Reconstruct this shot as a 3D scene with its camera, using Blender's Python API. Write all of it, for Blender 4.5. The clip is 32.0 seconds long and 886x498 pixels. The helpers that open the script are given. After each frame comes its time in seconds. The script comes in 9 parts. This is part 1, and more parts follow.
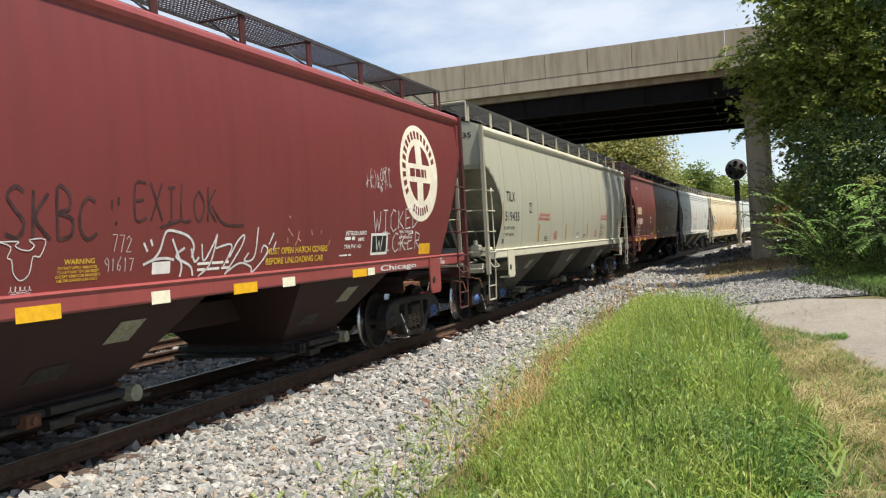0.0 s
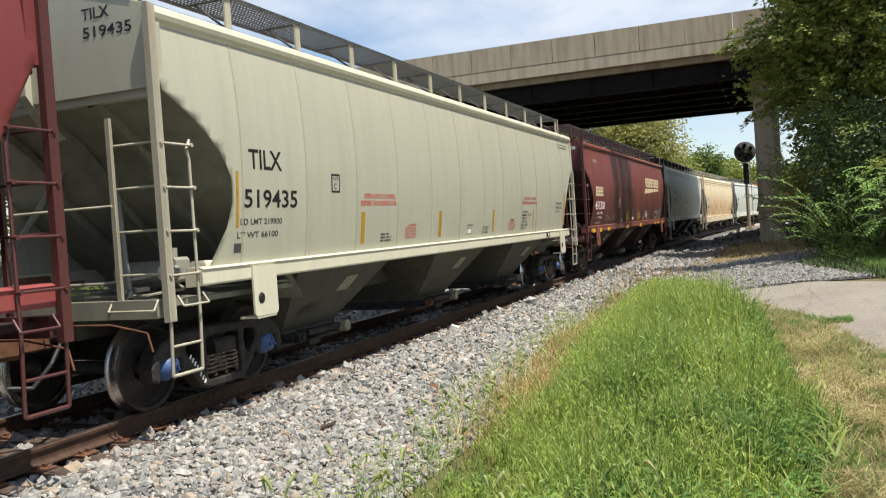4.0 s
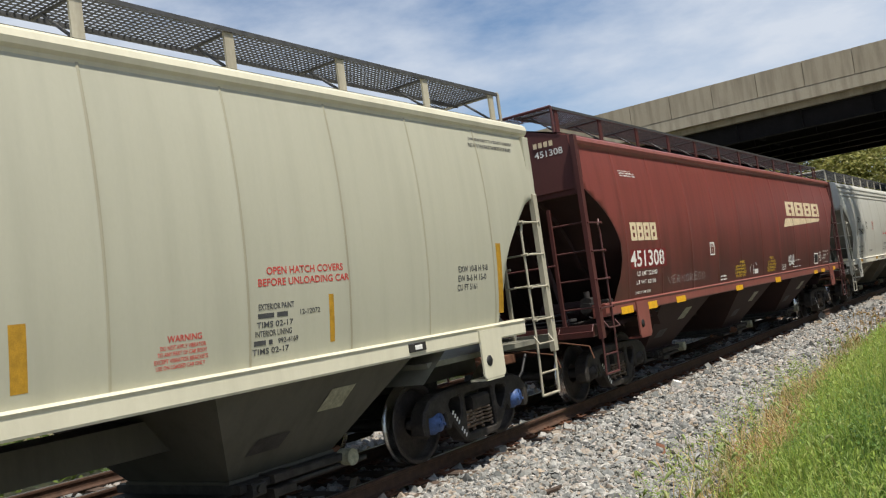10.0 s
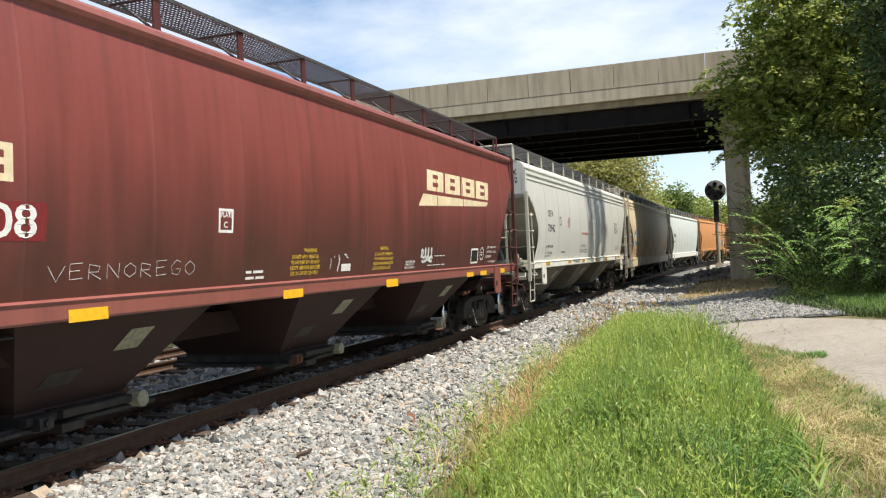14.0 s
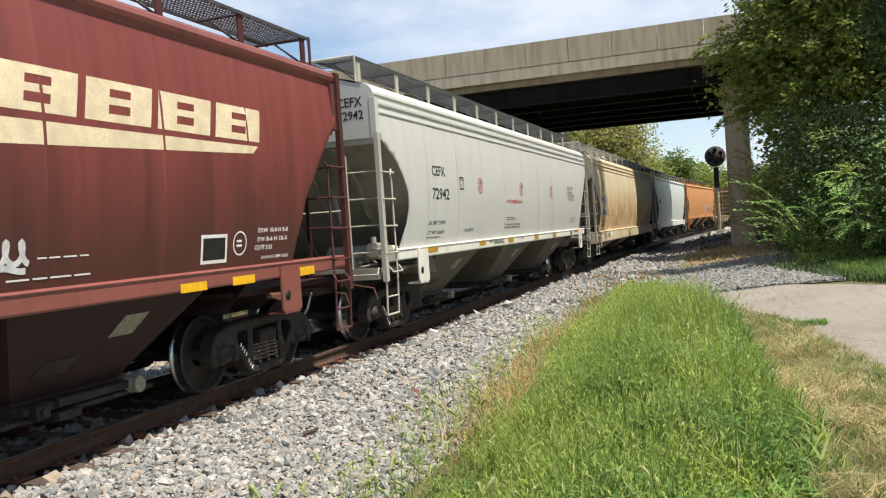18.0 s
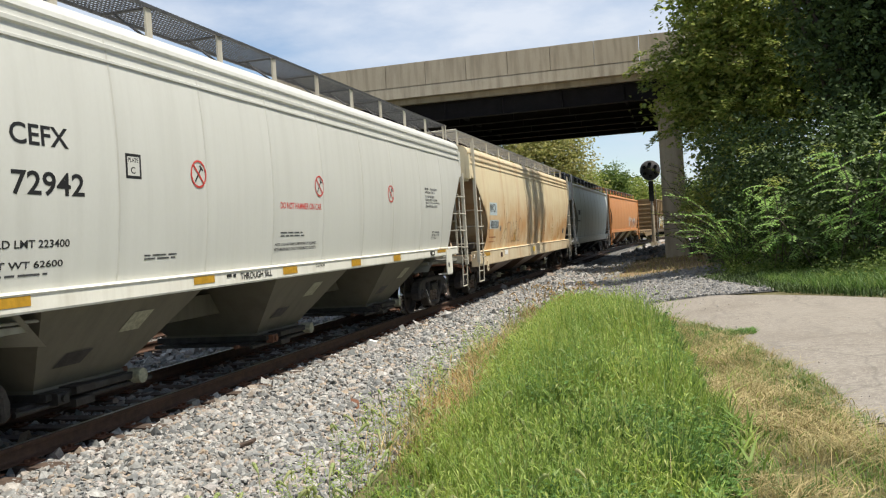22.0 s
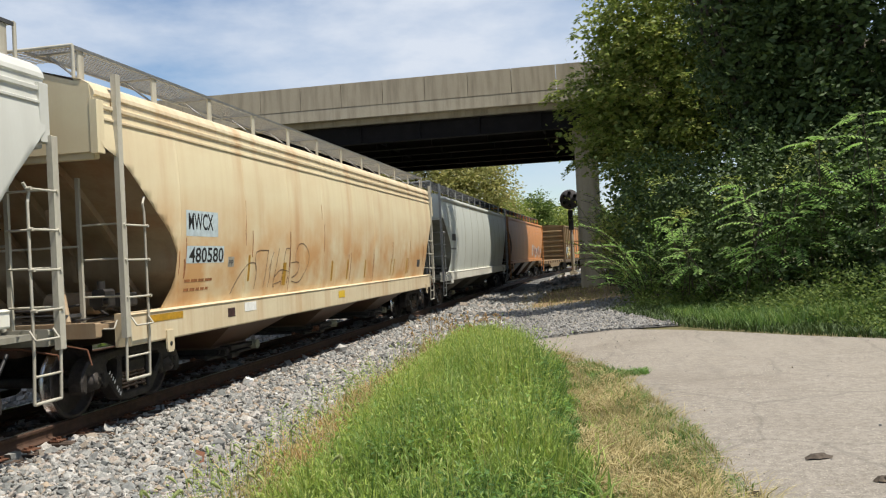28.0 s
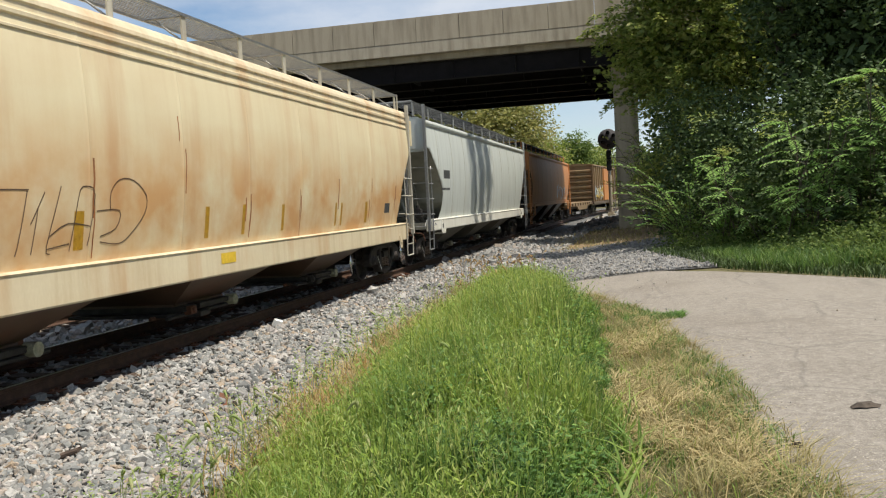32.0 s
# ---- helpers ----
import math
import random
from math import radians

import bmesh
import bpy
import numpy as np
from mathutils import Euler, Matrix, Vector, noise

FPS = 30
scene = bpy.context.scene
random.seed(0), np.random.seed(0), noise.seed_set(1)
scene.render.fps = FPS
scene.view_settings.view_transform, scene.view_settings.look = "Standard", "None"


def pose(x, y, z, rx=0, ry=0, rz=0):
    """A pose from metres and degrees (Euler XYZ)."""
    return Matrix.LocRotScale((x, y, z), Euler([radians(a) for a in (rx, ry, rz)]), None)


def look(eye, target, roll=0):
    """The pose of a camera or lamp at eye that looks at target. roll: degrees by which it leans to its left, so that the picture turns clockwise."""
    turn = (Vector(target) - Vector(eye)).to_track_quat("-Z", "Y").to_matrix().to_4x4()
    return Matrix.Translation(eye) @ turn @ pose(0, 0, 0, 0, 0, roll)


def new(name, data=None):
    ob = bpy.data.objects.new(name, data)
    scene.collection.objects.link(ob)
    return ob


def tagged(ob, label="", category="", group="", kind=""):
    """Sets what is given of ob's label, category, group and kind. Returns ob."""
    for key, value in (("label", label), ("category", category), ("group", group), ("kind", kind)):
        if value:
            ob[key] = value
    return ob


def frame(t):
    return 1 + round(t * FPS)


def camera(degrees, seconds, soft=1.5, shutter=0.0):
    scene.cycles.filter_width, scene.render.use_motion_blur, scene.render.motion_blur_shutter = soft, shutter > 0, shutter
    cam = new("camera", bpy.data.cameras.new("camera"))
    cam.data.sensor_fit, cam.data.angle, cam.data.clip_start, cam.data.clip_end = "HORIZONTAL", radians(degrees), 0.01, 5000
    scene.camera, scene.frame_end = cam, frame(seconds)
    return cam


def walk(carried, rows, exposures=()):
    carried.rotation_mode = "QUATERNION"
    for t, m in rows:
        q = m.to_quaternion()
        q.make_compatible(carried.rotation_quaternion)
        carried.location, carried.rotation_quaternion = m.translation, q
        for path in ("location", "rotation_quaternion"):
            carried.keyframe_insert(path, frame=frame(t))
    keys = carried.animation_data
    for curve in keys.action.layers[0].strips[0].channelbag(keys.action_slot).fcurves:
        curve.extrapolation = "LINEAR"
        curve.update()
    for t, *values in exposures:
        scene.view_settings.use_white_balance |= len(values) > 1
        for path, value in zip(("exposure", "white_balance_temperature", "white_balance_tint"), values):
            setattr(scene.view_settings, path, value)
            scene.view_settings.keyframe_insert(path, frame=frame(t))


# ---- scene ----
cam = camera(54.96, 32.0, soft=1.2)
PATH = [
    (0, pose(-0.001, 0.000, 1.675, 89.347, 3.413, 20.513)),
    (0.5, pose(0.005, -0.030, 1.671, 89.463, 2.934, 19.439)),
    (1, pose(0.026, -0.048, 1.679, 89.572, 2.872, 20.257)),
    (1.5, pose(0.041, -0.072, 1.679, 89.256, 3.060, 20.015)),
    (2, pose(0.063, -0.086, 1.690, 87.586, 3.400, 20.435)),
    (2.5, pose(0.080, -0.091, 1.700, 88.369, 4.775, 21.212)),
    (3, pose(0.089, -0.129, 1.698, 88.692, 4.148, 20.894)),
    (3.5, pose(0.064, -0.108, 1.690, 88.491, 3.836, 21.249)),
    (4, pose(0.066, -0.097, 1.690, 88.417, 3.954, 21.114)),
    (4.5, pose(0.068, -0.087, 1.690, 88.342, 4.072, 20.978)),
    (5, pose(0.070, -0.077, 1.690, 88.268, 4.189, 20.843)),
    (5.5, pose(0.073, -0.067, 1.688, 88.193, 4.307, 20.708)),
    (6, pose(0.065, -0.079, 1.690, 87.553, 4.442, 20.638)),
    (6.5, pose(0.069, -0.089, 1.694, 87.541, 4.350, 20.715)),
    (7, pose(0.041, -0.086, 1.695, 87.676, 4.246, 21.266)),
    (7.5, pose(-0.003, -0.089, 1.708, 88.198, 5.866, 23.916)),
    (8, pose(-0.031, -0.151, 1.722, 92.828, 8.599, 33.254)),
    (8.5, pose(0.011, -0.153, 1.745, 94.135, 8.958, 39.011)),
    (9, pose(0.081, -0.166, 1.756, 94.593, 8.059, 38.360)),
    (9.5, pose(0.086, -0.173, 1.743, 93.342, 9.100, 35.431)),
    (10, pose(0.075, -0.156, 1.734, 93.772, 7.982, 35.165)),
    (10.5, pose(0.072, -0.133, 1.721, 93.865, 9.934, 34.824)),
    (11, pose(0.026, -0.088, 1.703, 94.351, 6.576, 30.350)),
    (11.5, pose(-0.051, -0.175, 1.673, 90.418, 2.518, 25.485)),
    (12, pose(-0.077, -0.162, 1.662, 89.406, 3.291, 22.091)),
    (12.5, pose(-0.065, -0.127, 1.651, 89.314, 4.639, 20.035)),
    (13, pose(-0.042, -0.074, 1.640, 88.921, 3.270, 18.288)),
    (13.5, pose(-0.061, -0.089, 1.639, 89.928, 2.973, 17.538)),
    (14, pose(-0.051, -0.102, 1.642, 90.472, 2.784, 19.189)),
    (14.5, pose(-0.022, -0.140, 1.650, 90.483, 4.032, 21.877)),
    (15, pose(-0.021, -0.135, 1.668, 90.041, 4.058, 21.681)),
    (15.5, pose(-0.021, -0.130, 1.682, 89.599, 4.084, 21.485)),
    (16, pose(-0.020, -0.125, 1.696, 89.157, 4.110, 21.289)),
    (16.5, pose(-0.019, -0.120, 1.709, 88.714, 4.136, 21.094)),
    (17, pose(-0.036, -0.131, 1.711, 88.480, 4.262, 19.364)),
    (17.5, pose(-0.030, -0.120, 1.716, 88.345, 4.289, 18.943)),
    (18, pose(-0.044, -0.121, 1.714, 88.518, 3.995, 19.226)),
    (18.5, pose(-0.046, -0.112, 1.718, 88.626, 3.988, 20.195)),
    (19, pose(-0.041, -0.105, 1.717, 88.846, 3.963, 19.905)),
    (19.5, pose(-0.029, -0.120, 1.721, 89.029, 4.266, 20.612)),
    (20, pose(-0.025, -0.116, 1.719, 88.761, 3.936, 20.035)),
    (20.5, pose(-0.030, -0.107, 1.718, 88.262, 3.869, 19.559)),
    (21, pose(-0.021, -0.106, 1.703, 87.355, 3.465, 18.280)),
    (21.5, pose(-0.032, -0.120, 1.689, 87.911, 1.969, 15.545)),
    (22, pose(-0.036, -0.164, 1.692, 89.025, 3.694, 15.165)),
    (22.5, pose(-0.019, -0.167, 1.680, 88.709, 3.799, 16.631)),
    (23, pose(0.091, -0.090, 1.692, 87.528, 4.295, 19.661)),
    (23.5, pose(0.159, 0.026, 1.690, 86.104, 3.968, 17.727)),
    (24, pose(0.189, 0.143, 1.665, 86.286, 5.599, 16.093)),
    (24.5, pose(0.226, 0.285, 1.679, 88.483, 3.073, 15.493)),
    (25, pose(0.232, 0.339, 1.684, 88.538, 3.307, 14.517)),
    (25.5, pose(0.286, 0.375, 1.688, 87.581, 4.031, 12.248)),
    (26, pose(0.324, 0.417, 1.691, 86.551, 4.985, 9.332)),
    (26.5, pose(0.410, 0.556, 1.726, 87.664, 3.921, 9.510)),
    (27, pose(0.429, 0.681, 1.725, 88.601, 3.606, 9.822)),
    (27.5, pose(0.449, 0.807, 1.727, 89.538, 3.291, 10.133)),
    (28, pose(0.469, 0.935, 1.732, 90.475, 2.976, 10.445)),
    (28.5, pose(0.490, 1.064, 1.740, 91.412, 2.661, 10.757)),
    (29, pose(0.504, 1.049, 1.712, 89.835, 4.009, 11.673)),
    (29.5, pose(0.531, 1.036, 1.700, 88.606, 4.616, 11.463)),
    (30, pose(0.541, 1.023, 1.689, 87.797, 4.519, 11.852)),
    (30.5, pose(0.528, 1.027, 1.677, 87.179, 3.112, 11.900)),
    (31, pose(0.521, 1.069, 1.675, 87.038, 3.722, 15.391)),
    (31.5, pose(0.546, 1.183, 1.678, 85.650, 3.964, 15.090)),
    (32, pose(0.512, 1.314, 1.690, 86.716, 3.196, 12.960)),
]
walk(cam, PATH, [(0, 0.58), (7.2, 0.56), (8.3, 0.10), (9.2, 0.10), (10.0, 0.28), (11.0, 0.22), (11.9, 0.80), (13.5, 0.80), (18, 0.60), (21, 0.50), (25, 0.44), (28.5, 0.36), (30, 0.29), (32, 0.32)])

# ---- light ----
SUN_TO = Vector((0.42, -0.12, 1.0)).normalized()
world = bpy.data.worlds.new("sky_world")
scene.world = world
world.use_nodes = True
wt = world.node_tree
wt.nodes.clear()
w_out = wt.nodes.new("ShaderNodeOutputWorld")
w_bg = wt.nodes.new("ShaderNodeBackground")
w_sky = wt.nodes.new("ShaderNodeTexSky")
w_sky.sky_type = "NISHITA"
w_sky.sun_disc = False
w_sky.sun_elevation = math.asin(SUN_TO.z)
w_sky.sun_rotation = math.atan2(SUN_TO.x, SUN_TO.y)
w_sky.air_density, w_sky.dust_density, w_sky.ozone_density = 1.0, 0.25, 2.2
w_tc = wt.nodes.new("ShaderNodeTexCoord")
w_map = wt.nodes.new("ShaderNodeMapping")
w_map.inputs["Scale"].default_value = (1.6, 1.6, 4.2)
w_no = wt.nodes.new("ShaderNodeTexNoise")
w_no.inputs["Scale"].default_value, w_no.inputs["Detail"].default_value, w_no.inputs["Roughness"].default_value = 2.1, 9.0, 0.56
w_ra = wt.nodes.new("ShaderNodeValToRGB")
w_ra.color_ramp.elements[0].position, w_ra.color_ramp.elements[1].position = 0.37, 0.66
w_mix = wt.nodes.new("ShaderNodeMix")
w_mix.data_type = "RGBA"
w_mix.inputs["B"].default_value = (5.4, 5.9, 6.7, 1)
wt.links.new(w_tc.outputs["Generated"], w_map.inputs["Vector"])
wt.links.new(w_map.outputs["Vector"], w_no.inputs["Vector"])
wt.links.new(w_no.outputs["Fac"], w_ra.inputs["Fac"])
wt.links.new(w_ra.outputs["Color"], w_mix.inputs["Factor"])
wt.links.new(w_sky.outputs["Color"], w_mix.inputs["A"])
wt.links.new(w_mix.outputs["Result"], w_bg.inputs["Color"])
wt.links.new(w_bg.outputs["Background"], w_out.inputs["Surface"])
w_bg.inputs["Strength"].default_value = 0.10
sun = new("sun", bpy.data.lights.new("sun", "SUN"))
sun.data.energy, sun.data.angle, sun.data.color = 5.0, radians(0.6), (1.0, 0.94, 0.83)
sun.matrix_basis = look(SUN_TO * 60, (0, 0, 0))

# ---- mesh and material helpers ----
class Mesh:
    """Collects vertices and faces for one mesh."""

    def __init__(self):
        self.v, self.f, self.smooth = [], [], []

    def add(self, vs, fs, smooth=False):
        n = len(self.v)
        self.v.extend([tuple(p) for p in vs])
        self.f.extend([tuple(i + n for i in f) for f in fs])
        self.smooth.extend([smooth] * len(fs))
        return self

    def box(self, x0, x1, y0, y1, z0, z1, c=0.0):
        """A box, with chamfered long edges where c is given."""
        if c <= 0:
            vs = [(x, y, z) for z in (z0, z1) for y in (y0, y1) for x in (x0, x1)]
            return self.add(vs, [(0, 2, 3, 1), (4, 5, 7, 6), (0, 1, 5, 4), (2, 6, 7, 3), (0, 4, 6, 2), (1, 3, 7, 5)])
        prof = [(x0 + c, z0), (x1 - c, z0), (x1, z0 + c), (x1, z1 - c), (x1 - c, z1), (x0 + c, z1), (x0, z1 - c), (x0, z0 + c)]
        return self.prism(prof, y0, y1)

    def prism(self, prof, y0, y1, smooth=False):
        """A profile of (x, z), counter-clockwise seen from -y, drawn out along y."""
        n = len(prof)
        vs = [(x, y0, z) for x, z in prof] + [(x, y1, z) for x, z in prof]
        self.add(vs, [(i, i + n, (i + 1) % n + n, (i + 1) % n)[::-1] for i in range(n)], smooth)
        self.add(vs, [tuple(range(n)), tuple(range(2 * n - 1, n - 1, -1))])
        return self

    def plate(self, poly, x0, x1):
        """A polygon of (y, z), drawn out along x."""
        n = len(poly)
        vs = [(x0, y, z) for y, z in poly] + [(x1, y, z) for y, z in poly]
        return self.add(vs, [(i, (i + 1) % n, (i + 1) % n + n, i + n) for i in range(n)] + [tuple(range(n))[::-1], tuple(range(n, 2 * n))])

    def rod(self, p, q, r, n=8, r2=None, caps=True):
        p, q = Vector(p), Vector(q)
        d = (q - p).normalized()
        a = d.orthogonal().normalized()
        b = d.cross(a)
        r2 = r if r2 is None else r2
        ring = [(math.cos(2 * math.pi * i / n), math.sin(2 * math.pi * i / n)) for i in range(n)]
        vs = [p + (a * c + b * s) * r for c, s in ring] + [q + (a * c + b * s) * r2 for c, s in ring]
        self.add(vs, [(i, (i + 1) % n, (i + 1) % n + n, i + n) for i in range(n)], True)
        if caps:
            self.add(vs, [tuple(range(n))[::-1], tuple(range(n, 2 * n))])
        return self

    def path(self, pts, r, n=6):
        for a, b in zip(pts, pts[1:]):
            self.rod(a, b, r, n)
        return self

    def lathe(self, prof, n=24, axis="x"):
        """A profile of (along, radius) turned round an axis."""
        m = len(prof)
        vs = []
        for i in range(n):
            c, s = math.cos(2 * math.pi * i / n), math.sin(2 * math.pi * i / n)
            for a, r in prof:
                vs.append({"x": (a, r * c, r * s), "z": (r * c, r * s, a), "y": (r * c, a, r * s)}[axis])
        fs = [(i * m + j, i * m + j + 1, (i + 1) % n * m + j + 1, (i + 1) % n * m + j) for i in range(n) for j in range(m - 1)]
        return self.add(vs, fs, True)

    def grid(self, pts, nu, nv, smooth=True):
        fs = [(i * nv + j, i * nv + j + 1, (i + 1) * nv + j + 1, (i + 1) * nv + j) for i in range(nu - 1) for j in range(nv - 1)]
        return self.add(pts, fs, smooth)

    def data(self, name, mats):
        me = bpy.data.meshes.new(name)
        me.from_pydata(self.v, [], self.f)
        me.polygons.foreach_set("use_smooth", self.smooth)
        for m in mats if isinstance(mats, (list, tuple)) else [mats]:
            me.materials.append(m)
        me.update()
        return me


def arrays_mesh(name, verts, faces, mat, smooth=False):
    """A mesh from numpy arrays; faces all of one size."""
    me = bpy.data.meshes.new(name)
    nf, k = faces.shape
    me.vertices.add(len(verts))
    me.vertices.foreach_set("co", np.ascontiguousarray(verts, dtype=np.float32).ravel())
    me.loops.add(nf * k)
    me.loops.foreach_set("vertex_index", np.ascontiguousarray(faces, dtype=np.int32).ravel())
    me.polygons.add(nf)
    me.polygons.foreach_set("loop_start", np.arange(0, nf * k, k, dtype=np.int32))
    me.polygons.foreach_set("use_smooth", np.full(nf, smooth))
    me.materials.append(mat)
    me.update(calc_edges=True)
    return me


def part(name, m, material, parent, label="", at=None):
    """Links a mesh as one object under a thing or part."""
    ob = new(name, m.data(name, material) if isinstance(m, Mesh) else m)
    ob.parent = parent
    if at is not None:
        ob.matrix_basis = at
    if label:
        tagged(ob, label)
    return ob


def thing(name, label, category, group="", kind="", data=None):
    return tagged(new(name, data), label, category, group, kind)


def mat_new(name):
    m = bpy.data.materials.new(name)
    m.use_nodes = True
    nt = m.node_tree
    return m, nt, nt.nodes["Principled BSDF"]


def node(nt, kind, **values):
    n = nt.nodes.new(kind)
    for k, v in values.items():
        n.inputs[k.replace("_", " ")].default_value = v
    return n


def noise_fac(nt, scale, detail=5.0, stretch=(1, 1, 1), lo=0.35, hi=0.65, rough=0.55):
    tc = nt.nodes.new("ShaderNodeTexCoord")
    mp = node(nt, "ShaderNodeMapping", Scale=stretch)
    no = node(nt, "ShaderNodeTexNoise", Scale=scale, Detail=detail, Roughness=rough)
    ra = nt.nodes.new("ShaderNodeMapRange")
    ra.inputs["From Min"].default_value, ra.inputs["From Max"].default_value = lo, hi
    nt.links.new(tc.outputs["Object"], mp.inputs["Vector"])
    nt.links.new(mp.outputs["Vector"], no.inputs["Vector"])
    nt.links.new(no.outputs["Fac"], ra.inputs["Value"])
    return ra.outputs["Result"]


def mixed(nt, fac, a, b, blend="MIX"):
    mx = nt.nodes.new("ShaderNodeMix")
    mx.data_type, mx.blend_type = "RGBA", blend
    for key, val in (("Factor", fac), ("A", a), ("B", b)):
        if isinstance(val, (tuple, list)):
            mx.inputs[key].default_value = (*val, 1) if len(val) == 3 else val
        elif isinstance(val, (int, float)):
            mx.inputs[key].default_value = val
        else:
            nt.links.new(val, mx.inputs[key])
    return mx.outputs["Result"]


def scaled(nt, fac, k):
    mu = nt.nodes.new("ShaderNodeMath")
    mu.operation = "MULTIPLY"
    nt.links.new(fac, mu.inputs[0])
    mu.inputs[1].default_value = k
    return mu.outputs[0]


def bump(nt, bsdf, height, strength, distance):
    b = nt.nodes.new("ShaderNodeBump")
    b.inputs["Strength"].default_value, b.inputs["Distance"].default_value = strength, distance
    nt.links.new(height, b.inputs["Height"])
    nt.links.new(b.outputs["Normal"], bsdf.inputs["Normal"])


def simple(name, col, rough=0.6, metal=0.0, var=0.15, scale=6.0):
    """A plain material with mottled colour and a fine relief."""
    m, nt, b = mat_new(name)
    f = noise_fac(nt, scale, 6)
    f2 = noise_fac(nt, scale * 7, 4)
    c = mixed(nt, f, [x * (1 - var) for x in col], [min(1, x * (1 + var)) for x in col])
    c = mixed(nt, scaled(nt, f2, 0.5), c, [x * (1 - 1.6 * var) for x in col])
    nt.links.new(c, b.inputs["Base Color"])
    b.inputs["Roughness"].default_value, b.inputs["Metallic"].default_value = rough, metal
    bump(nt, b, f2, 0.25, 0.003)
    return m


def car_paint(name, col, dirt, amount=0.35, rust=None, rust_amount=0.0, rough=0.42, streak=1.0, grime=None, bloom=None):
    """Aged railway paint: fading clouds, downward streaks of dirt, rust where it is given."""
    m, nt, b = mat_new(name)
    clouds = noise_fac(nt, 0.7, 6, (1, 1, 1), 0.3, 0.75)
    streaks = noise_fac(nt, 3.2, 7, (1, 1.6, 0.10), 0.45, 0.78)
    fine = noise_fac(nt, 34, 4, (1, 1, 0.5), 0.3, 0.8)
    c = mixed(nt, scaled(nt, clouds, 0.5), col, [min(1, x * 1.10 + 0.006) for x in col])
    c = mixed(nt, scaled(nt, streaks, amount * streak), c, dirt)
    c = mixed(nt, scaled(nt, fine, amount * 0.35), c, dirt)
    if grime:  # brake dust thrown up over the lower plates, in uneven tongues
        tc = nt.nodes.new("ShaderNodeTexCoord")
        sx = nt.nodes.new("ShaderNodeSeparateXYZ")
        nt.links.new(tc.outputs["Object"], sx.inputs["Vector"])
        edge = noise_fac(nt, 1.6, 6, (1, 1.4, 0.15), 0.25, 0.75)
        ad = nt.nodes.new("ShaderNodeMath")
        ad.operation = "SUBTRACT"
        nt.links.new(edge, ad.inputs[0])
        nt.links.new(sx.outputs["Z"], ad.inputs[1])
        mr = nt.nodes.new("ShaderNodeMapRange")
        mr.inputs["From Min"].default_value, mr.inputs["From Max"].default_value = -2.5, -1.2
        mr.inputs["To Max"].default_value = 0.72
        nt.links.new(ad.outputs[0], mr.inputs["Value"])
        c = mixed(nt, mr.outputs["Result"], c, grime)
    if bloom:  # rust spread in clouds over the lower half
        tc = nt.nodes.new("ShaderNodeTexCoord")
        sx = nt.nodes.new("ShaderNodeSeparateXYZ")
        nt.links.new(tc.outputs["Object"], sx.inputs["Vector"])
        mr = nt.nodes.new("ShaderNodeMapRange")
        mr.inputs["From Min"].default_value, mr.inputs["From Max"].default_value = 3.0, 2.0
        nt.links.new(sx.outputs["Z"], mr.inputs["Value"])
        mu = nt.nodes.new("ShaderNodeMath")
        mu.operation = "MULTIPLY"
        nt.links.new(noise_fac(nt, 1.5, 8, (1, 0.8, 0.8), 0.32, 0.60), mu.inputs[0])
        nt.links.new(mr.outputs["Result"], mu.inputs[1])
        c = mixed(nt, scaled(nt, mu.outputs[0], 0.85), c, bloom)
    if rust:
        big = noise_fac(nt, 1.3, 8, (1, 1.3, 0.16), 0.52, 0.72)
        low = noise_fac(nt, 0.55, 5, (1, 1, 2.2), 0.42, 0.72)
        c = mixed(nt, scaled(nt, low, rust_amount * 0.6), c, [0.62 * x + 0.38 * y for x, y in zip(rust, col)])
        c = mixed(nt, scaled(nt, big, rust_amount), c, rust)
    nt.links.new(c, b.inputs["Base Color"])
    b.inputs["Roughness"].default_value = rough
    bump(nt, b, fine, 0.08, 0.004)
    return m


def island(name, cols, rough=0.8, translucent=0.0, noise_scale=0.0, patches=None):
    """Colour by each loose piece of a mesh, from a list of colours."""
    m, nt, b = mat_new(name)
    g = nt.nodes.new("ShaderNodeNewGeometry")
    r = nt.nodes.new("ShaderNodeValToRGB")
    r.color_ramp.elements[0].color = (*cols[0], 1)
    r.color_ramp.elements[1].color = (*cols[-1], 1)
    for i, c in enumerate(cols[1:-1], 1):
        e = r.color_ramp.elements.new(i / (len(cols) - 1))
        e.color = (*c, 1)
    nt.links.new(g.outputs["Random Per Island"], r.inputs["Fac"])
    c = r.outputs["Color"]
    if noise_scale:
        c = mixed(nt, scaled(nt, noise_fac(nt, noise_scale, 4), 0.45), c, [x * 0.55 for x in cols[0]])
    if patches:
        c = mixed(nt, scaled(nt, noise_fac(nt, 1.1, 3, (1, 1, 0.2), 0.45, 0.62), 0.75), c, patches)
    nt.links.new(c, b.inputs["Base Color"])
    b.inputs["Roughness"].default_value = rough
    if translucent:
        t = nt.nodes.new("ShaderNodeBsdfTranslucent")
        mx = nt.nodes.new("ShaderNodeMixShader")
        mx.inputs["Fac"].default_value = translucent
        nt.links.new(c, t.inputs["Color"])
        nt.links.new(b.outputs["BSDF"], mx.inputs[1])
        nt.links.new(t.outputs["BSDF"], mx.inputs[2])
        nt.links.new(mx.outputs["Shader"], nt.nodes["Material Output"].inputs["Surface"])
    return m


def lerp_table(x, table):
    return float(np.interp(x, [a for a, _ in table], [b for _, b in table]))


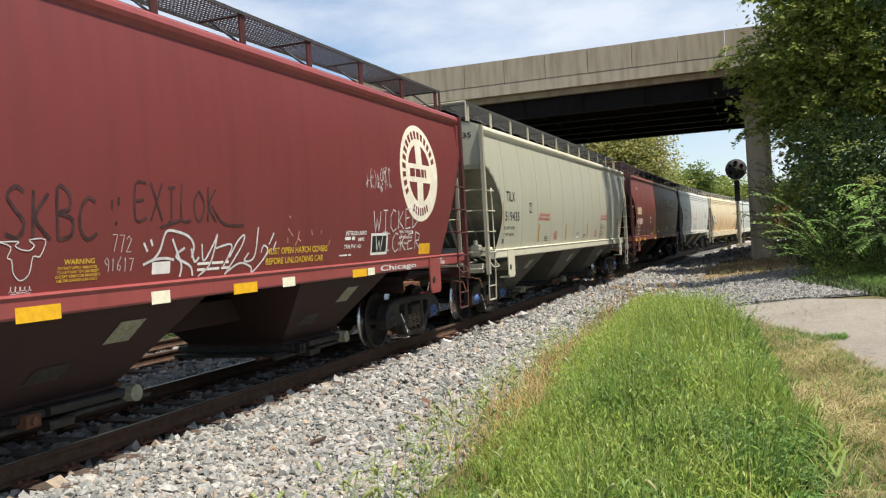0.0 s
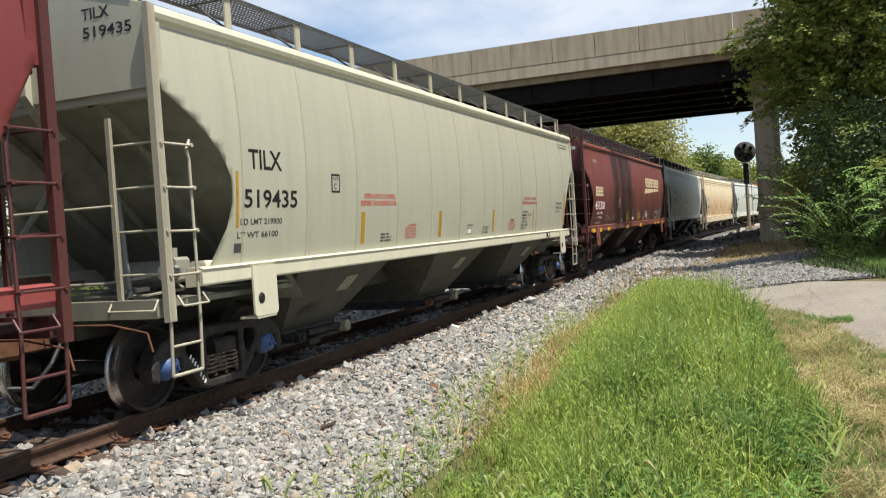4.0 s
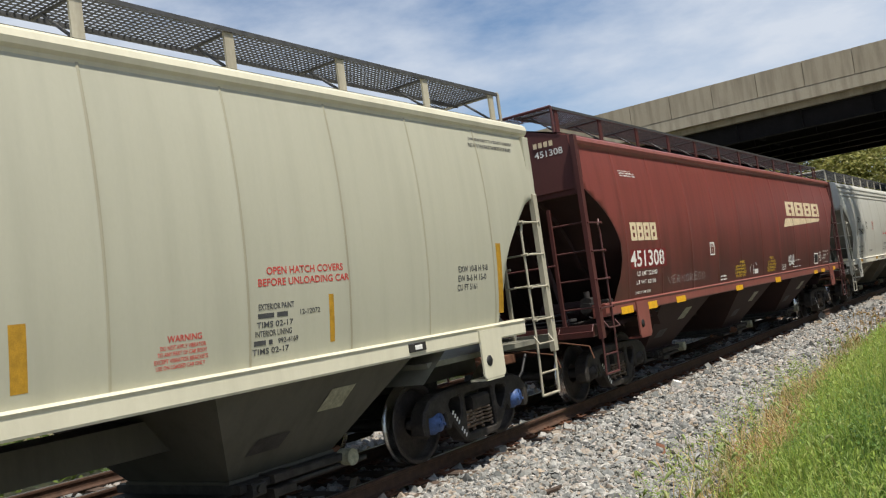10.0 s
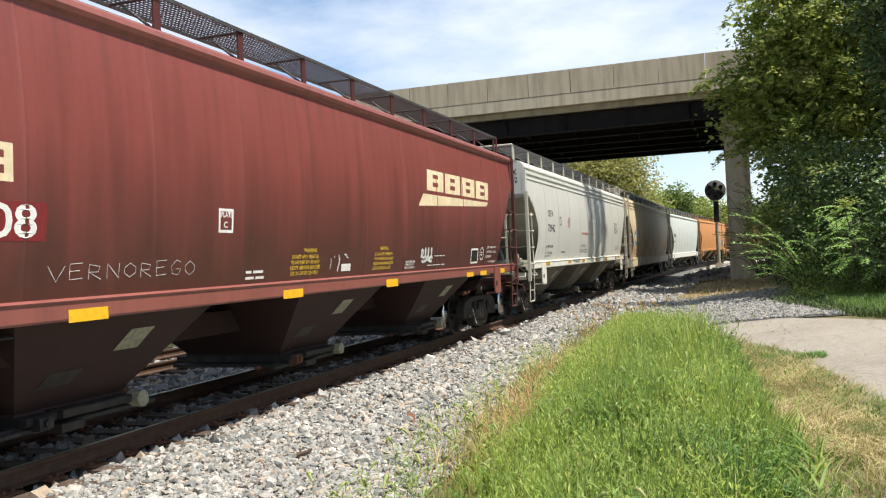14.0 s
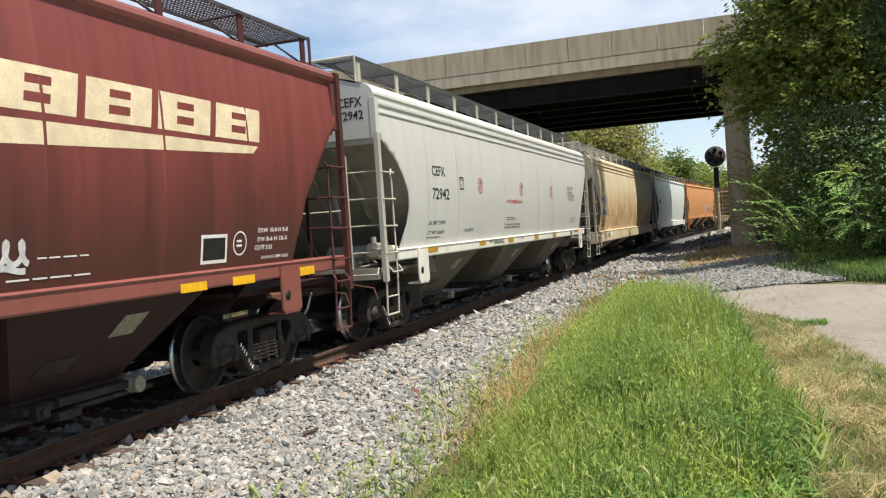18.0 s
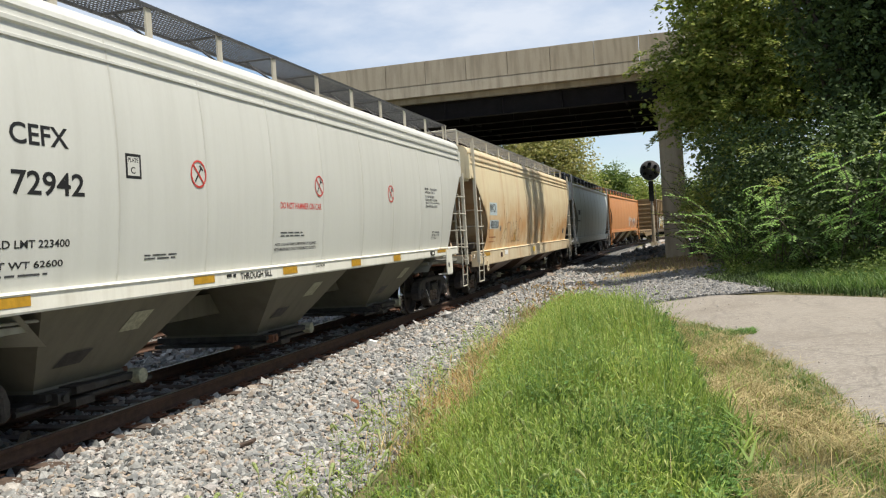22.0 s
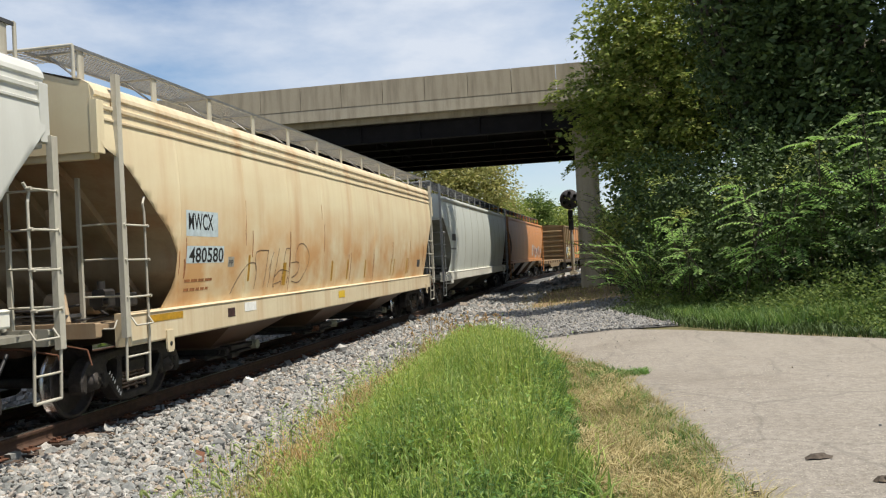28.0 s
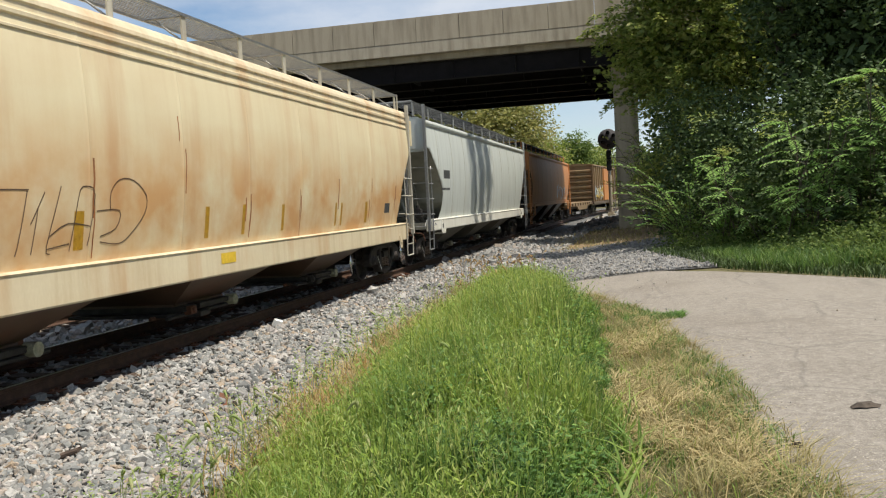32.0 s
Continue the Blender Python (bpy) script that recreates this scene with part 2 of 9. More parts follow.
# ---- the line of the track ----
TRACK_X, GRADE = -6.902, -0.00403
_S = np.arange(-120.0, 330.5, 0.5)
_TH = 1.0258e-3 * _S - np.where(_S > 0, 1.4187e-5 * _S ** 2, 0)
_TH = np.where(_S > 110, np.interp(110, _S, _TH), _TH)
_TH = _TH + 0.0032 * (np.clip(_S, 52, 130) - 52)  # the line bends on to the right beyond the bridge
_CX = np.concatenate([[0], np.cumsum((np.sin(_TH)[1:] + np.sin(_TH)[:-1]) / 4)])
_CY = np.concatenate([[0], np.cumsum((np.cos(_TH)[1:] + np.cos(_TH)[:-1]) / 4)])
_CX += TRACK_X - _CX[240]
_CY -= _CY[240]


def on_track(s, side=0.0, up=0.0):
    """The point s metres along the track, beside its middle and above the rails' top."""
    a = float(np.interp(s, _S, _TH))
    return Vector((float(np.interp(s, _S, _CX)) + side * math.cos(a), float(np.interp(s, _S, _CY)) - side * math.sin(a), up + GRADE * s))


def ground_z(x, y):
    """The ground: ballast bed, a shallow ditch, and the level of the road."""
    d = np.asarray(x, dtype=float) - np.interp(y, _CY, _CX)
    z = np.interp(d, [-60, -12, -7.5, -5.6, -1.8, -1.4, 1.02, 1.28, 1.75, 2.6, 3.4, 4.6, 6.2, 7.4, 9.0, 60], [-1.5, -0.9, -0.55, -0.27, -0.27, -0.272, -0.272, -0.230, -0.245, -0.33, -0.39, -0.33, -0.16, -0.05, 0.0, 0.0])
    y = np.asarray(y, dtype=float)
    z = z + 0.42 * np.clip((y - 34) / 24, 0, 1) * np.clip((d - 2.2) / 2.0, 0, 1)  # the bank beyond the bridge
    return z + GRADE * np.clip(y, -60, 250) * 0.9
# ---- materials ----
CONCRETE = car_paint("concrete_weathered", (0.40, 0.34, 0.25), (0.16, 0.13, 0.09), 0.75, rough=0.95)
CONCRETE_PALE = car_paint("concrete_pale", (0.41, 0.355, 0.265), (0.15, 0.125, 0.09), 0.8, rough=0.95)
# Near-black: the deep shade under the deck is put into this colour.
GIRDER = simple("girder_steel_shaded", (0.010, 0.008, 0.009), 1.0, 0, 0.3, 2.0)
RAIL_RUST = simple("rail_rust", (0.085, 0.045, 0.028), 0.75, 0.2, 0.3, 9)
RAIL_TOP = simple("rail_polished_top", (0.34, 0.30, 0.27), 0.33, 0.9, 0.15, 20)
TIE_WOOD = simple("tie_wood_weathered", (0.085, 0.056, 0.040), 0.9, 0, 0.45, 5)
TIE_PLATE = simple("tie_plate_rust", (0.15, 0.065, 0.035), 0.85, 0.2, 0.3, 12)
DARK_STEEL = simple("dark_steel", (0.040, 0.036, 0.034), 0.6, 0.3, 0.4, 8)
TRUCK_STEEL = simple("truck_cast_steel", (0.040, 0.033, 0.028), 0.7, 0.2, 0.5, 7)
SPRING_STEEL = simple("spring_steel", (0.24, 0.17, 0.12), 0.6, 0.2, 0.4, 20)
WHEEL_STEEL = simple("wheel_steel_brown", (0.060, 0.048, 0.042), 0.6, 0.4, 0.4, 6)
TREAD = simple("wheel_tread_polished", (0.62, 0.62, 0.62), 0.22, 1.0, 0.08, 20)
BEARING_BLUE = simple("bearing_cap_blue", (0.05, 0.10, 0.26), 0.5, 0, 0.3, 20)
BLACK = simple("black_paint", (0.012, 0.012, 0.013), 0.55, 0, 0.3, 12)
WHITE_MARK = simple("white_marking", (0.75, 0.74, 0.70), 0.55, 0, 0.10, 9)
CREAM_MARK = simple("cream_marking", (0.70, 0.58, 0.38), 0.55, 0, 0.14, 6)
CREAM_PALE = simple("pale_cream_marking", (0.78, 0.72, 0.58), 0.55, 0, 0.10, 6)
YELLOW_REFL = simple("yellow_reflector", (0.78, 0.42, 0.02), 0.35, 0, 0.14, 14)
YELLOW_DULL = simple("dull_yellow_reflector", (0.44, 0.24, 0.02), 0.45, 0, 0.2, 14)
YELLOW_TEXT = simple("yellow_marking", (0.66, 0.44, 0.04), 0.5, 0, 0.12, 14)
WHITE_REFL = simple("white_reflector", (0.80, 0.76, 0.58), 0.35, 0, 0.1, 14)
RED_TEXT = simple("red_marking", (0.55, 0.06, 0.05), 0.5, 0, 0.15, 14)
RED_PATCH = simple("red_number_patch", (0.19, 0.018, 0.020), 0.5, 0, 0.15, 10)
GREY_MARK = simple("grey_marking", (0.055, 0.056, 0.058), 0.6, 0, 0.15, 14)
BLUE_TEXT = simple("dark_blue_marking", (0.02, 0.035, 0.10), 0.5, 0, 0.15, 14)
PALE_PATCH = simple("pale_blue_patch", (0.48, 0.56, 0.58), 0.55, 0, 0.15, 10)
CHALK = simple("white_graffiti_paint", (0.62, 0.62, 0.60), 0.6, 0, 0.2, 14)
DARK_SPRAY = simple("dark_graffiti_spray", (0.060, 0.026, 0.026), 0.6, 0, 0.5, 9)
STENCIL_GREY = simple("stencil_patch_grey", (0.34, 0.31, 0.25), 0.6, 0, 0.3, 12)
CHIPPED_PAINT = simple("chipped_pink_paint", (0.50, 0.22, 0.15), 0.7, 0, 0.4, 14)
RUST_STREAK = simple("rust_streak_brown", (0.33, 0.125, 0.04), 0.8, 0, 0.35, 9)
STICKER = simple("worn_paper_label", (0.30, 0.29, 0.20), 0.6, 0, 0.3, 20)
GALV = simple("galvanised_steel", (0.34, 0.34, 0.33), 0.45, 0.7, 0.15, 12)
GRATE = simple("roof_walk_steel", (0.10, 0.10, 0.10), 0.55, 0.5, 0.25, 12)
TARGET_GREY = simple("signal_target_faded_black", (0.065, 0.062, 0.068), 0.7, 0, 0.3, 6)
GLASS_LENS = simple("signal_lens_dark", (0.02, 0.02, 0.022), 0.12, 0, 0.1, 5)

SEAM_CREAM = car_paint("seam_cream", (0.36, 0.34, 0.25), (0.22, 0.19, 0.13), 0.5)
SEAM_WHITE = car_paint("seam_pale", (0.50, 0.495, 0.445), (0.27, 0.25, 0.20), 0.5)
SEAM_RUST = car_paint("seam_rust", (0.46, 0.33, 0.18), (0.30, 0.14, 0.05), 0.8)
PAINT_MAROON = car_paint("paint_maroon", (0.165, 0.034, 0.033), (0.10, 0.026, 0.024), 0.45)
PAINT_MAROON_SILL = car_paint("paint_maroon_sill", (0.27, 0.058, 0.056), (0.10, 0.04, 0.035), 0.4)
PAINT_OXIDE = car_paint("paint_oxide_red", (0.205, 0.050, 0.041), (0.09, 0.027, 0.022), 0.6, grime=(0.035, 0.018, 0.014))
PAINT_OXIDE_SILL = car_paint("paint_oxide_sill", (0.23, 0.072, 0.058), (0.09, 0.04, 0.03), 0.45)
LADDER_CREAM = car_paint("ladder_dirty_cream", (0.43, 0.40, 0.31), (0.17, 0.14, 0.10), 0.75)
LADDER_PALE = car_paint("ladder_dirty_pale", (0.47, 0.445, 0.37), (0.19, 0.16, 0.12), 0.75)
LADDER_RED = car_paint("ladder_dark_red", (0.085, 0.026, 0.024), (0.035, 0.02, 0.017), 0.6)
PAINT_CREAM = car_paint("paint_grey_cream", (0.42, 0.41, 0.32), (0.27, 0.26, 0.20), 0.28)
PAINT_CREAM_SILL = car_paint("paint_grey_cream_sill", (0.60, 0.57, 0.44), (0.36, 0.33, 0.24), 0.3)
PAINT_WHITE = car_paint("paint_pale_grey", (0.53, 0.53, 0.485), (0.33, 0.32, 0.28), 0.24)
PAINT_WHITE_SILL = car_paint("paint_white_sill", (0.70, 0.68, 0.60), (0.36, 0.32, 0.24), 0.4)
PAINT_TAN = car_paint("paint_rusty_tan", (0.65, 0.565, 0.375), (0.53, 0.40, 0.22), 0.32, (0.40, 0.16, 0.045), 0.36, 0.6, bloom=(0.52, 0.26, 0.085))
PAINT_TAN_SILL = car_paint("paint_rusty_tan_sill", (0.60, 0.52, 0.36), (0.34, 0.22, 0.10), 0.45, (0.40, 0.18, 0.05), 0.55, 0.6)
PAINT_GREY = car_paint("paint_blue_grey", (0.56, 0.59, 0.55), (0.27, 0.27, 0.25), 0.4)
PAINT_ORANGE = car_paint("paint_orange", (0.52, 0.21, 0.055), (0.22, 0.10, 0.04), 0.4, (0.33, 0.10, 0.03), 0.35, 0.55)
PAINT_BROWN = car_paint("paint_brown_ribbed", (0.20, 0.135, 0.06), (0.09, 0.05, 0.03), 0.5, (0.22, 0.09, 0.03), 0.5, 0.7)
# Underframe paints: body hues, dirt and shade beneath the cars mixed into one colour.
UNDER_MAROON = car_paint("under_shaded_maroon", (0.034, 0.0125, 0.0105), (0.016, 0.008, 0.007), 0.5, rough=0.85)
# End sheets: body paints darkened for dirt and for the shade between cars.
END_GREY = car_paint("end_sheet_dirt_shade_grey", (0.24, 0.235, 0.19), (0.10, 0.09, 0.07), 0.6)
END_PALE = car_paint("end_sheet_dirt_shade_pale", (0.28, 0.27, 0.225), (0.13, 0.115, 0.09), 0.6)
END_TAN = car_paint("end_sheet_dirt_shade_tan", (0.30, 0.23, 0.145), (0.14, 0.09, 0.05), 0.6, (0.26, 0.10, 0.03), 0.5, 0.7)
UNDER_GREY = car_paint("under_shaded_grey", (0.082, 0.076, 0.058), (0.035, 0.031, 0.025), 0.5, rough=0.85)
UNDER_WHITE = car_paint("under_shaded_pale", (0.125, 0.112, 0.082), (0.06, 0.052, 0.036), 0.5, rough=0.85)
END_OXIDE = car_paint("end_panel_dark_oxide", (0.098, 0.027, 0.024), (0.045, 0.02, 0.017), 0.6, rough=0.7)
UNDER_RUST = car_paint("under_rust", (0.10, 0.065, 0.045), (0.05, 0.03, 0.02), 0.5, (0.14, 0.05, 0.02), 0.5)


def road_material():
    m, nt, b = mat_new("asphalt_pale_worn")
    big = noise_fac(nt, 0.35, 6)
    mid = noise_fac(nt, 2.6, 8, (1, 1, 1), 0.3, 0.7)
    fine = noise_fac(nt, 75, 5, (1, 1, 1), 0.40, 0.62)
    grit = noise_fac(nt, 210, 2, (1, 1, 1), 0.35, 0.65)
    c = mixed(nt, big, (0.175, 0.146, 0.112), (0.25, 0.212, 0.165))
    tcy = nt.nodes.new("ShaderNodeTexCoord")
    sxy = nt.nodes.new("ShaderNodeSeparateXYZ")
    nt.links.new(tcy.outputs["Object"], sxy.inputs["Vector"])
    dust = nt.nodes.new("ShaderNodeMath")
    dust.operation = "MULTIPLY_ADD"
    dust.inputs[1].default_value = 4.0
    nt.links.new(noise_fac(nt, 0.5, 5, (1, 1, 1), 0.2, 0.8), dust.inputs[0])
    nt.links.new(sxy.outputs["Y"], dust.inputs[2])
    far = nt.nodes.new("ShaderNodeMapRange")
    far.inputs["From Min"].default_value, far.inputs["From Max"].default_value = 16.0, 10.0
    nt.links.new(dust.outputs[0], far.inputs["Value"])
    c = mixed(nt, scaled(nt, far.outputs["Result"], 0.75), c, (0.150, 0.130, 0.104))
    c = mixed(nt, scaled(nt, mid, 0.6), c, (0.165, 0.145, 0.117))
    c = mixed(nt, scaled(nt, fine, 0.65), c, (0.40, 0.355, 0.295))
    c = mixed(nt, scaled(nt, grit, 0.65), c, (0.10, 0.093, 0.085))
    c = mixed(nt, scaled(nt, noise_fac(nt, 14, 5, (1, 1, 1), 0.42, 0.62), 0.45), c, (0.31, 0.28, 0.24))
    c = mixed(nt, scaled(nt, noise_fac(nt, 1.3, 6, (2.2, 0.3, 1), 0.55, 0.72), 0.35), c, (0.12, 0.107, 0.093))
    # Brown mottles stand for dappled shade, put into the asphalt's colour.
    c = mixed(nt, scaled(nt, noise_fac(nt, 0.45, 6, (1, 1, 1), 0.50, 0.68), 0.40), c, (0.125, 0.103, 0.080))
    c = mixed(nt, scaled(nt, noise_fac(nt, 48, 2, (1, 1, 1), 0.62, 0.70), 0.75), c, (0.50, 0.45, 0.38))
    tc = nt.nodes.new("ShaderNodeTexCoord")
    wob = node(nt, "ShaderNodeTexNoise", Scale=1.1, Detail=5.0)
    vo = node(nt, "ShaderNodeTexVoronoi", Scale=0.55)
    vo.feature = "DISTANCE_TO_EDGE"
    mx = nt.nodes.new("ShaderNodeMix")
    mx.data_type = "VECTOR"
    mx.inputs["Factor"].default_value = 0.25
    nt.links.new(tc.outputs["Object"], wob.inputs["Vector"])
    nt.links.new(tc.outputs["Object"], mx.inputs["A"])
    nt.links.new(wob.outputs["Color"], mx.inputs["B"])
    nt.links.new(mx.outputs["Result"], vo.inputs["Vector"])
    cr = nt.nodes.new("ShaderNodeMapRange")
    cr.inputs["From Min"].default_value, cr.inputs["From Max"].default_value = 0.002, 0.012
    cr.inputs["To Min"].default_value, cr.inputs["To Max"].default_value = 0.30, 0.0
    nt.links.new(vo.outputs["Distance"], cr.inputs["Value"])
    c = mixed(nt, cr.outputs["Result"], c, (0.07, 0.065, 0.055))
    nt.links.new(c, b.inputs["Base Color"])
    b.inputs["Roughness"].default_value = 0.92
    bump(nt, b, fine, 0.25, 0.004)
    return m


def soil_material(name, a, bcol, c3, scale):
    m, nt, b = mat_new(name)
    c = mixed(nt, noise_fac(nt, scale, 7), a, bcol)
    c = mixed(nt, scaled(nt, noise_fac(nt, scale * 14, 5), 0.7), c, c3)
    nt.links.new(c, b.inputs["Base Color"])
    b.inputs["Roughness"].default_value = 0.95
    bump(nt, b, noise_fac(nt, scale * 20, 5), 0.6, 0.03)
    return m


ROAD = road_material()
SOIL = soil_material("soil_with_dry_grass", (0.10, 0.095, 0.035), (0.17, 0.13, 0.06), (0.06, 0.07, 0.02), 0.5)
BALLAST_BED = soil_material("ballast_bed_grey", (0.115, 0.112, 0.105), (0.17, 0.165, 0.15), (0.06, 0.058, 0.055), 2.0)
STONE = island("ballast_stone", [(0.105, 0.108, 0.104), (0.19, 0.19, 0.182), (0.30, 0.295, 0.275), (0.43, 0.415, 0.385), (0.22, 0.226, 0.216), (0.34, 0.30, 0.255), (0.52, 0.495, 0.46), (0.15, 0.156, 0.147), (0.27, 0.272, 0.268), (0.36, 0.275, 0.19), (0.40, 0.355, 0.325), (0.25, 0.252, 0.24)], 0.9, 0, 30)
GRAVEL_STONE = island("gravel_stone", [(0.160, 0.160, 0.156), (0.224, 0.220, 0.208), (0.304, 0.292, 0.272), (0.184, 0.184, 0.180), (0.368, 0.344, 0.312), (0.256, 0.248, 0.236), (0.320, 0.272, 0.208)], 0.9, 0, 30)
GRASS_ORANGE = island("grass_dead_orange", [(0.476, 0.323, 0.128), (0.544, 0.399, 0.187), (0.425, 0.246, 0.085), (0.595, 0.493, 0.255)], 0.75, 0.4)
DIRT = soil_material("tan_dirt", (0.30, 0.195, 0.095), (0.22, 0.155, 0.085), (0.15, 0.115, 0.07), 0.8)
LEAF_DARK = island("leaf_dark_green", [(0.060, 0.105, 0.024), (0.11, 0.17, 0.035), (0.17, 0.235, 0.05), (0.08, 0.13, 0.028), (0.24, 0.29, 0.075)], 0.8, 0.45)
# Darker leaf for the grove's shade, lighter for sunlit foliage: light put into colour.
LEAF_SHADED = island("leaf_shaded_green", [(0.028, 0.055, 0.013), (0.052, 0.088, 0.019), (0.080, 0.125, 0.026), (0.040, 0.070, 0.015)], 0.7, 0.16)
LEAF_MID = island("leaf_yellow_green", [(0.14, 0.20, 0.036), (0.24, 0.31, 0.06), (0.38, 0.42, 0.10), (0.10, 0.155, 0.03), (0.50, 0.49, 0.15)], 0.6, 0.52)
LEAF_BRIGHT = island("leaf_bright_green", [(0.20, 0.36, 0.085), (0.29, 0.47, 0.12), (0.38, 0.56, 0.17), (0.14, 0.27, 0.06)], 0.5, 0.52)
LEAF_OLIVE = island("leaf_olive", [(0.24, 0.26, 0.07), (0.33, 0.33, 0.10), (0.42, 0.38, 0.14), (0.17, 0.20, 0.055)], 0.6, 0.5)
GRASS_GREEN = island("grass_green", [(0.135, 0.216, 0.041), (0.306, 0.405, 0.068), (0.432, 0.522, 0.108), (0.198, 0.297, 0.054), (0.522, 0.558, 0.180), (0.270, 0.387, 0.072), (0.369, 0.468, 0.090)], 0.55, 0.5, patches=(0.14, 0.25, 0.05))
GRASS_DEEP = island("grass_deep_green", [(0.068, 0.145, 0.030), (0.145, 0.255, 0.051), (0.212, 0.315, 0.072), (0.093, 0.178, 0.038), (0.281, 0.357, 0.102)], 0.55, 0.5, patches=(0.065, 0.14, 0.03))
GRASS_DRY = island("grass_dry_straw", [(0.218, 0.183, 0.074), (0.374, 0.312, 0.133), (0.468, 0.406, 0.211), (0.312, 0.265, 0.101), (0.234, 0.226, 0.078), (0.437, 0.328, 0.156)], 0.7, 0.4)
GRASS_PALE = island("grass_pale_green", [(0.42, 0.50, 0.11), (0.54, 0.58, 0.16), (0.62, 0.60, 0.22), (0.34, 0.45, 0.09)], 0.55, 0.5)
GRASS_STRAW = island("grass_pale_straw", [(0.50, 0.41, 0.20), (0.60, 0.50, 0.27), (0.40, 0.31, 0.14), (0.56, 0.48, 0.24), (0.30, 0.22, 0.10)], 0.75, 0.3)
WEED_LEAF = island("weed_leaf_green", [(0.085, 0.18, 0.034), (0.14, 0.27, 0.055), (0.21, 0.35, 0.08), (0.06, 0.14, 0.026)], 0.55, 0.36, patches=(0.045, 0.10, 0.022))
SEED_HEAD = island("seed_head_pale_green", [(0.42, 0.47, 0.20), (0.36, 0.45, 0.16), (0.52, 0.50, 0.25)], 0.8, 0.45)
SEED_RUST = island("seed_head_rust", [(0.44, 0.28, 0.11), (0.52, 0.37, 0.17), (0.34, 0.20, 0.08)], 0.8, 0.4)
BARK = simple("bark", (0.085, 0.065, 0.048), 0.9, 0, 0.4, 5)

# ---- ground, ballast bed and road ----
def sheet(name, xs, ys, lift, mat, label, category, jitter=0.0):
    pts = []
    for x in xs:
        for y in ys:
            z = float(ground_z(x, y)) + lift + (noise.noise((x * 0.9, y * 0.9, 3.1)) * jitter if jitter else 0)
            pts.append((x, y, z))
    me = Mesh().grid([pts[i] for i in range(len(pts))], len(xs), len(ys))
    me.f = [f[::-1] for f in me.f]
    return tagged(new(name, me.data(name, mat)), label, category, "", "structure")


def stretch(*spans):
    out = []
    for a, b, n in spans:
        out += [a + (b - a) * i / n for i in range(n)]
    return out + [spans[-1][1]]


sheet("ground", stretch((-2500, -60, 6), (-60, -14, 12), (-14, 6, 60), (6, 60, 14), (60, 2500, 6)), stretch((-400, -20, 8), (-20, 60, 110), (60, 250, 20), (250, 4000, 8)), -0.03, SOIL, "uneven soil and dry grass beside the railway", "ground", 0.03)


def road():
    """The worn asphalt lot: an outline with a ragged grass edge, drawn as a fine grid clipped to it."""
    edge = [(-14, 2.6), (0, 1.95), (4, 1.55), (6, 1.38), (8.0, 1.25), (9.5, 1.12), (11.5, 0.78), (12.9, 0.62), (13.3, 0.95), (13.8, 0.35), (15.5, -0.1), (18, -0.75), (20.2, -1.5)]
    far = [(-1.5, 20.3), (0.5, 20.6), (2.2, 19.2), (4.0, 17.4), (5.4, 16.2), (8, 14.6), (14, 12.0), (40, 6.0)]
    pts, cols = [], 46
    ys = stretch((-14, 4, 14), (4, 21, 90))
    rows_ = []
    for y in ys:
        x0 = lerp_table(y, edge) + 0.07 * noise.noise((0, y * 2.3, 0)) + 0.03 * noise.noise((5, y * 9.0, 0))
        x1 = lerp_table(-y, [(-b, a) for a, b in far]) if y > 6 else 40
        x1 += 0.15 * noise.noise((9, y * 1.7, 0))
        rows_.append([(x0 + (x1 - x0) * (i / cols) ** 1.7, y) for i in range(cols + 1)])
    for r in rows_:
        pts.append((r[0][0] - 0.05, r[0][1], float(ground_z(*r[0])) - 0.07))
        for x, y in r:
            pts.append((x, y, float(ground_z(x, y)) + 0.012 + 0.012 * noise.noise((x * 0.6, y * 0.6, 0))))
    me = Mesh().grid(pts, len(ys), cols + 2)
    tagged(new("road", me.data("road", ROAD)), "pale worn cracked asphalt lot beside the grass", "road", "", "structure")


road()


# ---- railway tracks ----
def rail_profile():
    return [(-0.07, -0.172), (0.07, -0.172), (0.07, -0.160), (0.016, -0.140), (0.010, -0.125), (0.010, -0.05), (0.034, -0.040), (0.037, -0.012), (0.028, -0.001), (-0.028, -0.001), (-0.037, -0.012), (-0.034, -0.040), (-0.010, -0.05), (-0.010, -0.125), (-0.016, -0.140), (-0.07, -0.160)]


def rail(side, s0, s1, parent, offset):
    """One rail swept along the track; its running surface is a mesh of its own."""
    prof = rail_profile()
    ss = np.arange(s0, s1 + 0.1, 3.0)
    m, top = Mesh(), Mesh()
    vs, vt = [], []
    for s in ss:
        for x, z in prof:
            vs.append(on_track(s, offset + side * 0.755 + x, z))
        for x in (-0.026, 0.026):
            vt.append(on_track(s, offset + side * 0.755 + x, 0.0008))
    n = len(prof)
    m.add(vs, [(i * n + j, (i + 1) * n + j, (i + 1) * n + (j + 1) % n, i * n + (j + 1) % n) for i in range(len(ss) - 1) for j in range(n)])
    top.add(vt, [(2 * i, 2 * i + 1, 2 * i + 3, 2 * i + 2) for i in range(len(ss) - 1)])
    r = part("rail", m, RAIL_RUST, parent)
    part("running_surface", top, RAIL_TOP, r, "polished steel running surface")


def railway(name, label, offset, s0, s1):
    tr = thing(name, label, "railway track")
    for side in (-1, 1):
        rail(side, s0, s1, tr, offset)
    return tr


main_track = railway("railway_track", "rusty steel rails on weathered wooden ties in ballast", 0.0, -60, 240)
side_track = railway("railway_track", "second pair of rusty rails behind the train", -4.15, -20, 80)

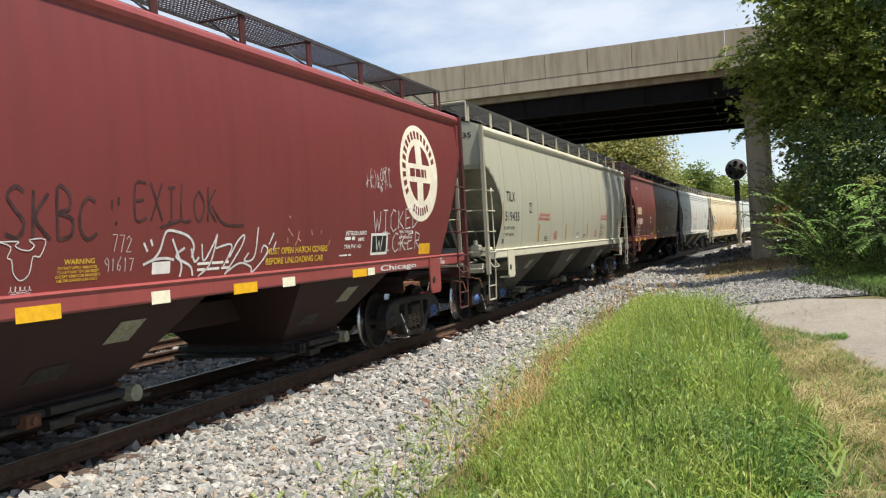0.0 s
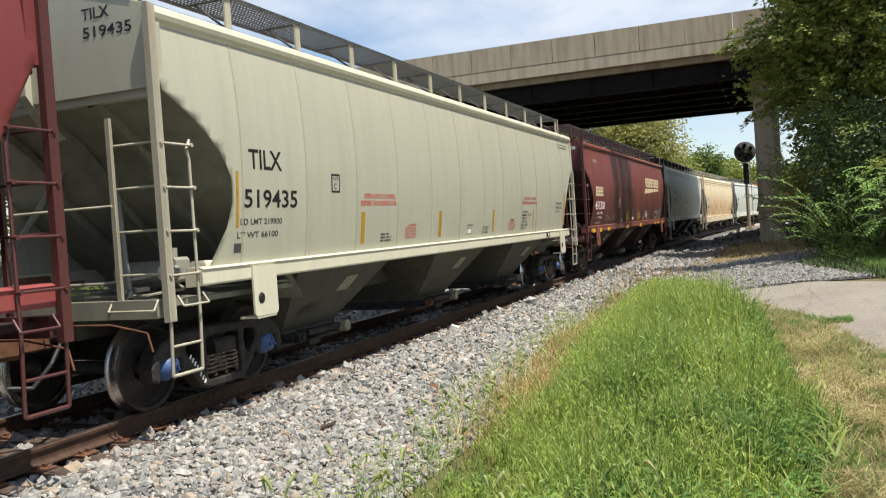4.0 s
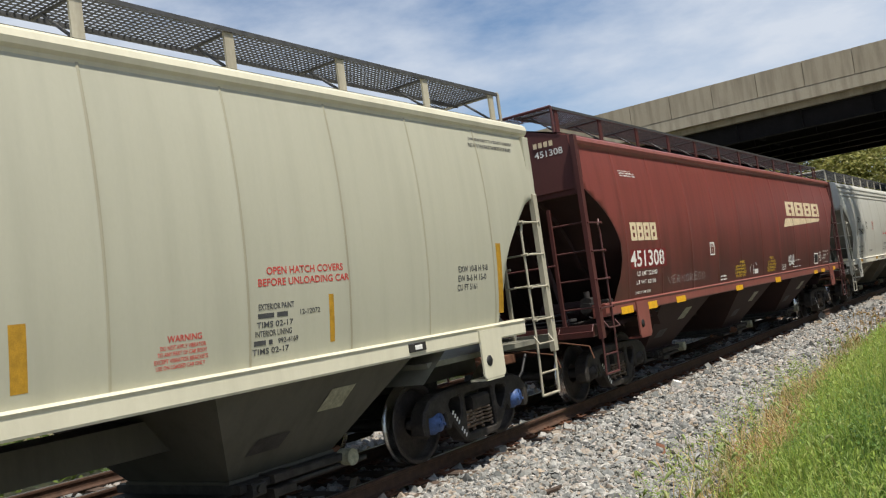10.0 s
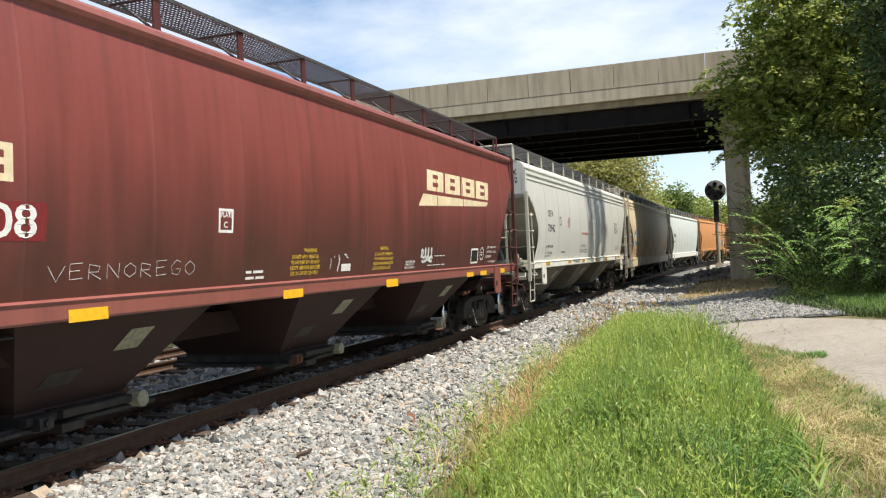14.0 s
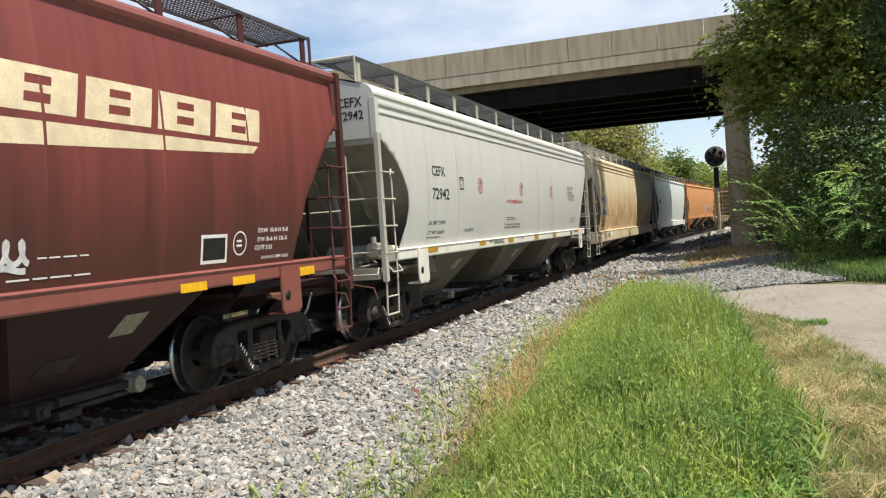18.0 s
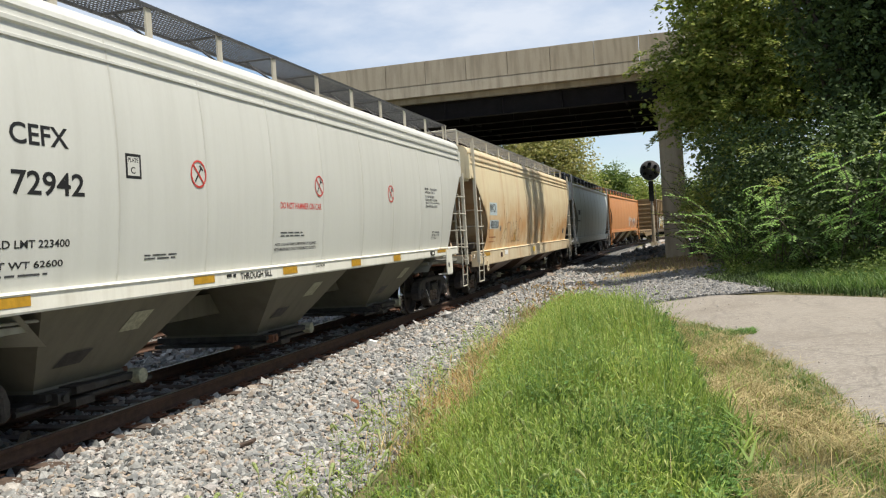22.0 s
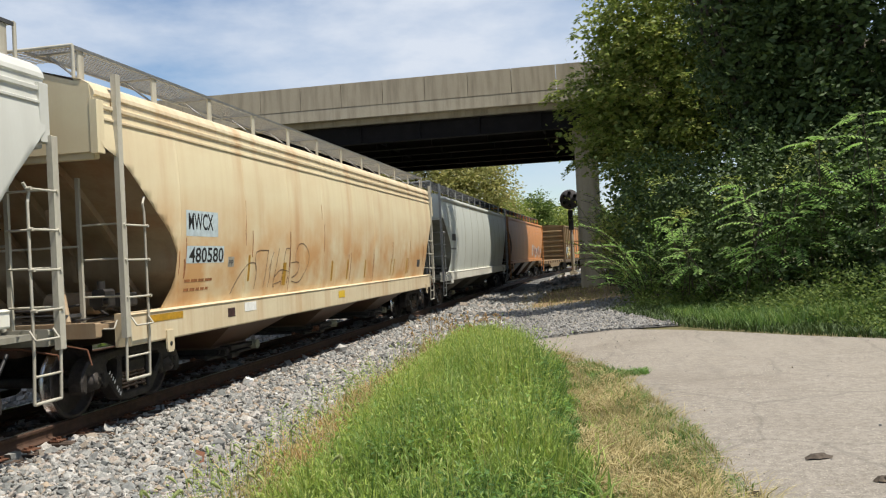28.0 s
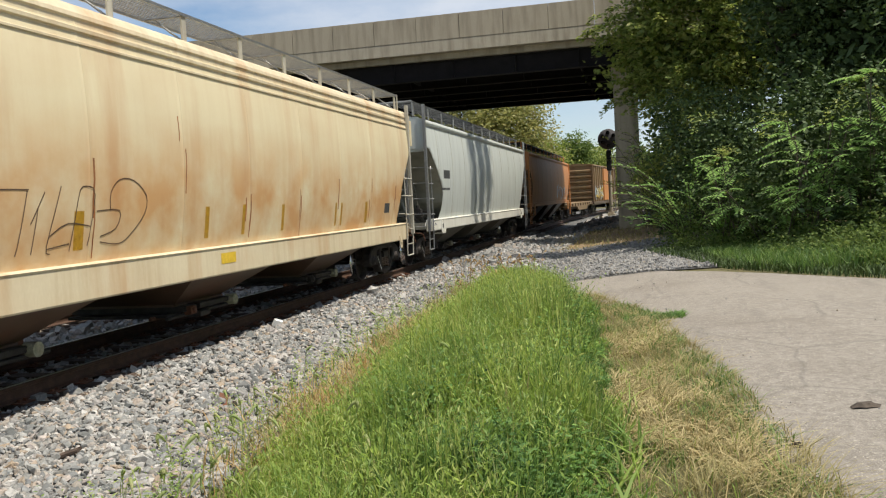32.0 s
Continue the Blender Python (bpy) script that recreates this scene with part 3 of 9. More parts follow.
# ---- road bridge over the tracks ----
BY0, BY1 = 41.4, 58.2


def bridge():
    br = thing("road_bridge", "concrete and dark steel girder road bridge over the tracks", "bridge")
    x0, x1 = -75.0, 30.0
    deck = Mesh().prism([(BY0 + 0.46, 8.468), (BY1 - 0.46, 8.468), (BY1 - 0.46, 8.983), (BY0 + 0.46, 8.983)], -x1, -x0)
    deck.v = [(-y, x, z) for x, y, z in deck.v]
    part("deck", deck, CONCRETE, br)
    joints = [x0 + 2.11 * i for i in range(int((x1 - x0) / 2.11) + 1)] + [x1]
    for y, sg in ((BY0, 1), (BY1, -1)):
        for a, b in zip(joints, joints[1:]):
            prof = [(y, 9.318), (y + sg * 0.30, 9.318), (y + sg * 0.26, 10.495), (y + sg * 0.04, 10.495)]
            m = Mesh().plate([(p, q) for p, q in prof], a + 0.012, b - 0.012)
            part("parapet_panel", m, CONCRETE, br)
        m = Mesh().plate([(y - sg * 0.02, 8.739), (y + sg * 0.45, 8.739), (y + sg * 0.45, 9.300), (y + sg * 0.01, 9.300)], x0, x1)
        part("fascia_beam", m, CONCRETE_PALE, br)
    for i in range(6):
        y = BY0 + 0.95 + i * (BY1 - BY0 - 1.9) / 5
        m = Mesh()
        m.box(-72, 28, y - 0.012, y + 0.012, 7.599, 8.431).box(-72, 28, y - 0.22, y + 0.22, 7.553, 7.599).box(-72, 28, y - 0.2, y + 0.2, 8.431, 8.467)
        for k in range(34):
            x = -71 + 3.0 * k
            m.box(x - 0.012, x + 0.012, y - 0.18, y - 0.012, 7.599, 8.431)
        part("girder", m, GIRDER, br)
    for k in range(12):
        x = -70 + 8.5 * k
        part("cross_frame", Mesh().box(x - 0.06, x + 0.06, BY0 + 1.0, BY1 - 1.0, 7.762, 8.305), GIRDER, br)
    for px in (0.05, -15.8):
        pier = part("pier", Mesh().box(px - 0.56, px + 0.56, BY0 + 2.0, BY1 - 2.0, -0.8, 7.544, 0.05), CONCRETE_PALE, br, "tall plain concrete wall pier")
        part("pier_cap", Mesh().box(px - 0.62, px + 0.62, BY0 + 1.6, BY1 - 1.6, 6.947, 7.549, 0.04), CONCRETE, pier)
    return br


bridge()


# ---- block signal ----
def signal(x, y):
    z0 = float(ground_z(x, y))
    s = thing("railway_signal", "railway signal with a black round target on a grey mast", "railway signal")
    s.matrix_basis = pose(x, y, z0)
    part("base", Mesh().box(-0.35, 0.35, -0.35, 0.35, -0.1, 0.25, 0.04).box(-0.2, 0.2, -0.2, 0.2, 0.25, 0.36), CONCRETE_PALE, s)
    part("mast", Mesh().rod((0, 0, 0.3), (0, 0, 5.75 - z0), 0.085, 12), GALV, s)
    part("mast_sleeve", Mesh().rod((0, 0, 0.34), (0, 0, 2.9), 0.125, 12), CONCRETE_PALE, s, "pale painted lower mast")
    part("relay_case", Mesh().box(-0.17, 0.17, -0.1, 0.14, 3.2, 4.6, 0.03), BLACK, s, "narrow black case on the mast")
    head = part("target", Mesh().lathe([(-0.30, 0.0), (-0.30, 0.67), (-0.27, 0.69), (-0.24, 0.67), (-0.24, 0.0)], 32, "y"), TARGET_GREY, s, "matt black round target disc")
    head.matrix_basis = pose(0, 0, 5.2 - z0)
    for k in range(6):
        a = math.pi / 3 * k + math.pi / 6
        lx, lz = 0.43 * math.cos(a), 0.43 * math.sin(a)
        l = Mesh().lathe([(-0.36, 0.0), (-0.37, 0.105), (-0.305, 0.115)], 14, "y")
        part("lens", l, GLASS_LENS, head, "dark round lens").matrix_basis = pose(lx, 0, lz)
        hood = Mesh()
        for i in range(7):
            b0, b1 = math.pi * (i / 7 - 0.0), math.pi * ((i + 1) / 7)
            p = [(0.13 * math.cos(b), yy, 0.13 * math.sin(b)) for b, yy in ((b0, -0.30), (b1, -0.30), (b1, -0.60), (b0, -0.60))]
            q = [(u * 0.92, v, w * 0.92) for u, v, w in p]
            hood.add(p + q, [(0, 1, 2, 3), (7, 6, 5, 4), (3, 2, 6, 7)])
        part("hood", hood, BLACK, head).matrix_basis = pose(lx, 0, lz)
    part("ladder", Mesh().path([(0.28, 0.35, 0.1), (0.28, 0.2, 4.9)], 0.02).path([(-0.1, 0.35, 0.1), (-0.1, 0.2, 4.9)], 0.02), GALV, s)
    return s


signal(-1.41, 60.9)
# ---- freight cars ----
EAVE_LO, EAVE_HI, SILL_LO, SILL_HI = 3.84, 4.05, 1.275, 1.465


def half_width(z):
    """Half the width of a rounded car side at a height."""
    return 1.622 - 0.095 * ((z - 2.75) / 1.2) ** 2


FRONT_CUT = [(1.40, 0.72), (1.60, 0.84), (1.85, 1.02), (2.10, 1.11), (2.42, 1.10), (2.70, 0.88), (2.95, 0.56), (3.20, 0.10), (3.26, 0.05), (3.9, 0.03)]
REAR_CUT = [(1.40, 1.42), (1.60, 1.36), (2.2, 1.12), (2.8, 0.62), (3.15, 0.26), (3.36, 0.06), (3.9, 0.03)]
STRAIGHT_CUT = [(1.40, 1.14), (1.60, 1.04), (2.2, 0.70), (2.8, 0.36), (3.25, 0.08), (3.36, 0.05), (3.9, 0.03)]
NOTCH_CUT = [(1.25, 1.30), (1.5, 1.26), (2.14, 1.04), (2.31, 0.97), (2.6, 0.72), (2.88, 0.42), (2.97, 0.32), (3.0, 0.05), (3.9, 0.03)]
LONG_CUT = [(1.05, 1.25), (1.25, 1.42), (1.6, 1.72), (2.0, 1.78), (2.3, 1.55), (2.55, 1.22), (2.9, 0.80), (3.2, 0.42), (3.3, 0.05), (3.9, 0.03)]


SKIN = {}


def side_x(y, z, length, seams, wall, z_lo, z_hi, sag=0.011):
    """Half the width at y metres from the front end: seams stand proud, plates sink a little between them."""
    d = min([abs(s - y) for s in seams if abs(s - y) < 2.0], default=1.0)
    j = min(1.0, max(0.0, (z - z_lo) / (z_hi - z_lo)))
    return wall(z) + 0.006 * max(0, 1 - d / 0.020) - sag * min(1, d / 0.8) ** 1.5 * math.sin(math.pi * j) * (0.7 + 0.6 * noise.noise((y * 0.8, z, length)))


def skin(car, wall):
    """The side's surface as a function of (v, z): the true plates, or a flat wall such as the sill."""
    if wall is half_width and car.name in SKIN:
        return SKIN[car.name]
    return lambda v, z: wall(z)


def text_mesh(body, size, material, bold=0.0, squeeze=1.0):
    cu = bpy.data.curves.new("lettering", "FONT")
    cu.body, cu.size, cu.align_x, cu.align_y, cu.offset = body, size, "LEFT", "BOTTOM_BASELINE", bold
    cu.resolution_u = 3
    tmp = bpy.data.objects.new("lettering", cu)
    me = bpy.data.meshes.new_from_object(tmp)
    bpy.data.objects.remove(tmp)
    bpy.data.curves.remove(cu)
    return me


def wrap(me, v0, z0, out=0.004, squeeze=1.0, slant=0.0, wall=half_width, car=None):
    """Lays a flat mesh (x along the car, y up) on the car's rounded side."""
    co = np.empty(len(me.vertices) * 3, dtype=np.float32)
    me.vertices.foreach_get("co", co)
    co = co.reshape(-1, 3)
    z = z0 + co[:, 1]
    y = v0 + (co[:, 0] + slant * co[:, 1]) * squeeze
    on = skin(car, wall)
    x = np.array([on(float(p), float(q)) for p, q in zip(y, z)]) + out
    me.vertices.foreach_set("co", np.stack([x, y, z], 1).astype(np.float32).ravel())
    me.update()
    return me


def shape_patch(car, poly, material, name="marking", out=0.0013, label="", wall=half_width):
    """A painted polygon of (v, z) on the side, cut into thin bands so that it follows the wall."""
    bm = bmesh.new()
    bm.faces.new([bm.verts.new((p[0], p[1], 0)) for p in poly])
    zs = [p[1] for p in poly]
    n = int((max(zs) - min(zs)) / 0.12)
    for i in range(1, n + 1):
        z = min(zs) + (max(zs) - min(zs)) * i / (n + 1)
        bmesh.ops.bisect_plane(bm, geom=bm.verts[:] + bm.edges[:] + bm.faces[:], plane_co=(0, z, 0), plane_no=(0, 1, 0))
    vs = [p[0] for p in poly]
    n = int((max(vs) - min(vs)) / 0.2)
    for i in range(1, n + 1):
        bmesh.ops.bisect_plane(bm, geom=bm.verts[:] + bm.edges[:] + bm.faces[:], plane_co=(min(vs) + (max(vs) - min(vs)) * i / (n + 1), 0, 0), plane_no=(1, 0, 0))
    on = skin(car, wall)
    for vert in bm.verts:
        v, z = vert.co.x, vert.co.y
        vert.co = (on(v, z) + out, v, z)
    bm.normal_update()
    me = bpy.data.meshes.new(name)
    bm.to_mesh(me)
    bm.free()
    me.materials.append(material)
    return part(name, me, material, car, label)


def rect(car, v0, v1, z0, z1, material, name="marking", out=0.0013, label="", wall=half_width):
    return shape_patch(car, [(v0, z0), (v1, z0), (v1, z1), (v0, z1)], material, name, out, label, wall)


def bars(car, v, z, width, lines, material, height=0.045, gap=0.085, name="lettering", seed=1, wall=half_width):
    """Lines of small writing that cannot be read: plain bars of its size."""
    rnd = random.Random(seed)
    m, on = Mesh(), skin(car, wall)
    for i in range(lines):
        a, zz = v, z - i * gap
        end = v + width * rnd.uniform(0.72, 1.0)
        while a < end:
            w = min(rnd.uniform(0.08, 0.26), end - a)
            m.add([(on(p, q) + 0.0028, p, q) for p, q in ((a, zz), (a + w, zz), (a + w, zz + height), (a, zz + height))], [(0, 1, 2, 3)])
            a += w + 0.035
    return tagged(part(name, m, material, car), "", "", "", "stuff")


def strokes(car, lines, material, width=0.03, name="graffiti", out=0.004, wall=half_width):
    """Sprayed lines: ribbons along points of (v, z)."""
    on = skin(car, wall)
    for pts in lines:
        m, fine = Mesh(), []
        for (a, b), (c, d) in zip(pts, pts[1:]):
            n = max(1, int(math.hypot(c - a, d - b) / 0.06))
            fine += [(a + (c - a) * i / n, b + (d - b) * i / n) for i in range(n)]
        fine.append(pts[-1])
        vs = []
        for i, (a, b) in enumerate(fine):
            p, q = fine[max(0, i - 1)], fine[min(len(fine) - 1, i + 1)]
            dx, dz = q[0] - p[0], q[1] - p[1]
            k = width / 2 / max(1e-6, math.hypot(dx, dz))
            for sg in (1, -1):
                v, z = a - sg * dz * k, b + sg * dx * k
                vs.append((on(v, z) + out, v, z))
        m.add(vs, [(2 * i, 2 * i + 1, 2 * i + 3, 2 * i + 2) for i in range(len(fine) - 1)])
        part(name, m, material, car)


def scribble(v0, v1, z0, z1, glyphs, seed):
    """Illegible tag letters, one or two strokes each."""
    rnd = random.Random(seed)
    out, w = [], (v1 - v0) / glyphs
    for g in range(glyphs):
        a = v0 + g * w
        for _ in range(rnd.choice((1, 2, 2))):
            pts = [(a + rnd.uniform(0, 0.85) * w, z0 + rnd.uniform(0, 1) * (z1 - z0)) for _ in range(rnd.choice((2, 3, 4)))]
            pts.sort(key=lambda p: p[rnd.choice((0, 1))])
            smooth = []
            for p, q in zip(pts, pts[1:]):
                bend = rnd.uniform(-0.15, 0.15) * (z1 - z0)
                smooth += [(p[0] + (q[0] - p[0]) * k / 4 + bend * math.sin(math.pi * k / 4), p[1] + (q[1] - p[1]) * k / 4) for k in range(4)]
            out.append(smooth + [pts[-1]])
    return out


def cursive(v0, v1, z0, z1, loops, seed):
    """One running line of looped tag writing, and a flourish under it."""
    g = random.Random(seed)
    pts, n = [], loops * 14
    amp = [g.uniform(0.45, 1.0) for _ in range(loops + 2)]
    wide = [g.uniform(0.3, 1.1) for _ in range(loops + 2)]
    for i in range(n + 1):
        u = i / 14
        k, f = int(u), u - int(u)
        a = amp[k] * (1 - f) + amp[k + 1] * f
        w = wide[k] * (1 - f) + wide[k + 1] * f
        pts.append((v0 + (v1 - v0) * (u / loops) + w * (v1 - v0) / loops * 0.55 * math.sin(2 * math.pi * u), z0 + (z1 - z0) * (0.5 - 0.5 * a * math.cos(2 * math.pi * u))))
    under = [(v0 + (v1 - v0) * (0.1 + 0.85 * i / 12), z0 - (z1 - z0) * (0.12 + 0.08 * math.sin(i * 0.7))) for i in range(13)]
    return [pts, under]


def side_sheet(length, front, rear, seams, wall, sign, z_lo=SILL_HI - 0.02, z_hi=EAVE_LO + 0.02):
    """One long side: plates between welded seams, cut away at both ends, with a little thickness."""
    nz = 18
    us = sorted([length * i / 150 for i in range(151) if all(abs(length * i / 150 - s) > 0.035 for s in seams)] + [s + k for s in seams for k in (-0.022, -0.010, 0.0, 0.010, 0.022)])
    pts, back = [], []
    for u in us:
        for j in range(nz + 1):
            z = z_lo + (z_hi - z_lo) * j / nz
            a, b = lerp_table(z, front), length - lerp_table(z, rear)
            y = min(max(u, a), b)
            x = side_x(y, z, length, seams, wall, z_lo, z_hi)
            pts.append((sign * x, y - length / 2, z))
    m = Mesh().grid(pts, len(us), nz + 1)
    if sign < 0:
        m.f = [f[::-1] for f in m.f]
    return m


def slant_marks(tr, y, z, x):
    """A row of stencilled white marks down the bow of a side frame."""
    for i in range(8):
        if i == 4:
            continue
        a, b = y + 0.034 * i - (0.02 if i > 4 else 0.0), z - 0.042 * i
        part("stencil_mark", Mesh().add([(x, a, b), (x, a + 0.024, b - 0.012), (x, a + 0.050, b + 0.030), (x, a + 0.026, b + 0.042)], [(0, 1, 2, 3)]), WHITE_MARK, tr)


def cast_plate(loops, x0, x1, c):
    """A cast plate of (y, z) loops, the first its outline and the rest its openings, with rounded-off outer edges."""
    bm = bmesh.new()
    flat, rings = [], []
    for loop in loops:
        vs = [bm.verts.new((0, y, z)) for y, z in loop]
        bm.verts.index_update()
        rings.append((len(flat), len(loop)))
        flat += loop
        for i in range(len(vs)):
            bm.edges.new((vs[i], vs[(i + 1) % len(vs)]))
    bm.verts.index_update()
    bmesh.ops.triangle_fill(bm, use_beauty=True, use_dissolve=False, edges=bm.edges[:])
    bm.verts.index_update()
    tris = []
    for f in bm.faces:
        t = [v.index for v in f.verts]
        (ya, za), (yb, zb), (yc, zc) = (flat[i] for i in t)
        tris.append(tuple(t if (yb - ya) * (zc - za) - (zb - za) * (yc - ya) > 0 else t[::-1]))
    bm.free()
    inner, walls, n = [None] * len(flat), [], len(flat)
    for start, k in rings:
        area = sum(flat[start + i][0] * flat[start + (i + 1) % k][1] - flat[start + (i + 1) % k][0] * flat[start + i][1] for i in range(k))
        turn = 1 if (area > 0) == (start == 0) else -1
        for i in range(k):
            a, b = Vector(flat[start + i - 1 if i else start + k - 1]), Vector(flat[start + (i + 1) % k])
            d = (b - a).normalized() * turn
            inner[start + i] = (flat[start + i][0] - d.y * c, flat[start + i][1] + d.x * c)
            p, q = start + i, start + (i + 1) % k
            for lay in (0, 1):
                f = (p + lay * n, q + lay * n, q + (lay + 1) * n, p + (lay + 1) * n)
                walls.append(f if turn > 0 else f[::-1])
    s = 1 if x1 > x0 else -1
    vs = [(x0, y, z) for y, z in flat] + [(x1 - s * c, y, z) for y, z in flat] + [(x1, y, z) for y, z in inner]
    fs = walls + [tuple(i + 2 * n for i in t) for t in tris] + [t[::-1] for t in tris]
    return Mesh().add(vs, fs if s > 0 else [f[::-1] for f in fs])


def frame_loops():
    """The outline of a cast side frame: shoulders over both axles, a bowed belly, a spring window and two openings."""
    half = [(0.0, 0.80), (0.30, 0.80), (0.60, 0.79), (0.86, 0.765), (1.02, 0.71), (1.13, 0.61), (1.175, 0.48), (1.165, 0.36), (1.10, 0.315), (1.065, 0.33), (1.065, 0.53), (0.73, 0.53), (0.715, 0.36), (0.66, 0.33), (0.62, 0.40), (0.50, 0.27), (0.40, 0.165), (0.30, 0.125), (0.0, 0.12)]
    outline = half + [(-y, z) for y, z in half[-2:0:-1]]
    hole = [(0.44, 0.69), (0.60, 0.67), (0.645, 0.62), (0.63, 0.55), (0.50, 0.40), (0.455, 0.40), (0.405, 0.47), (0.385, 0.62), (0.40, 0.67)]
    window = [(-0.30, 0.225), (0.30, 0.225), (0.32, 0.30), (0.30, 0.44), (0.30, 0.66), (0.27, 0.69), (-0.27, 0.69), (-0.30, 0.66), (-0.30, 0.44), (-0.32, 0.30)]
    return [outline[::-1], hole, [(-y, z) for y, z in hole], window]


SIDE_FRAME = {sg: cast_plate(frame_loops(), sg * 0.94, sg * 1.13, 0.022).data("side_frame", TRUCK_STEEL) for sg in (1, -1)}


def truck(car, v, mats, bearing):
    """A two-axle truck under a car: side frames with openings, springs, bolster and bearing caps."""
    tr = part("truck", Mesh().box(-1.0, 1.0, v - 0.17, v + 0.17, 0.42, 0.72, 0.03).box(-0.3, 0.3, v - 0.3, v + 0.3, 0.70, 0.86), TRUCK_STEEL, car)
    for sg in (-1, 1):
        x0, x1 = (0.93, 1.10) if sg > 0 else (-1.10, -0.93)
        part("side_frame", SIDE_FRAME[sg], mats["frame"], tr).matrix_basis = pose(0, v, 0)
        part("bolster_end", Mesh().box(x0 - 0.01, x1 + 0.05, v - 0.19, v + 0.19, 0.47, 0.64, 0.03), mats["frame"], tr)
        if sg > 0:
            for k in (-0.2, 0.0, 0.2):
                sp = Mesh()
                turns, seg = 5, 10
                pts = [(x1 - 0.05 + 0.075 * math.cos(2 * math.pi * i / seg), v + k + 0.075 * math.sin(2 * math.pi * i / seg), 0.25 + 0.22 * i / (turns * seg)) for i in range(turns * seg + 1)]
                sp.path(pts, 0.016, 5)
                part("spring", sp, SPRING_STEEL, tr)
            slant_marks(tr, v - 0.62, 0.50, x1 + 0.032)
        for k in (-0.889, 0.889):
            part("bearing_cap", Mesh().lathe([(0.0, 0.14), (0.05, 0.14), (0.07, 0.115), (0.14, 0.105), (0.15, 0.06), (0.17, 0.045), (0.17, 0.0)], 16).box(0.165, 0.185, -0.055, -0.025, -0.04, -0.01).box(0.165, 0.185, 0.025, 0.055, -0.04, -0.01).box(0.165, 0.185, -0.015, 0.015, 0.02, 0.05), bearing if not isinstance(bearing, tuple) else bearing[0 if k < 0 else 1], tr).matrix_basis = pose(sg * 1.0, v + k, 0.457, 0, 0, 0 if sg > 0 else 180)
            part("adapter", Mesh().box(sg * 1.02 - 0.1, sg * 1.02 + 0.1, v + k - 0.17, v + k + 0.17, 0.55, 0.64, 0.02), mats["frame"], tr)
    return tr


WHEEL_PROFILE = [(0.585, 0.0), (0.60, 0.12), (0.74, 0.13), (0.74, 0.16), (0.70, 0.20), (0.715, 0.38), (0.70, 0.40), (0.815, 0.405), (0.825, 0.415), (0.825, 0.452), (0.815, 0.4565)]
TREAD_PROFILE = [(0.815, 0.4565), (0.735, 0.459), (0.715, 0.470), (0.703, 0.484), (0.690, 0.484), (0.682, 0.470), (0.682, 0.40)]


def wheelset_meshes():
    a = Mesh().lathe([(-0.98, 0.0), (-0.98, 0.075), (0.98, 0.075), (0.98, 0.0)], 12)
    w = Mesh().lathe(WHEEL_PROFILE + [(0.815, 0.4562)], 40)
    t = Mesh().lathe(TREAD_PROFILE, 40)
    return a.data("axle", DARK_STEEL), w.data("wheel", WHEEL_STEEL), t.data("tread", TREAD)


WHEELSET = wheelset_meshes()
TURNING = []


def wheelset(car, v, offset):
    ax = part("wheelset", WHEELSET[0], DARK_STEEL, car)
    ax.matrix_basis = pose(0, v, 0.457)
    for sg in (0, 180):
        part("wheel", WHEELSET[1], WHEEL_STEEL, ax).matrix_basis = pose(0, 0, 0, 0, 0, sg)
        part("tread", TREAD_PART, TREAD, ax, "polished steel wheel tread").matrix_basis = pose(0, 0, 0, 0, 0, sg)
    TURNING.append((ax, v))


TREAD_PART = WHEELSET[2]


def grating(y0, y1, x0, x1, z, step=0.062):
    """An open steel running board: long bars and cross bars with holes between them."""
    m = Mesh()
    n = int((y1 - y0) / step)
    for i in range(n + 1):
        y = y0 + i * step
        m.box(x0, x1, y - 0.007, y + 0.007, z - 0.008, z)
    k = 12
    for j in range(k + 1):
        x = x0 + (x1 - x0) * j / k
        w = 0.006 if 0 < j < k else 0.012
        m.box(x - w, x + w, y0, y1, z - (0.04 if j in (0, k) else 0.009), z + 0.002)
    return m


PAD_WORDS = []


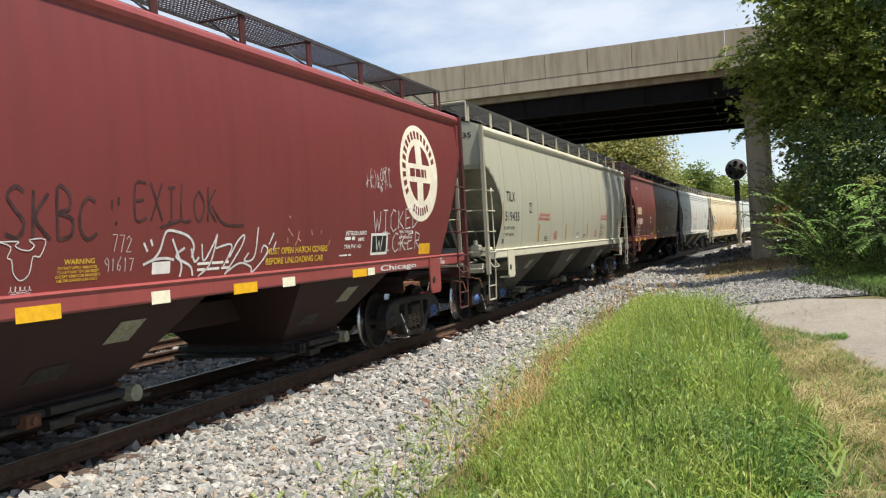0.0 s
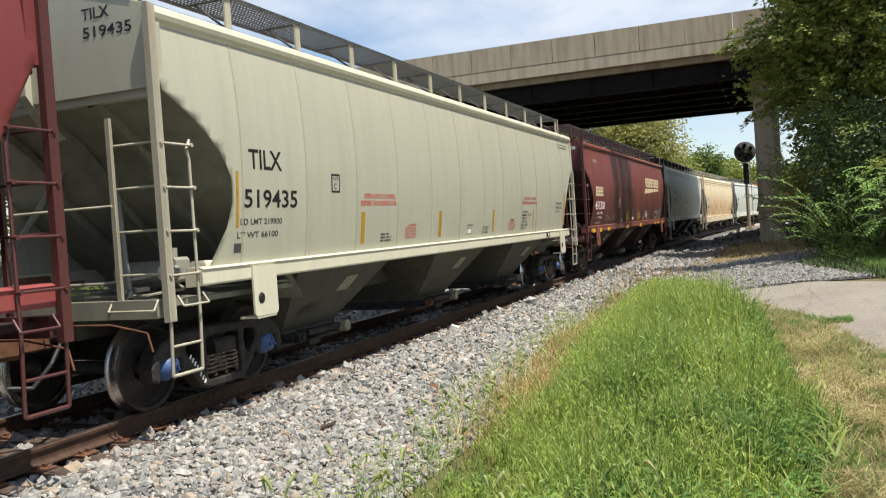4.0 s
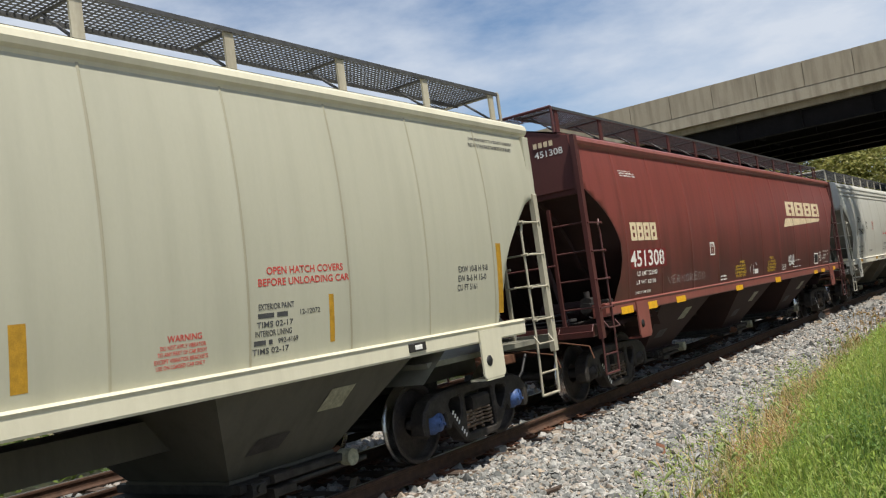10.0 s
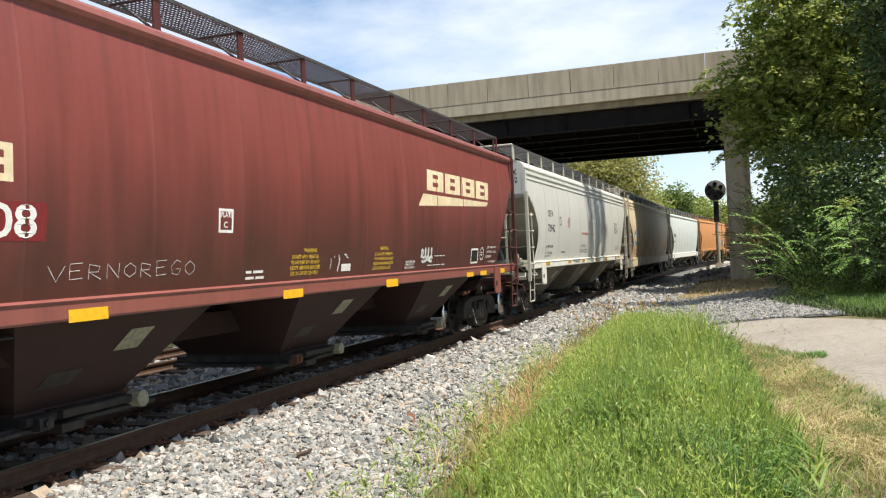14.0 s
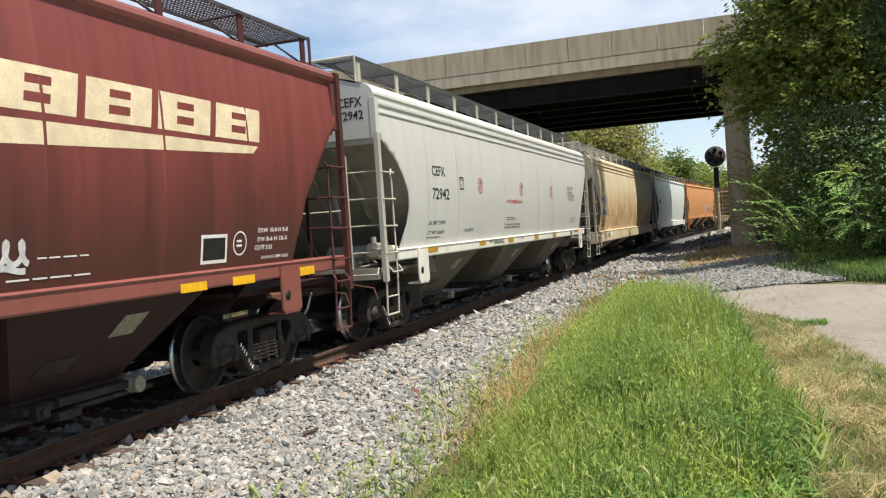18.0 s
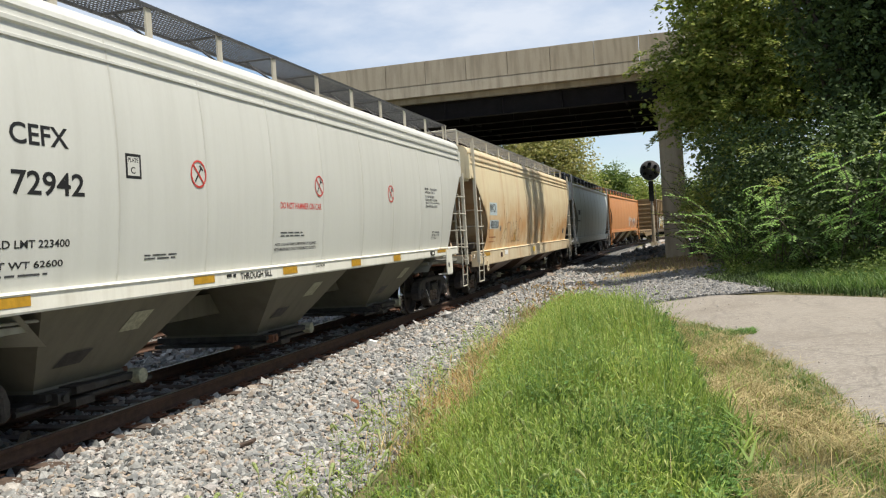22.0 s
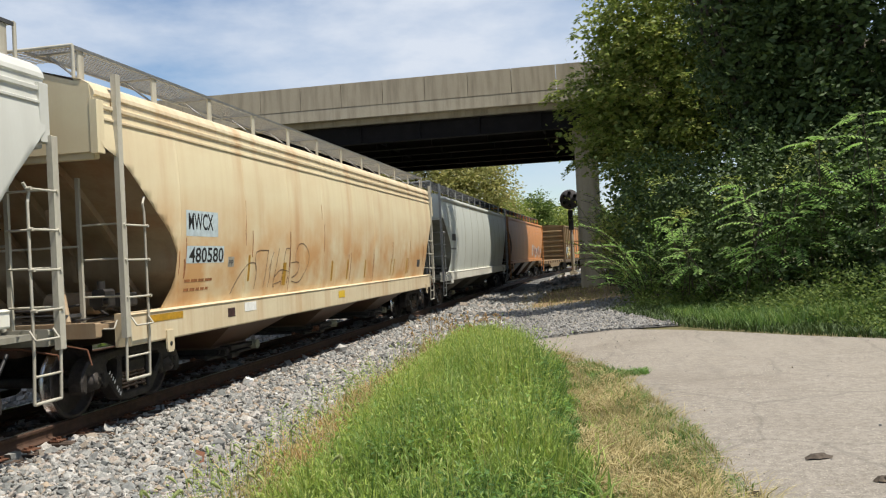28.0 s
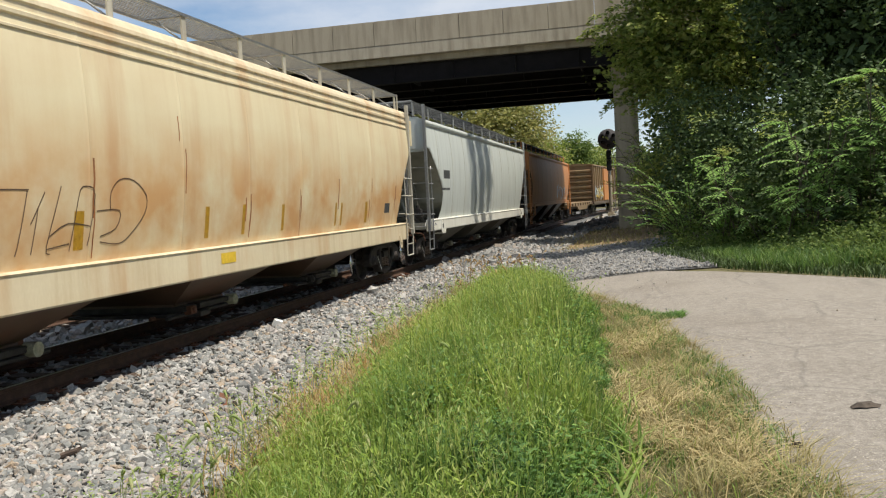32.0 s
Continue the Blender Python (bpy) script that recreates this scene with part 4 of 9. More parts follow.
def hopper_car(spec):
    """A covered hopper car on two trucks; the origin is at the rails' top under its middle."""
    L, P = spec["length"], spec["paint"]
    h = L / 2
    car = thing("covered_hopper_car", spec["label"], "freight car", "freight train")
    front, rear, wall = spec["front"], spec["rear"], half_width
    zlo, zhi = spec.get("sill", (SILL_LO, SILL_HI))
    seams = spec["seams"]
    SKIN[car.name] = lambda v, z: side_x(v + h, z, L, seams, wall, zhi - 0.02, EAVE_LO + 0.02)
    for sg in (1, -1):
        part("side_sheet", side_sheet(L, front, rear, seams, wall, sg, zhi - 0.02), P["body"], car)
        for s in (seams if sg > 0 and "seam" in P else []):
            zz = [zhi + (EAVE_LO - zhi) * k / 16 for k in range(17)]
            w = Mesh().grid([(side_x(s, z, L, seams, wall, zhi - 0.02, EAVE_LO + 0.02) + o, s + q - h, z) for z in zz for q, o in ((-0.013, -0.001), (0.0, 0.0035), (0.013, -0.001)) if lerp_table(z, front) < s < L - lerp_table(z, rear)] , len([z for z in zz if lerp_table(z, front) < s < L - lerp_table(z, rear)]), 3)
            w.f = [f[::-1] for f in w.f]
            part("weld_seam", w, P.get("seam", P["under"]), car)
        # top chord along the eave
        if spec["eave"] == "bar":
            prof = [(1.40, 3.80), (1.545, 3.83), (1.555, 3.86), (1.585, 3.885), (1.60, 3.93), (1.585, 3.985), (1.54, 4.02), (1.44, 4.05), (1.34, 4.10)]
        else:
            prof = [(1.40, 3.60), (1.590, 3.61), (1.590, 3.635), (1.560, 3.65), (1.560, 3.735), (1.585, 3.75), (1.585, 3.79), (1.545, 3.81), (1.545, 3.88), (1.565, 3.90), (1.555, 3.95), (1.50, 4.03), (1.40, 4.09), (1.30, 4.12)]
        prof = [(sg * x, z) for x, z in prof]
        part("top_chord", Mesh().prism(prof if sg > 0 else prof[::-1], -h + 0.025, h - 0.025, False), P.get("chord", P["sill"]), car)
        # side sill with a bevelled upper lip
        a, b = spec["sill_span"]
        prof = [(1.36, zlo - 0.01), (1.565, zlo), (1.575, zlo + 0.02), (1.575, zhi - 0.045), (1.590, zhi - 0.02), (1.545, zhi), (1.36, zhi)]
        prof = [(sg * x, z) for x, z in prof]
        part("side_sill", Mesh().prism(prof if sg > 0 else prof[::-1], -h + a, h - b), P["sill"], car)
    # roof and hatches
    rv = [(x, y, z) for y in (-h + 0.01, h - 0.01) for x, z in ((-1.40, 4.085), (-0.7, 4.27), (0, 4.33), (0.7, 4.27), (1.40, 4.085))]
    part("roof", Mesh().add(rv, [(i, i + 1, i + 6, i + 5) for i in range(4)], True), P["body"], car)
    for k in range(4):
        y = -h + L * (k + 0.5) / 4
        part("hatch_cover", Mesh().box(-0.34, 0.34, y - L / 8 + 0.15, y + L / 8 - 0.15, 4.30, 4.43, 0.05), P["body"], car)
    # ends: upright upper panel and the slope sheet below it
    for e in (-1, 1):
        m = Mesh()
        top = [(-1.54, 3.22), (1.54, 3.22), (1.55, 3.6), (1.50, 4.02), (0.7, 4.26), (0, 4.32), (-0.7, 4.26), (-1.50, 4.02), (-1.55, 3.6)]
        y = e * (h - 0.02)
        m.add([(x, y, z) for x, z in top] + [(x, y - e * 0.03, z) for x, z in top], [tuple(range(9)) if e < 0 else tuple(range(8, -1, -1))] + [(i, (i + 1) % 9, (i + 1) % 9 + 9, i + 9) for i in range(9)])
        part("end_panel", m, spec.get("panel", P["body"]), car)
        cut, deep, prof = front if e < 0 else rear, 0.0, []
        for k in range(20):
            z = 3.24 - 2.29 * k / 19
            deep = max(deep, lerp_table(z, cut) + 0.02, 1.2 * (3.24 - z) * 0.98 + 0.06)
            prof.append((e * (h - deep), z))
        sl = Mesh().grid([(sg * (wall(z) - 0.014), y, z) for y, z in prof for sg in (-1, 1)], 20, 2)
        if e > 0:
            sl.f = [f[::-1] for f in sl.f]
        # Darker than the body: shade below the end overhang is in this paint.
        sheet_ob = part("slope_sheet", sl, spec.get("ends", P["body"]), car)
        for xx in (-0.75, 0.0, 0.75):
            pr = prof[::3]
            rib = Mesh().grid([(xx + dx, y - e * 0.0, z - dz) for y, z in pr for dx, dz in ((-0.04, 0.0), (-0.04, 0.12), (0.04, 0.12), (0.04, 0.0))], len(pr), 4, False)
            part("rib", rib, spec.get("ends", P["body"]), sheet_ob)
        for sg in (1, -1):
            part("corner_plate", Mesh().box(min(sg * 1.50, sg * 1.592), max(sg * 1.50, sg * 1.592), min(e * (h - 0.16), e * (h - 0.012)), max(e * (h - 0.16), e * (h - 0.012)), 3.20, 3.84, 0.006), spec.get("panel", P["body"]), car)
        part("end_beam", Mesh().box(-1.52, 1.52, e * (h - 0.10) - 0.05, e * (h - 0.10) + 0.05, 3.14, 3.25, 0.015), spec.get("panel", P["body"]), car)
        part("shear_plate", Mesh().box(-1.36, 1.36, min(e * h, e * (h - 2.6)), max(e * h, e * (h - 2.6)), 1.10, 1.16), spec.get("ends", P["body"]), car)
        # upright post on the end panel, run down as a brace to the slope
        pp = [(e * (h - 0.02), 4.22), (e * (h + 0.05), 4.18), (e * (h + 0.06), 3.30), (e * (h - 0.30), 2.86), (e * (h - 0.42), 2.90), (e * (h - 0.02), 3.24)]
        part("end_post", Mesh().plate(pp if e > 0 else pp[::-1], -0.06, 0.06), spec.get("panel", P["body"]), car)
        for sg in (1, -1):
            part("end_brace", Mesh().rod((sg * 1.02, e * (h - 0.12), 1.20), (sg * 0.35, e * (h - 0.75), 2.62), 0.035, 6), spec.get("ends", P["body"]), car)
        part("crossover_platform", grating(min(e * (h - 0.42), e * (h - 0.06)), max(e * (h - 0.42), e * (h - 0.06)), -1.0, 1.0, 1.30, 0.08), GRATE, car)
        # end sill, coupler, hose
        part("end_sill", Mesh().box(-1.5, 1.5, e * h - 0.06, e * h + 0.06, 1.02, 1.20, 0.015), P["ladder"] if spec["ends"] is UNDER_MAROON else spec["ends"], car)
        cp = Mesh().box(-0.09, 0.09, min(e * h, e * (h + 0.45)), max(e * h, e * (h + 0.45)), 0.74, 0.90, 0.02)
        cp.box(-0.17, 0.12, min(e * (h + 0.38), e * (h + 0.66)), max(e * (h + 0.38), e * (h + 0.66)), 0.70, 0.96, 0.05)
        part("coupler", cp, TIE_PLATE, car, "rusty cast coupler")
        part("air_hose", Mesh().path([(0.3, e * (h + 0.05), 0.86), (0.32, e * (h + 0.25), 0.62), (0.25, e * (h + 0.42), 0.42), (0.12, e * (h + 0.6), 0.45)], 0.025), BLACK, car)
        part("uncoupling_lever", Mesh().path([(0.15, e * (h + 0.12), 0.98), (1.0, e * (h + 0.14), 0.98), (1.45, e * (h + 0.16), 0.90), (1.50, e * (h + 0.16), 0.72)], 0.011), TIE_PLATE, car)
        # ladders at both corners of this end
        for sg in (1, -1):
            ye = e * (h - (spec.get("rear_in", spec["post_in"]) if e > 0 else spec["post_in"]))
            zt = spec.get("rear_top", spec["post_top"]) if e > 0 else spec["post_top"]
            lad = part("corner_post", Mesh().box(sg * 1.60 - 0.035, sg * 1.60 + 0.035, ye - 0.05, ye + 0.05, 0.98, zt, 0.008), P["ladder"], car)
            m = Mesh()
            yi = e * (h - (spec.get("rear_in", spec["post_in"]) if e > 0 else spec["post_in"]) - spec.get("rail_gap", 0.44))
            zt2 = 2.72
            m.path([(sg * 1.60, yi, 1.02), (sg * 1.60, yi, zt2 - 0.18), (sg * 1.60, yi + e * 0.03, zt2 - 0.08), (sg * 1.585, yi - e * 0.04, zt2 + 0.02)], 0.017)
            part("ladder_rail", m, P["ladder"], lad)
            for z in spec["rungs"]:
                part("rung", Mesh().rod((sg * 1.630, ye, z), (sg * 1.630, yi, z), 0.013), P["rung"], lad)
                if sg > 0:
                    for yb in (ye, yi):
                        part("bolt", Mesh().rod((1.59, yb, z), (1.652, yb, z), 0.021, 6), P["rung"], lad)
            xi = sg * 1.02
            part("ladder_rail", Mesh().box(xi - 0.025, xi + 0.025, ye - 0.02, ye + 0.02, 1.1, zt2 + 0.25), P["ladder"], lad)
            for z in spec["rungs"]:
                part("rung", Mesh().rod((sg * 1.60, ye - e * 0.03, z + 0.02), (xi, ye - e * 0.03, z + 0.02), 0.013), P["rung"], lad)
            part("stirrup", Mesh().path([(sg * 1.60, ye, 1.02), (sg * 1.58, ye, 0.46), (sg * 1.58, yi, 0.46), (sg * 1.60, yi, 1.02)], 0.018).rod((sg * 1.59, ye, 0.74), (sg * 1.59, yi, 0.74), 0.014), P["rung"], lad)
            yg = e * (h - spec["post_in"] + 0.035)
            part("grab_iron", Mesh().path([(sg * 1.50, yg, 1.20), (sg * 1.50, yg + e * 0.07, 1.10), (sg * 0.95, yg + e * 0.07, 1.10), (sg * 0.95, yg, 1.20)], 0.012), P["rung"], lad)
            part("grab_iron", Mesh().path([(sg * 1.60, ye - e * 0.12, 1.22), (sg * 1.67, ye - e * 0.12, 1.12), (sg * 1.67, ye - e * 0.50, 1.12), (sg * 1.60, ye - e * 0.50, 1.22)], 0.012), P["rung"], lad)
        part("end_handrail", Mesh().rod((-1.02, e * (h - spec["post_in"] + 0.03), 2.12), (1.02, e * (h - spec["post_in"] + 0.03), 2.12), 0.014), P["rung"], car)
        # jacking pads by the bolsters
        for sg in (1, -1):
            if spec.get("pad") == "small":
                y = e * (h - 1.47)
                pad_ob = part("jack_pad", Mesh().plate([(y - 0.06, 0.69), (y + 0.06, 0.69), (y + 0.09, 0.74), (y + 0.09, 0.98), (y - 0.09, 0.98), (y - 0.09, 0.74)], sg * 1.588 - 0.012, sg * 1.588 + 0.012), P["sill"], car)
                part("pull_slot", Mesh().lathe([(0.0, 0.0), (0.0, 0.032), (0.004, 0.032), (0.004, 0.0)], 14), BLACK, pad_ob).matrix_basis = pose(sg * 1.602, y, 0.80)
                continue
            y = e * (h - 1.62)
            pad = Mesh().plate([(y - 0.20, 0.86), (y + 0.20, 0.86), (y + 0.23, 0.90), (y + 0.23, zhi - 0.05), (y - 0.23, zhi - 0.05), (y - 0.23, 0.90)], sg * 1.588 - 0.012, sg * 1.588 + 0.012)
            pad_ob = part("jack_pad", pad, P["sill"], car)
            part("pad_foot", Mesh().box(min(sg * 1.36, sg * 1.595), max(sg * 1.36, sg * 1.595), y - 0.19, y + 0.19, 0.835, 0.862), P["sill"], pad_ob)
            if sg > 0:
                part("pull_slot", Mesh().lathe([(0.0, 0.0), (0.0, 0.062), (0.004, 0.062), (0.004, 0.0)], 16), BLACK, pad_ob).matrix_basis = pose(1.602, y - 0.10, 1.06)
                for word, dy, zz in (("PULL HERE", -0.20, 1.20), ("LIFT HERE", 0.02, 1.06), ("JACK HERE", -0.09, 0.90)):
                    PAD_WORDS.append((car, y + dy, zz, word, P))
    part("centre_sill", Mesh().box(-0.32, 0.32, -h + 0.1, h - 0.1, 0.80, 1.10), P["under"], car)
    # hoppers between the trucks
    ys = spec["hoppers"]
    pitch = ys[1] - ys[0]
    for i, y in enumerate(ys):
        a, b, c, e = 1.33, 0.66, 0.74, pitch / 2
        zt, zb = zlo + 0.04, 0.44
        vs = [(-1.50, y - a, zt), (1.50, y - a, zt), (1.50, y + a, zt), (-1.50, y + a, zt), (-c, y - b, zb), (c, y - b, zb), (c, y + b, zb), (-c, y + b, zb),
              (-1.36, y - e, zt + 0.75), (1.36, y - e, zt + 0.75), (1.36, y + e, zt + 0.75), (-1.36, y + e, zt + 0.75)]
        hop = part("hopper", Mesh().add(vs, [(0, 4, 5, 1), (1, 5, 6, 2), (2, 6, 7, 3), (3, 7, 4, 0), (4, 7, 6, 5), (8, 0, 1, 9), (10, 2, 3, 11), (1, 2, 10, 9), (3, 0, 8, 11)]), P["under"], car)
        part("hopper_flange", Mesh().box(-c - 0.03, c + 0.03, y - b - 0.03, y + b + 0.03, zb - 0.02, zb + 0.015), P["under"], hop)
        part("outlet_gate", Mesh().box(-0.92, 0.92, y - 0.70, y + 0.70, 0.345, 0.425, 0.015).box(-0.80, 0.80, y - 0.95, y + 0.95, 0.30, 0.345), DARK_STEEL, hop)
        part("gate_slide", Mesh().box(-0.58, 0.80, y - 0.50, y + 0.86, 0.25, 0.31, 0.01), spec.get("slide_mat", DARK_STEEL), hop)
        part("slide_end", Mesh().box(0.66, 0.98, y - 0.34, y - 0.06, 0.36, 0.44, 0.01).box(0.70, 1.0, y - 0.38, y - 0.10, 0.24, 0.32, 0.01), TRUCK_STEEL, hop)
        part("gate_shaft", Mesh().rod((-0.90, y + 0.72, 0.37), (0.90, y + 0.72, 0.37), 0.035, 10), DARK_STEEL, hop)
        part("capstan", Mesh().rod((0.84, y + 0.72, 0.37), (1.0, y + 0.72, 0.37), 0.085, 12), spec.get("gate_mat", STICKER), hop, "round drive socket on the shaft")
        for dx in (0.86, 0.60):
            part("gate_rail", Mesh().rod((dx, y - 1.05, 0.30), (dx, y + 1.05, 0.30), 0.028, 8), TIE_PLATE if dx < 0.7 else DARK_STEEL, hop)
        part("gate_lock", Mesh().box(0.88, 0.99, y - 0.62, y - 0.46, 0.30, 0.42, 0.015).rod((0.93, y - 0.54, 0.36), (1.02, y - 0.54, 0.36), 0.04, 8), TIE_PLATE if i % 2 else DARK_STEEL, hop)
        part("gate_bracket", Mesh().box(0.62, 0.70, y + 0.58, y + 0.86, 0.28, 0.46, 0.01), TIE_PLATE, hop)
        k = (zt - zb) / (1.50 - c)
        for dy, w, z0, z1, mt, nm in ((0.35, 0.34, 0.92, 1.12, STICKER, "paper_label"), (-0.35, 0.40, 0.66, 0.80, DARK_STEEL, "inspection_plate")):
            q = [(c + (zz - zb) / k + 0.012, y + dy + sg * w / 2 - (0.07 if zz == z0 else 0), zz) for zz, sg in ((z0, -1), (z0, 1), (z1, 1), (z1, -1))]
            if zlo > 1.1:
                part(nm, Mesh().add(q, [(0, 1, 2, 3)]), mt, hop)
    # roof running boards
    zw = 4.52
    for sg in (1, -1):
        x0, x1 = sorted((sg * 0.62, sg * 1.27))
        rw = part("running_board", grating(-h + 0.1, h - 0.1, x0, x1, zw) if sg > 0 else Mesh().box(x0, x1, -h + 0.1, h - 0.1, zw - 0.02, zw), P.get("grate", GRATE), car)
        n = spec["brackets"]
        for i in range(n):
            y = -h + 0.25 + (L - 0.5) * i / (n - 1)
            br = Mesh().box(sg * 1.25 - 0.012, sg * 1.25 + 0.012, y - 0.055, y + 0.055, 4.08, zw)
            part("board_bracket", br, P["ladder"], rw)
            part("bracket_arm", Mesh().rod((sg * 1.24, y, zw - 0.035), (sg * 0.66, y, zw - 0.035), 0.018, 5).rod((sg * 1.23, y, 4.14), (sg * 0.8, y, zw - 0.04), 0.016, 5), P.get("grate", GRATE), rw)
    for e in (-1, 1):
        part("running_board", grating(e * (h - 0.42) - 0.3, e * (h - 0.42) + 0.3, -0.62, 0.62, zw, 0.07), P.get("grate", GRATE), car)
        y = e * (h - 0.08)
        part("end_rail", Mesh().path([(-1.27, y, 4.05), (-1.27, y, zw), (1.27, y, zw), (1.27, y, 4.05)], 0.022), P["ladder"], car)
    # trucks and wheels
    tv = spec["truck_at"]
    for v, cap in ((-h + tv[0], spec["caps"][0]), (h - tv[1], spec["caps"][1])):
        truck(car, v, {"frame": TRUCK_STEEL}, cap)
        for k in (-0.889, 0.889):
            wheelset(car, v + k, 0)
    # air brake gear at the front end: reservoir, control valve and pipes
    gear = part("air_reservoir", Mesh().rod((0.15, -h + 1.0, 1.40), (0.85, -h + 1.0, 1.40), 0.15, 14).rod((0.10, -h + 1.0, 1.40), (0.15, -h + 1.0, 1.40), 0.08, 14, 0.15).rod((0.85, -h + 1.0, 1.40), (0.90, -h + 1.0, 1.40), 0.15, 14, 0.08), spec.get("ends", DARK_STEEL), car)
    dirty = END_PALE if spec.get("light_gear") else DARK_STEEL
    part("control_valve", Mesh().box(1.02, 1.20, -h + 0.62, -h + 0.84, 1.32, 1.58, 0.03).box(1.06, 1.24, -h + 0.50, -h + 0.62, 1.36, 1.50, 0.02), dirty, gear)
    part("valve_cap", Mesh().rod((1.10, -h + 0.70, 1.58), (1.10, -h + 0.70, 1.68), 0.05, 10), dirty, gear)
    part("valve_cap", Mesh().rod((1.22, -h + 0.56, 1.43), (1.30, -h + 0.56, 1.43), 0.045, 10), dirty, gear)
    part("pipe_bracket", Mesh().box(1.14, 1.34, -h + 0.92, -h + 1.12, 1.34, 1.52, 0.02), WHITE_REFL if spec.get("light_gear") else DARK_STEEL, gear)
    for pts in ([(1.1, -h + 0.8, 1.34), (1.1, -h + 1.3, 1.22), (1.34, -h + 1.8, 1.20), (1.36, -h + 3.0, 1.18)], [(0.85, -h + 1.0, 1.32), (1.05, -h + 0.9, 1.24), (1.08, -h + 0.3, 1.22), (0.3, -h + 0.25, 1.22)], [(-0.9, -h + 0.2, 1.36), (0.6, -h + 0.22, 1.36), (0.9, -h + 0.6, 1.40)]):
        part("air_pipe", Mesh().path(pts, 0.016, 6), dirty, gear)
    part("brake_lever", Mesh().box(-0.7, 0.1, -h + 0.42, -h + 0.48, 1.33, 1.40).box(-0.75, -0.6, -h + 0.36, -h + 0.70, 1.32, 1.46, 0.02), TIE_PLATE, gear)
    part("brake_wheel", Mesh().path([(-0.55 + 0.28 * math.cos(a * math.pi / 8), h - 0.35, 2.0 + 0.28 * math.sin(a * math.pi / 8)) for a in range(17)], 0.016).path([(-0.83, h - 0.35, 2.0), (-0.27, h - 0.35, 2.0)], 0.012).path([(-0.55, h - 0.35, 1.72), (-0.55, h - 0.35, 2.28)], 0.012), DARK_STEEL, car)
    spec["ob"] = car
    return car


def paint(body, sill, under, ladder, rung, chord=None, grate=None, seam=None):
    d = {"body": body, "sill": sill, "under": under, "ladder": ladder, "rung": rung}
    if seam:
        d["seam"] = seam
    if chord:
        d["chord"] = chord
    if grate:
        d["grate"] = grate
    return d


RUNGS = [1.42, 1.84, 2.26, 2.68]
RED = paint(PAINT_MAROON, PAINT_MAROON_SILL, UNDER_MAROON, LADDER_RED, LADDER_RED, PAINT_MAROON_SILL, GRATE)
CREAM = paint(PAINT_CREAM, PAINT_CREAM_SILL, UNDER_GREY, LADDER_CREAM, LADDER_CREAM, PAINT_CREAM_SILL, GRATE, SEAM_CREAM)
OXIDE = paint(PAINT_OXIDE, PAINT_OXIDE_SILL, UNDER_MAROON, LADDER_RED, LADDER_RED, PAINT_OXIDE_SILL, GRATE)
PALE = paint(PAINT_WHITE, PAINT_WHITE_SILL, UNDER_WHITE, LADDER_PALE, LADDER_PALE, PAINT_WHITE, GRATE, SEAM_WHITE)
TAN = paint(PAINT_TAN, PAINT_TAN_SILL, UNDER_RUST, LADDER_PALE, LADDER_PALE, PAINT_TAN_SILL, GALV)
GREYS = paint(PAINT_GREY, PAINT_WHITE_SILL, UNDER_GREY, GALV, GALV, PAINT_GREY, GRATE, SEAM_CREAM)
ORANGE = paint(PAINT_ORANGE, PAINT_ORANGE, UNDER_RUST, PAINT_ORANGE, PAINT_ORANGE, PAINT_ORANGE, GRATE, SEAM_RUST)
TRAIN = []


def hopper_spec(front_at, rear_at, label, p, **more):
    L = rear_at - front_at
    spec = dict(ends=END_TAN, at=front_at, length=L, label=label, paint=p, front=FRONT_CUT, rear=REAR_CUT, eave="bar", sill_span=(0.55, 0.75), post_in=0.0, post_top=4.0, rungs=RUNGS, brackets=12, truck_at=(1.42, 1.50), caps=(TRUCK_STEEL, TRUCK_STEEL),
                seams=[1.3 + (L - 2.6) * i / 9 for i in range(10)], hoppers=[-4.72, -0.22, 4.28])
    spec.update(more)
    hopper_car(spec)
    TRAIN.append(spec)
    return spec


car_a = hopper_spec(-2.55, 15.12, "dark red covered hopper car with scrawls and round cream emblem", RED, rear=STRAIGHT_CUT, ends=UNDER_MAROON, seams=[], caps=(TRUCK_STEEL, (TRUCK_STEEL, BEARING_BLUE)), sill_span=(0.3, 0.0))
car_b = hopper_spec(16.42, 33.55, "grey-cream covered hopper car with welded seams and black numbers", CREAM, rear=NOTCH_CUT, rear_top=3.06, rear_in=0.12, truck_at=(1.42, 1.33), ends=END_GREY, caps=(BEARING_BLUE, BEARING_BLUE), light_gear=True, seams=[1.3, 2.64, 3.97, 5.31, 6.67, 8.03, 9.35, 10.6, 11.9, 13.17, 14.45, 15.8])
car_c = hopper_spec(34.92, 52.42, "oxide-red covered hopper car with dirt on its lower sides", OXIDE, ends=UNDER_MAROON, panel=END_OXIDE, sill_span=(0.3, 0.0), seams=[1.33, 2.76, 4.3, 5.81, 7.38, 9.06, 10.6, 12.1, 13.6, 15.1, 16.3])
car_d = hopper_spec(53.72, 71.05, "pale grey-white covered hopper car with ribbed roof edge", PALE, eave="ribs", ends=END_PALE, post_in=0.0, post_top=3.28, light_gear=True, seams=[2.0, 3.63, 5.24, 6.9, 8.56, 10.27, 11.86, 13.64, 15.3])
